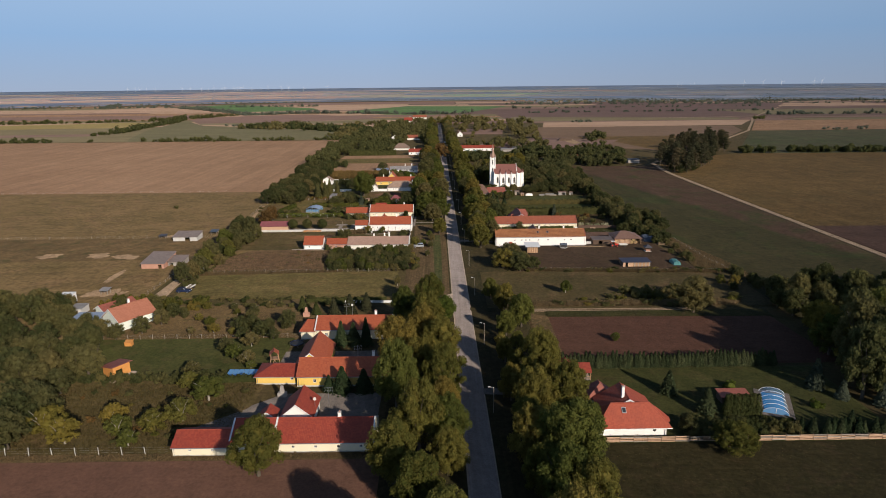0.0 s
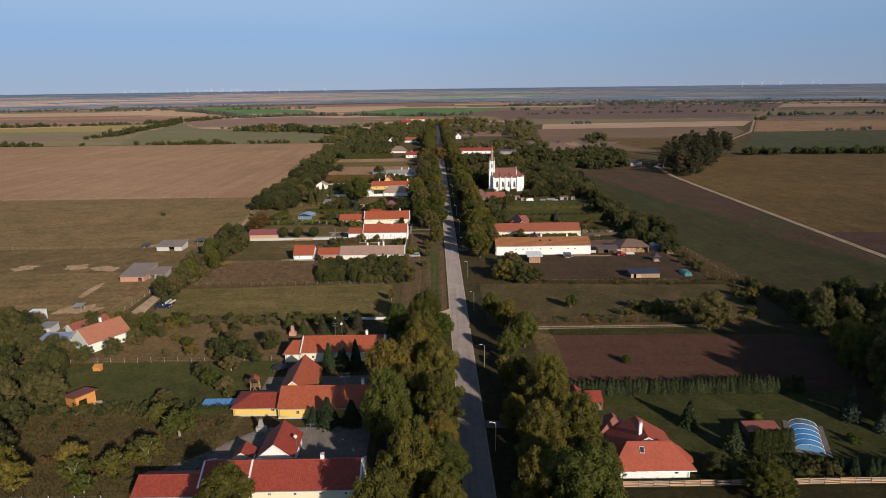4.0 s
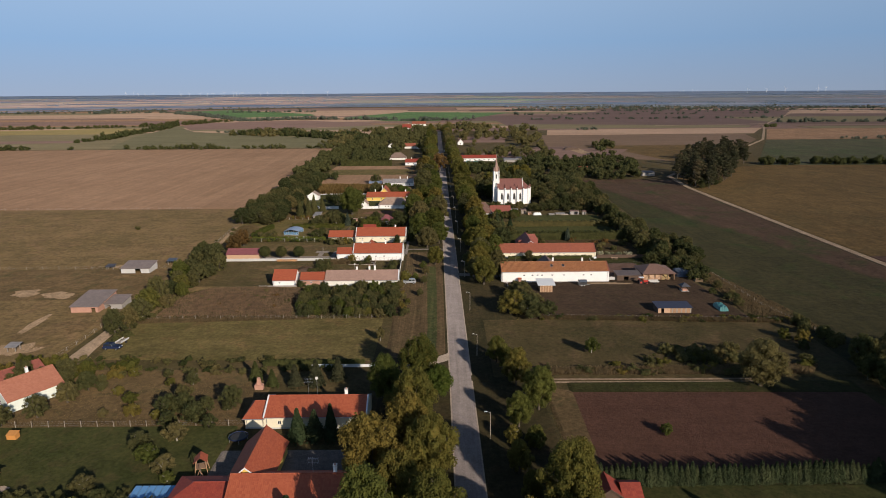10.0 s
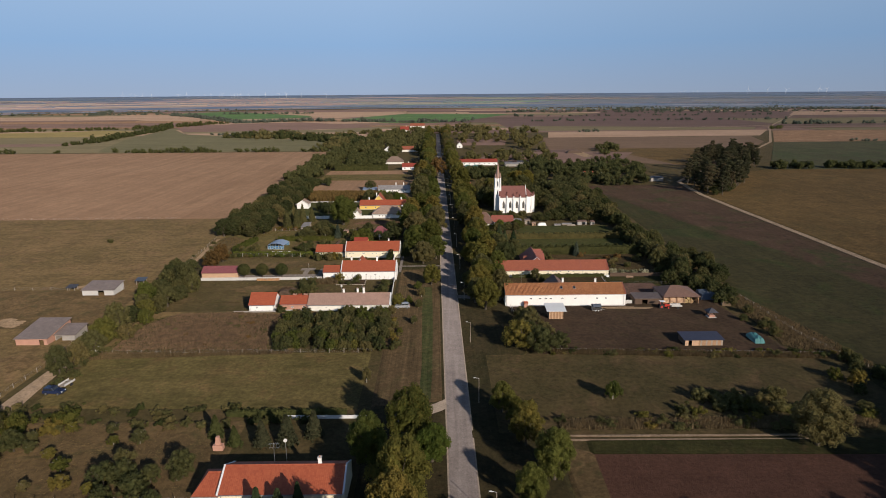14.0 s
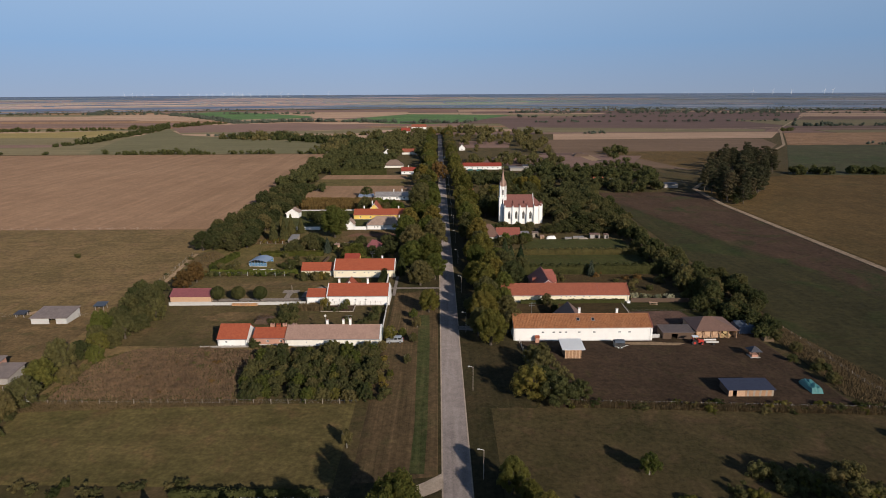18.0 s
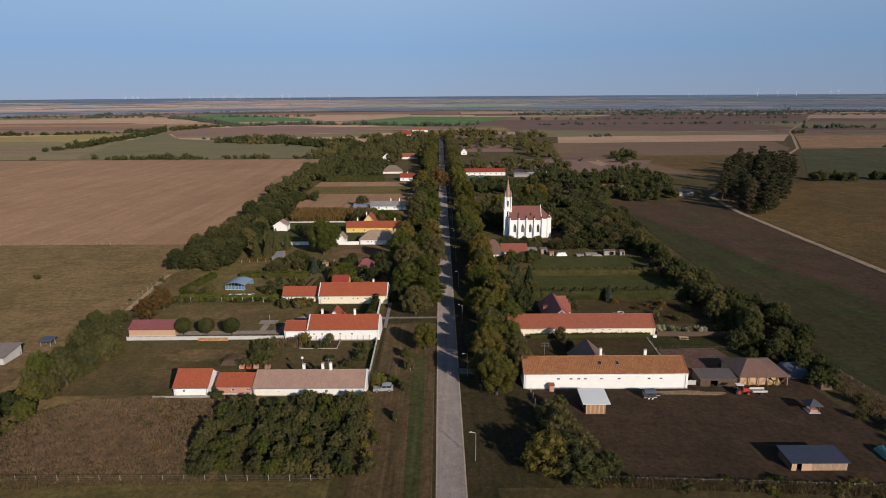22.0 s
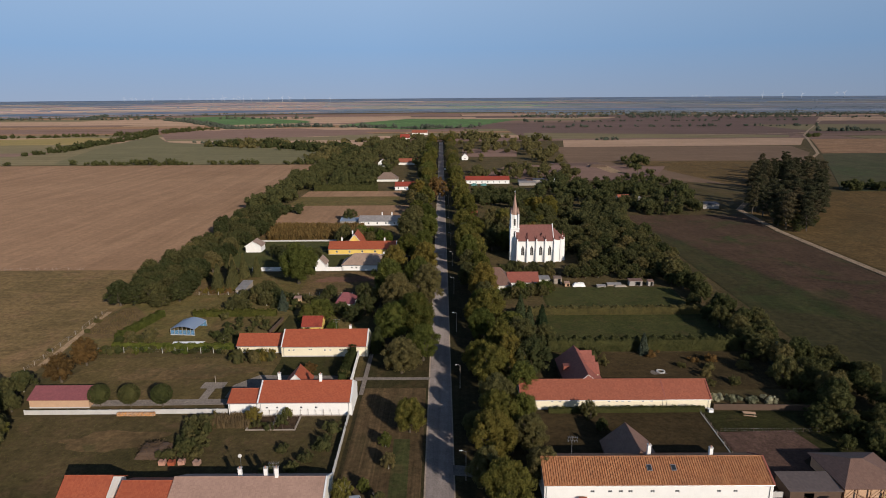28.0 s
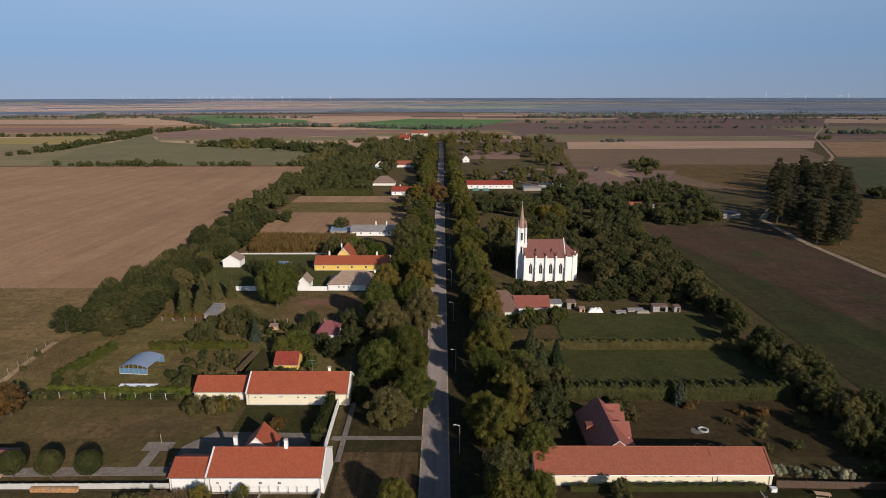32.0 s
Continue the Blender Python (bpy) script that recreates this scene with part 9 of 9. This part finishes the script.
for x, y, m, lab in ((-49.4, 254.1, "brick_wall", "pallet of red roof tiles"), (-47.7, 254.0, "roof_orange", "pallet of orange roof tiles"), (-46.0, 254.2, "brick_wall", "pallet of red bricks"), (-43.2, 254.0, "roof_faded", "pallet of faded roof tiles")):
    o = thing("tile_pallet", x, y, lab, "pallet", "tile pallets", rz=x * 37 % 20 - 10)
    part("pallet", Shape().box(-0.6, 0.6, -0.5, 0.5, -0.05, 0.14), "wood_grey", o)
    for k in range(4):
        part("tile_block", Shape().box(-0.58 + k * 0.29, -0.31 + k * 0.29, -0.46, 0.46, 0.14, 0.95 - 0.12 * (k % 3)), m, o)
tarp(-57.5, 240.0, 2.4, 1.6, 0.4, "concrete", "pale rubble by the garage", 6, "rubble", "rubble")
tarp(138, 719, 17, 8, 3.2, "wood_dark", "dark muck heap on the far field", 7)
tarp(21.5, 604, 5, 3.6, 1.8, "teal_sheet", "dark green tarpaulined heap", 8)
tarp(28.5, 604, 5, 3.6, 1.8, "teal_sheet", "dark green tarpaulined heap", 9)
_w = thing("woodpile", -62.6, 271.6, "long stack of reddish split firewood along the wall", "woodpile")
_rw = random.Random(4)
_logs = [mesh_of("log", Shape().rod((0, -0.3, 0), (0, 0.3, 0), 0.09, 0.085, 6), M[m]) for m in ("wood_pink", "wood_orange", "wood")]
for k in range(220):
    o = new("log", _logs[_rw.randrange(3)])
    o.parent = _w
    o.matrix_basis = pose(-3.8 + (k % 44) * 0.176, 0, 0.09 + (k // 44) * 0.16, _rw.uniform(-4, 4), 0, _rw.uniform(-6, 6))
for x, w in ((-38.1, 4.7), (-33.3, 4.7)):
    o = thing("garden_bed_frame", x, 268.5, "pale timber frame on bare earth by the white house", "bed frame")
    part("beam", Shape().box(-0.14, 0.14, -3.1, 3.1, -0.1, 0.4), "wood_grey", o)
    part("beam", Shape().box(w - 0.14, w + 0.14 - (0.3 if x < -35 else 0), -3.1, 3.1, -0.1, 0.38), "wood_grey", o)
    part("beam", Shape().box(0.15, w - 0.15, -3.1, -2.85, -0.1, 0.34), "wood_grey", o)
    part("earth", Shape().box(0.15, w - 0.15, -2.84, 3.1, -0.1, 0.16), "yard_earth", o, "dark bare earth")
    for bx, by in ((0, -3.0), (0, 0), (w, -3.0), (w, 0), (w / 2, -3.0)):
        part("post", Shape().rod((bx, by, 0.1), (bx, by, 1.5), 0.04, n=5), "wood_dark", o)
panel_wall([(-38, 271.0), (-19.2, 271.0)], 0.3, "low grey kerb before the white house", 4.7, "wood_grey")
post_fence([(-38, 270.8), (-19.2, 270.8)], 1.6, 1.7, "thin dark stakes along a white wall", "wood_dark", 2, r=0.04)
ORCHARD.plant(-31, 269.8, 1.0, 1.5, rng=TR, material="leaf_lime", label="small garden tree before a white wall")
ORCHARD.plant(-37.4, 268.4, 1.5, 1.9, rng=TR, material="leaf_avenue", label="small garden tree before a white wall")
_b = thing("paved_terrace", -51.5, 283.5, "pale paved cross-shaped terrace with a stone cross", "terrace")
part("paving_slab", Shape().box(-2.6, 2.6, 0, 3.0, -0.1, 0.2), "paving", _b)
part("paving_slab", Shape().box(-0.9, 0.9, -5.0, -0.003, -0.1, 0.2), "paving", _b)
part("post", Shape().rod((0, 2.6, 0.1), (0, 2.6, 2.0), 0.08, n=6), "wood_grey", _b)
_r = thing("stone_fire_ring", 51.4, 291, "pale paved circle with a stone fire pit", "fire pit", rz=20)
part("paving_slab", Shape().prism([(2.6 * math.cos(k * math.tau / 16), 1.8 * math.sin(k * math.tau / 16)) for k in range(16)], "z", -0.1, 0.2), "paving", _r)
for k in range(12):
    part("stone", Shape().box(-0.2, 0.2, 0.75, 1.0, 0.1, 0.45), "concrete", _r).matrix_basis = pose(0, 0, 0, 0, 0, k * 30)
for k in range(3):
    o = thing("lawn_arch", 47 + k * 2.4, 283, "bent garden hoop above the low range", "hoop")
    s = Shape()
    for j in range(8):
        p, q = [(1.0 * math.cos(math.pi * i / 8), 0, 2.2 * math.sin(math.pi * i / 8)) for i in (j, j + 1)]
        s.rod(p, q, 0.06, n=5)
    part("hoop", s, "wood", o)
_g = thing("garden_chimney", -38.9, 119.8, "grey brick barbecue chimney in the courtyard", "barbecue")
part("hearth", Shape().box(-0.9, 0.9, -0.5, 0.5, -0.1, 1.1), "stone_wall", _g)
part("flue", Shape().prism([(-0.5, 1.1), (0.5, 1.1), (0.25, 2.6), (-0.25, 2.6)], "y", -0.3, 0.3), "stone_wall", _g)
_g = thing("garden_chimney", -43.5, 166.5, "red brick barbecue with chimney in the garden", "barbecue")
part("hearth", Shape().box(-0.9, 0.9, -0.5, 0.5, -0.1, 1.2), "brick_wall", _g)
part("flue", Shape().prism([(-0.5, 1.2), (0.5, 1.2), (0.25, 2.8), (-0.25, 2.8)], "y", -0.3, 0.3), "brick_wall", _g)
for x, y in ((-99, 176), (-103.5, 174.5), (-97, 172.8)):
    tarp(x, y, 3.4, 2.2, 1.0, "roof_sheet", "white sheeted stack behind trees", int(-x))


def trestle(x, y, rz):
    """A picnic table: slatted top and two benches on crossed legs."""
    o = thing("picnic_table", x, y, "weathered wooden picnic table with benches on the grass", "table", rz=rz)
    for k in range(6):
        part("slat", Shape().box(-1.2, 1.2, -0.45 + k * 0.155, -0.32 + k * 0.155, 0.72, 0.77), "wood_pink", o)
    for y2 in (-0.85, 0.7):
        part("bench", Shape().box(-1.2, 1.2, y2, y2 + 0.26, 0.42, 0.47), "wood_pink", o)
    for x2 in (-0.85, 0.85):
        for e in (-1, 1):
            part("leg", Shape().rod((x2, e * 0.75, -0.05), (x2, -e * 0.1 + e * 0.35, 0.72), 0.05, n=5), "wood_grey", o)


trestle(62.4, 270.6, -12)
_wb = thing("beehive", 55.2, 272.0, "white box hive on the grass by the fence", "beehive")
part("box", Shape().box(-0.45, 0.45, -0.35, 0.35, 0.15, 0.75), "white_paint", _wb)
part("lid", Shape().box(-0.52, 0.52, -0.42, 0.42, 0.75, 0.84), "roof_sheet", _wb)
part("stand", Shape().box(-0.4, 0.4, -0.3, 0.3, -0.05, 0.15), "wood_grey", _wb)


# ---- wind farm on the horizon ----
def turbine(x, y, z, k, hgt):
    o = thing("wind_turbine", x, y, "white three-bladed wind turbine on the horizon", "wind turbine", "wind turbines", z=z)
    part("tower", Shape().rod((0, 0, -8), (0, 0, hgt), hgt * 0.022, hgt * 0.013, 8), "turbine_grey", o)
    part("nacelle", Shape().box(-hgt * 0.02, hgt * 0.02, -hgt * 0.06, hgt * 0.03, hgt * 0.98, hgt * 1.02), "turbine_grey", o)
    for j in range(3):
        a = k * 0.7 + j * math.tau / 3
        part("blade", Shape().rod((0, -hgt * 0.07, hgt), (math.sin(a) * hgt * 0.5, -hgt * 0.07, hgt + math.cos(a) * hgt * 0.5), hgt * 0.018, hgt * 0.004, 4), "turbine_grey", o)


_rt = random.Random(8)
for k, u in enumerate((0.487, 0.475, 0.468, 0.457, 0.444, 0.402, 0.389, 0.372, 0.361, 0.352, 0.339, 0.335, 0.321, 0.316, 0.311, 0.306, 0.294, 0.279, 0.268, 0.247, 0.236, 0.213, 0.175)):
    yy = 4150 + _rt.uniform(-60, 60)
    turbine(-u * yy, yy, 28, k, 29 + _rt.uniform(-3, 5))
for k, u in enumerate((0.476, 0.506, 0.535, 0.586, 0.598)):
    yy = 3900
    turbine(u * yy, yy, 24, k, 40 + 3 * (k > 2))
for k, u in enumerate((0.372, 0.378, 0.392, 0.398)):
    turbine(u * 4150, 4150, 30, k, 24)
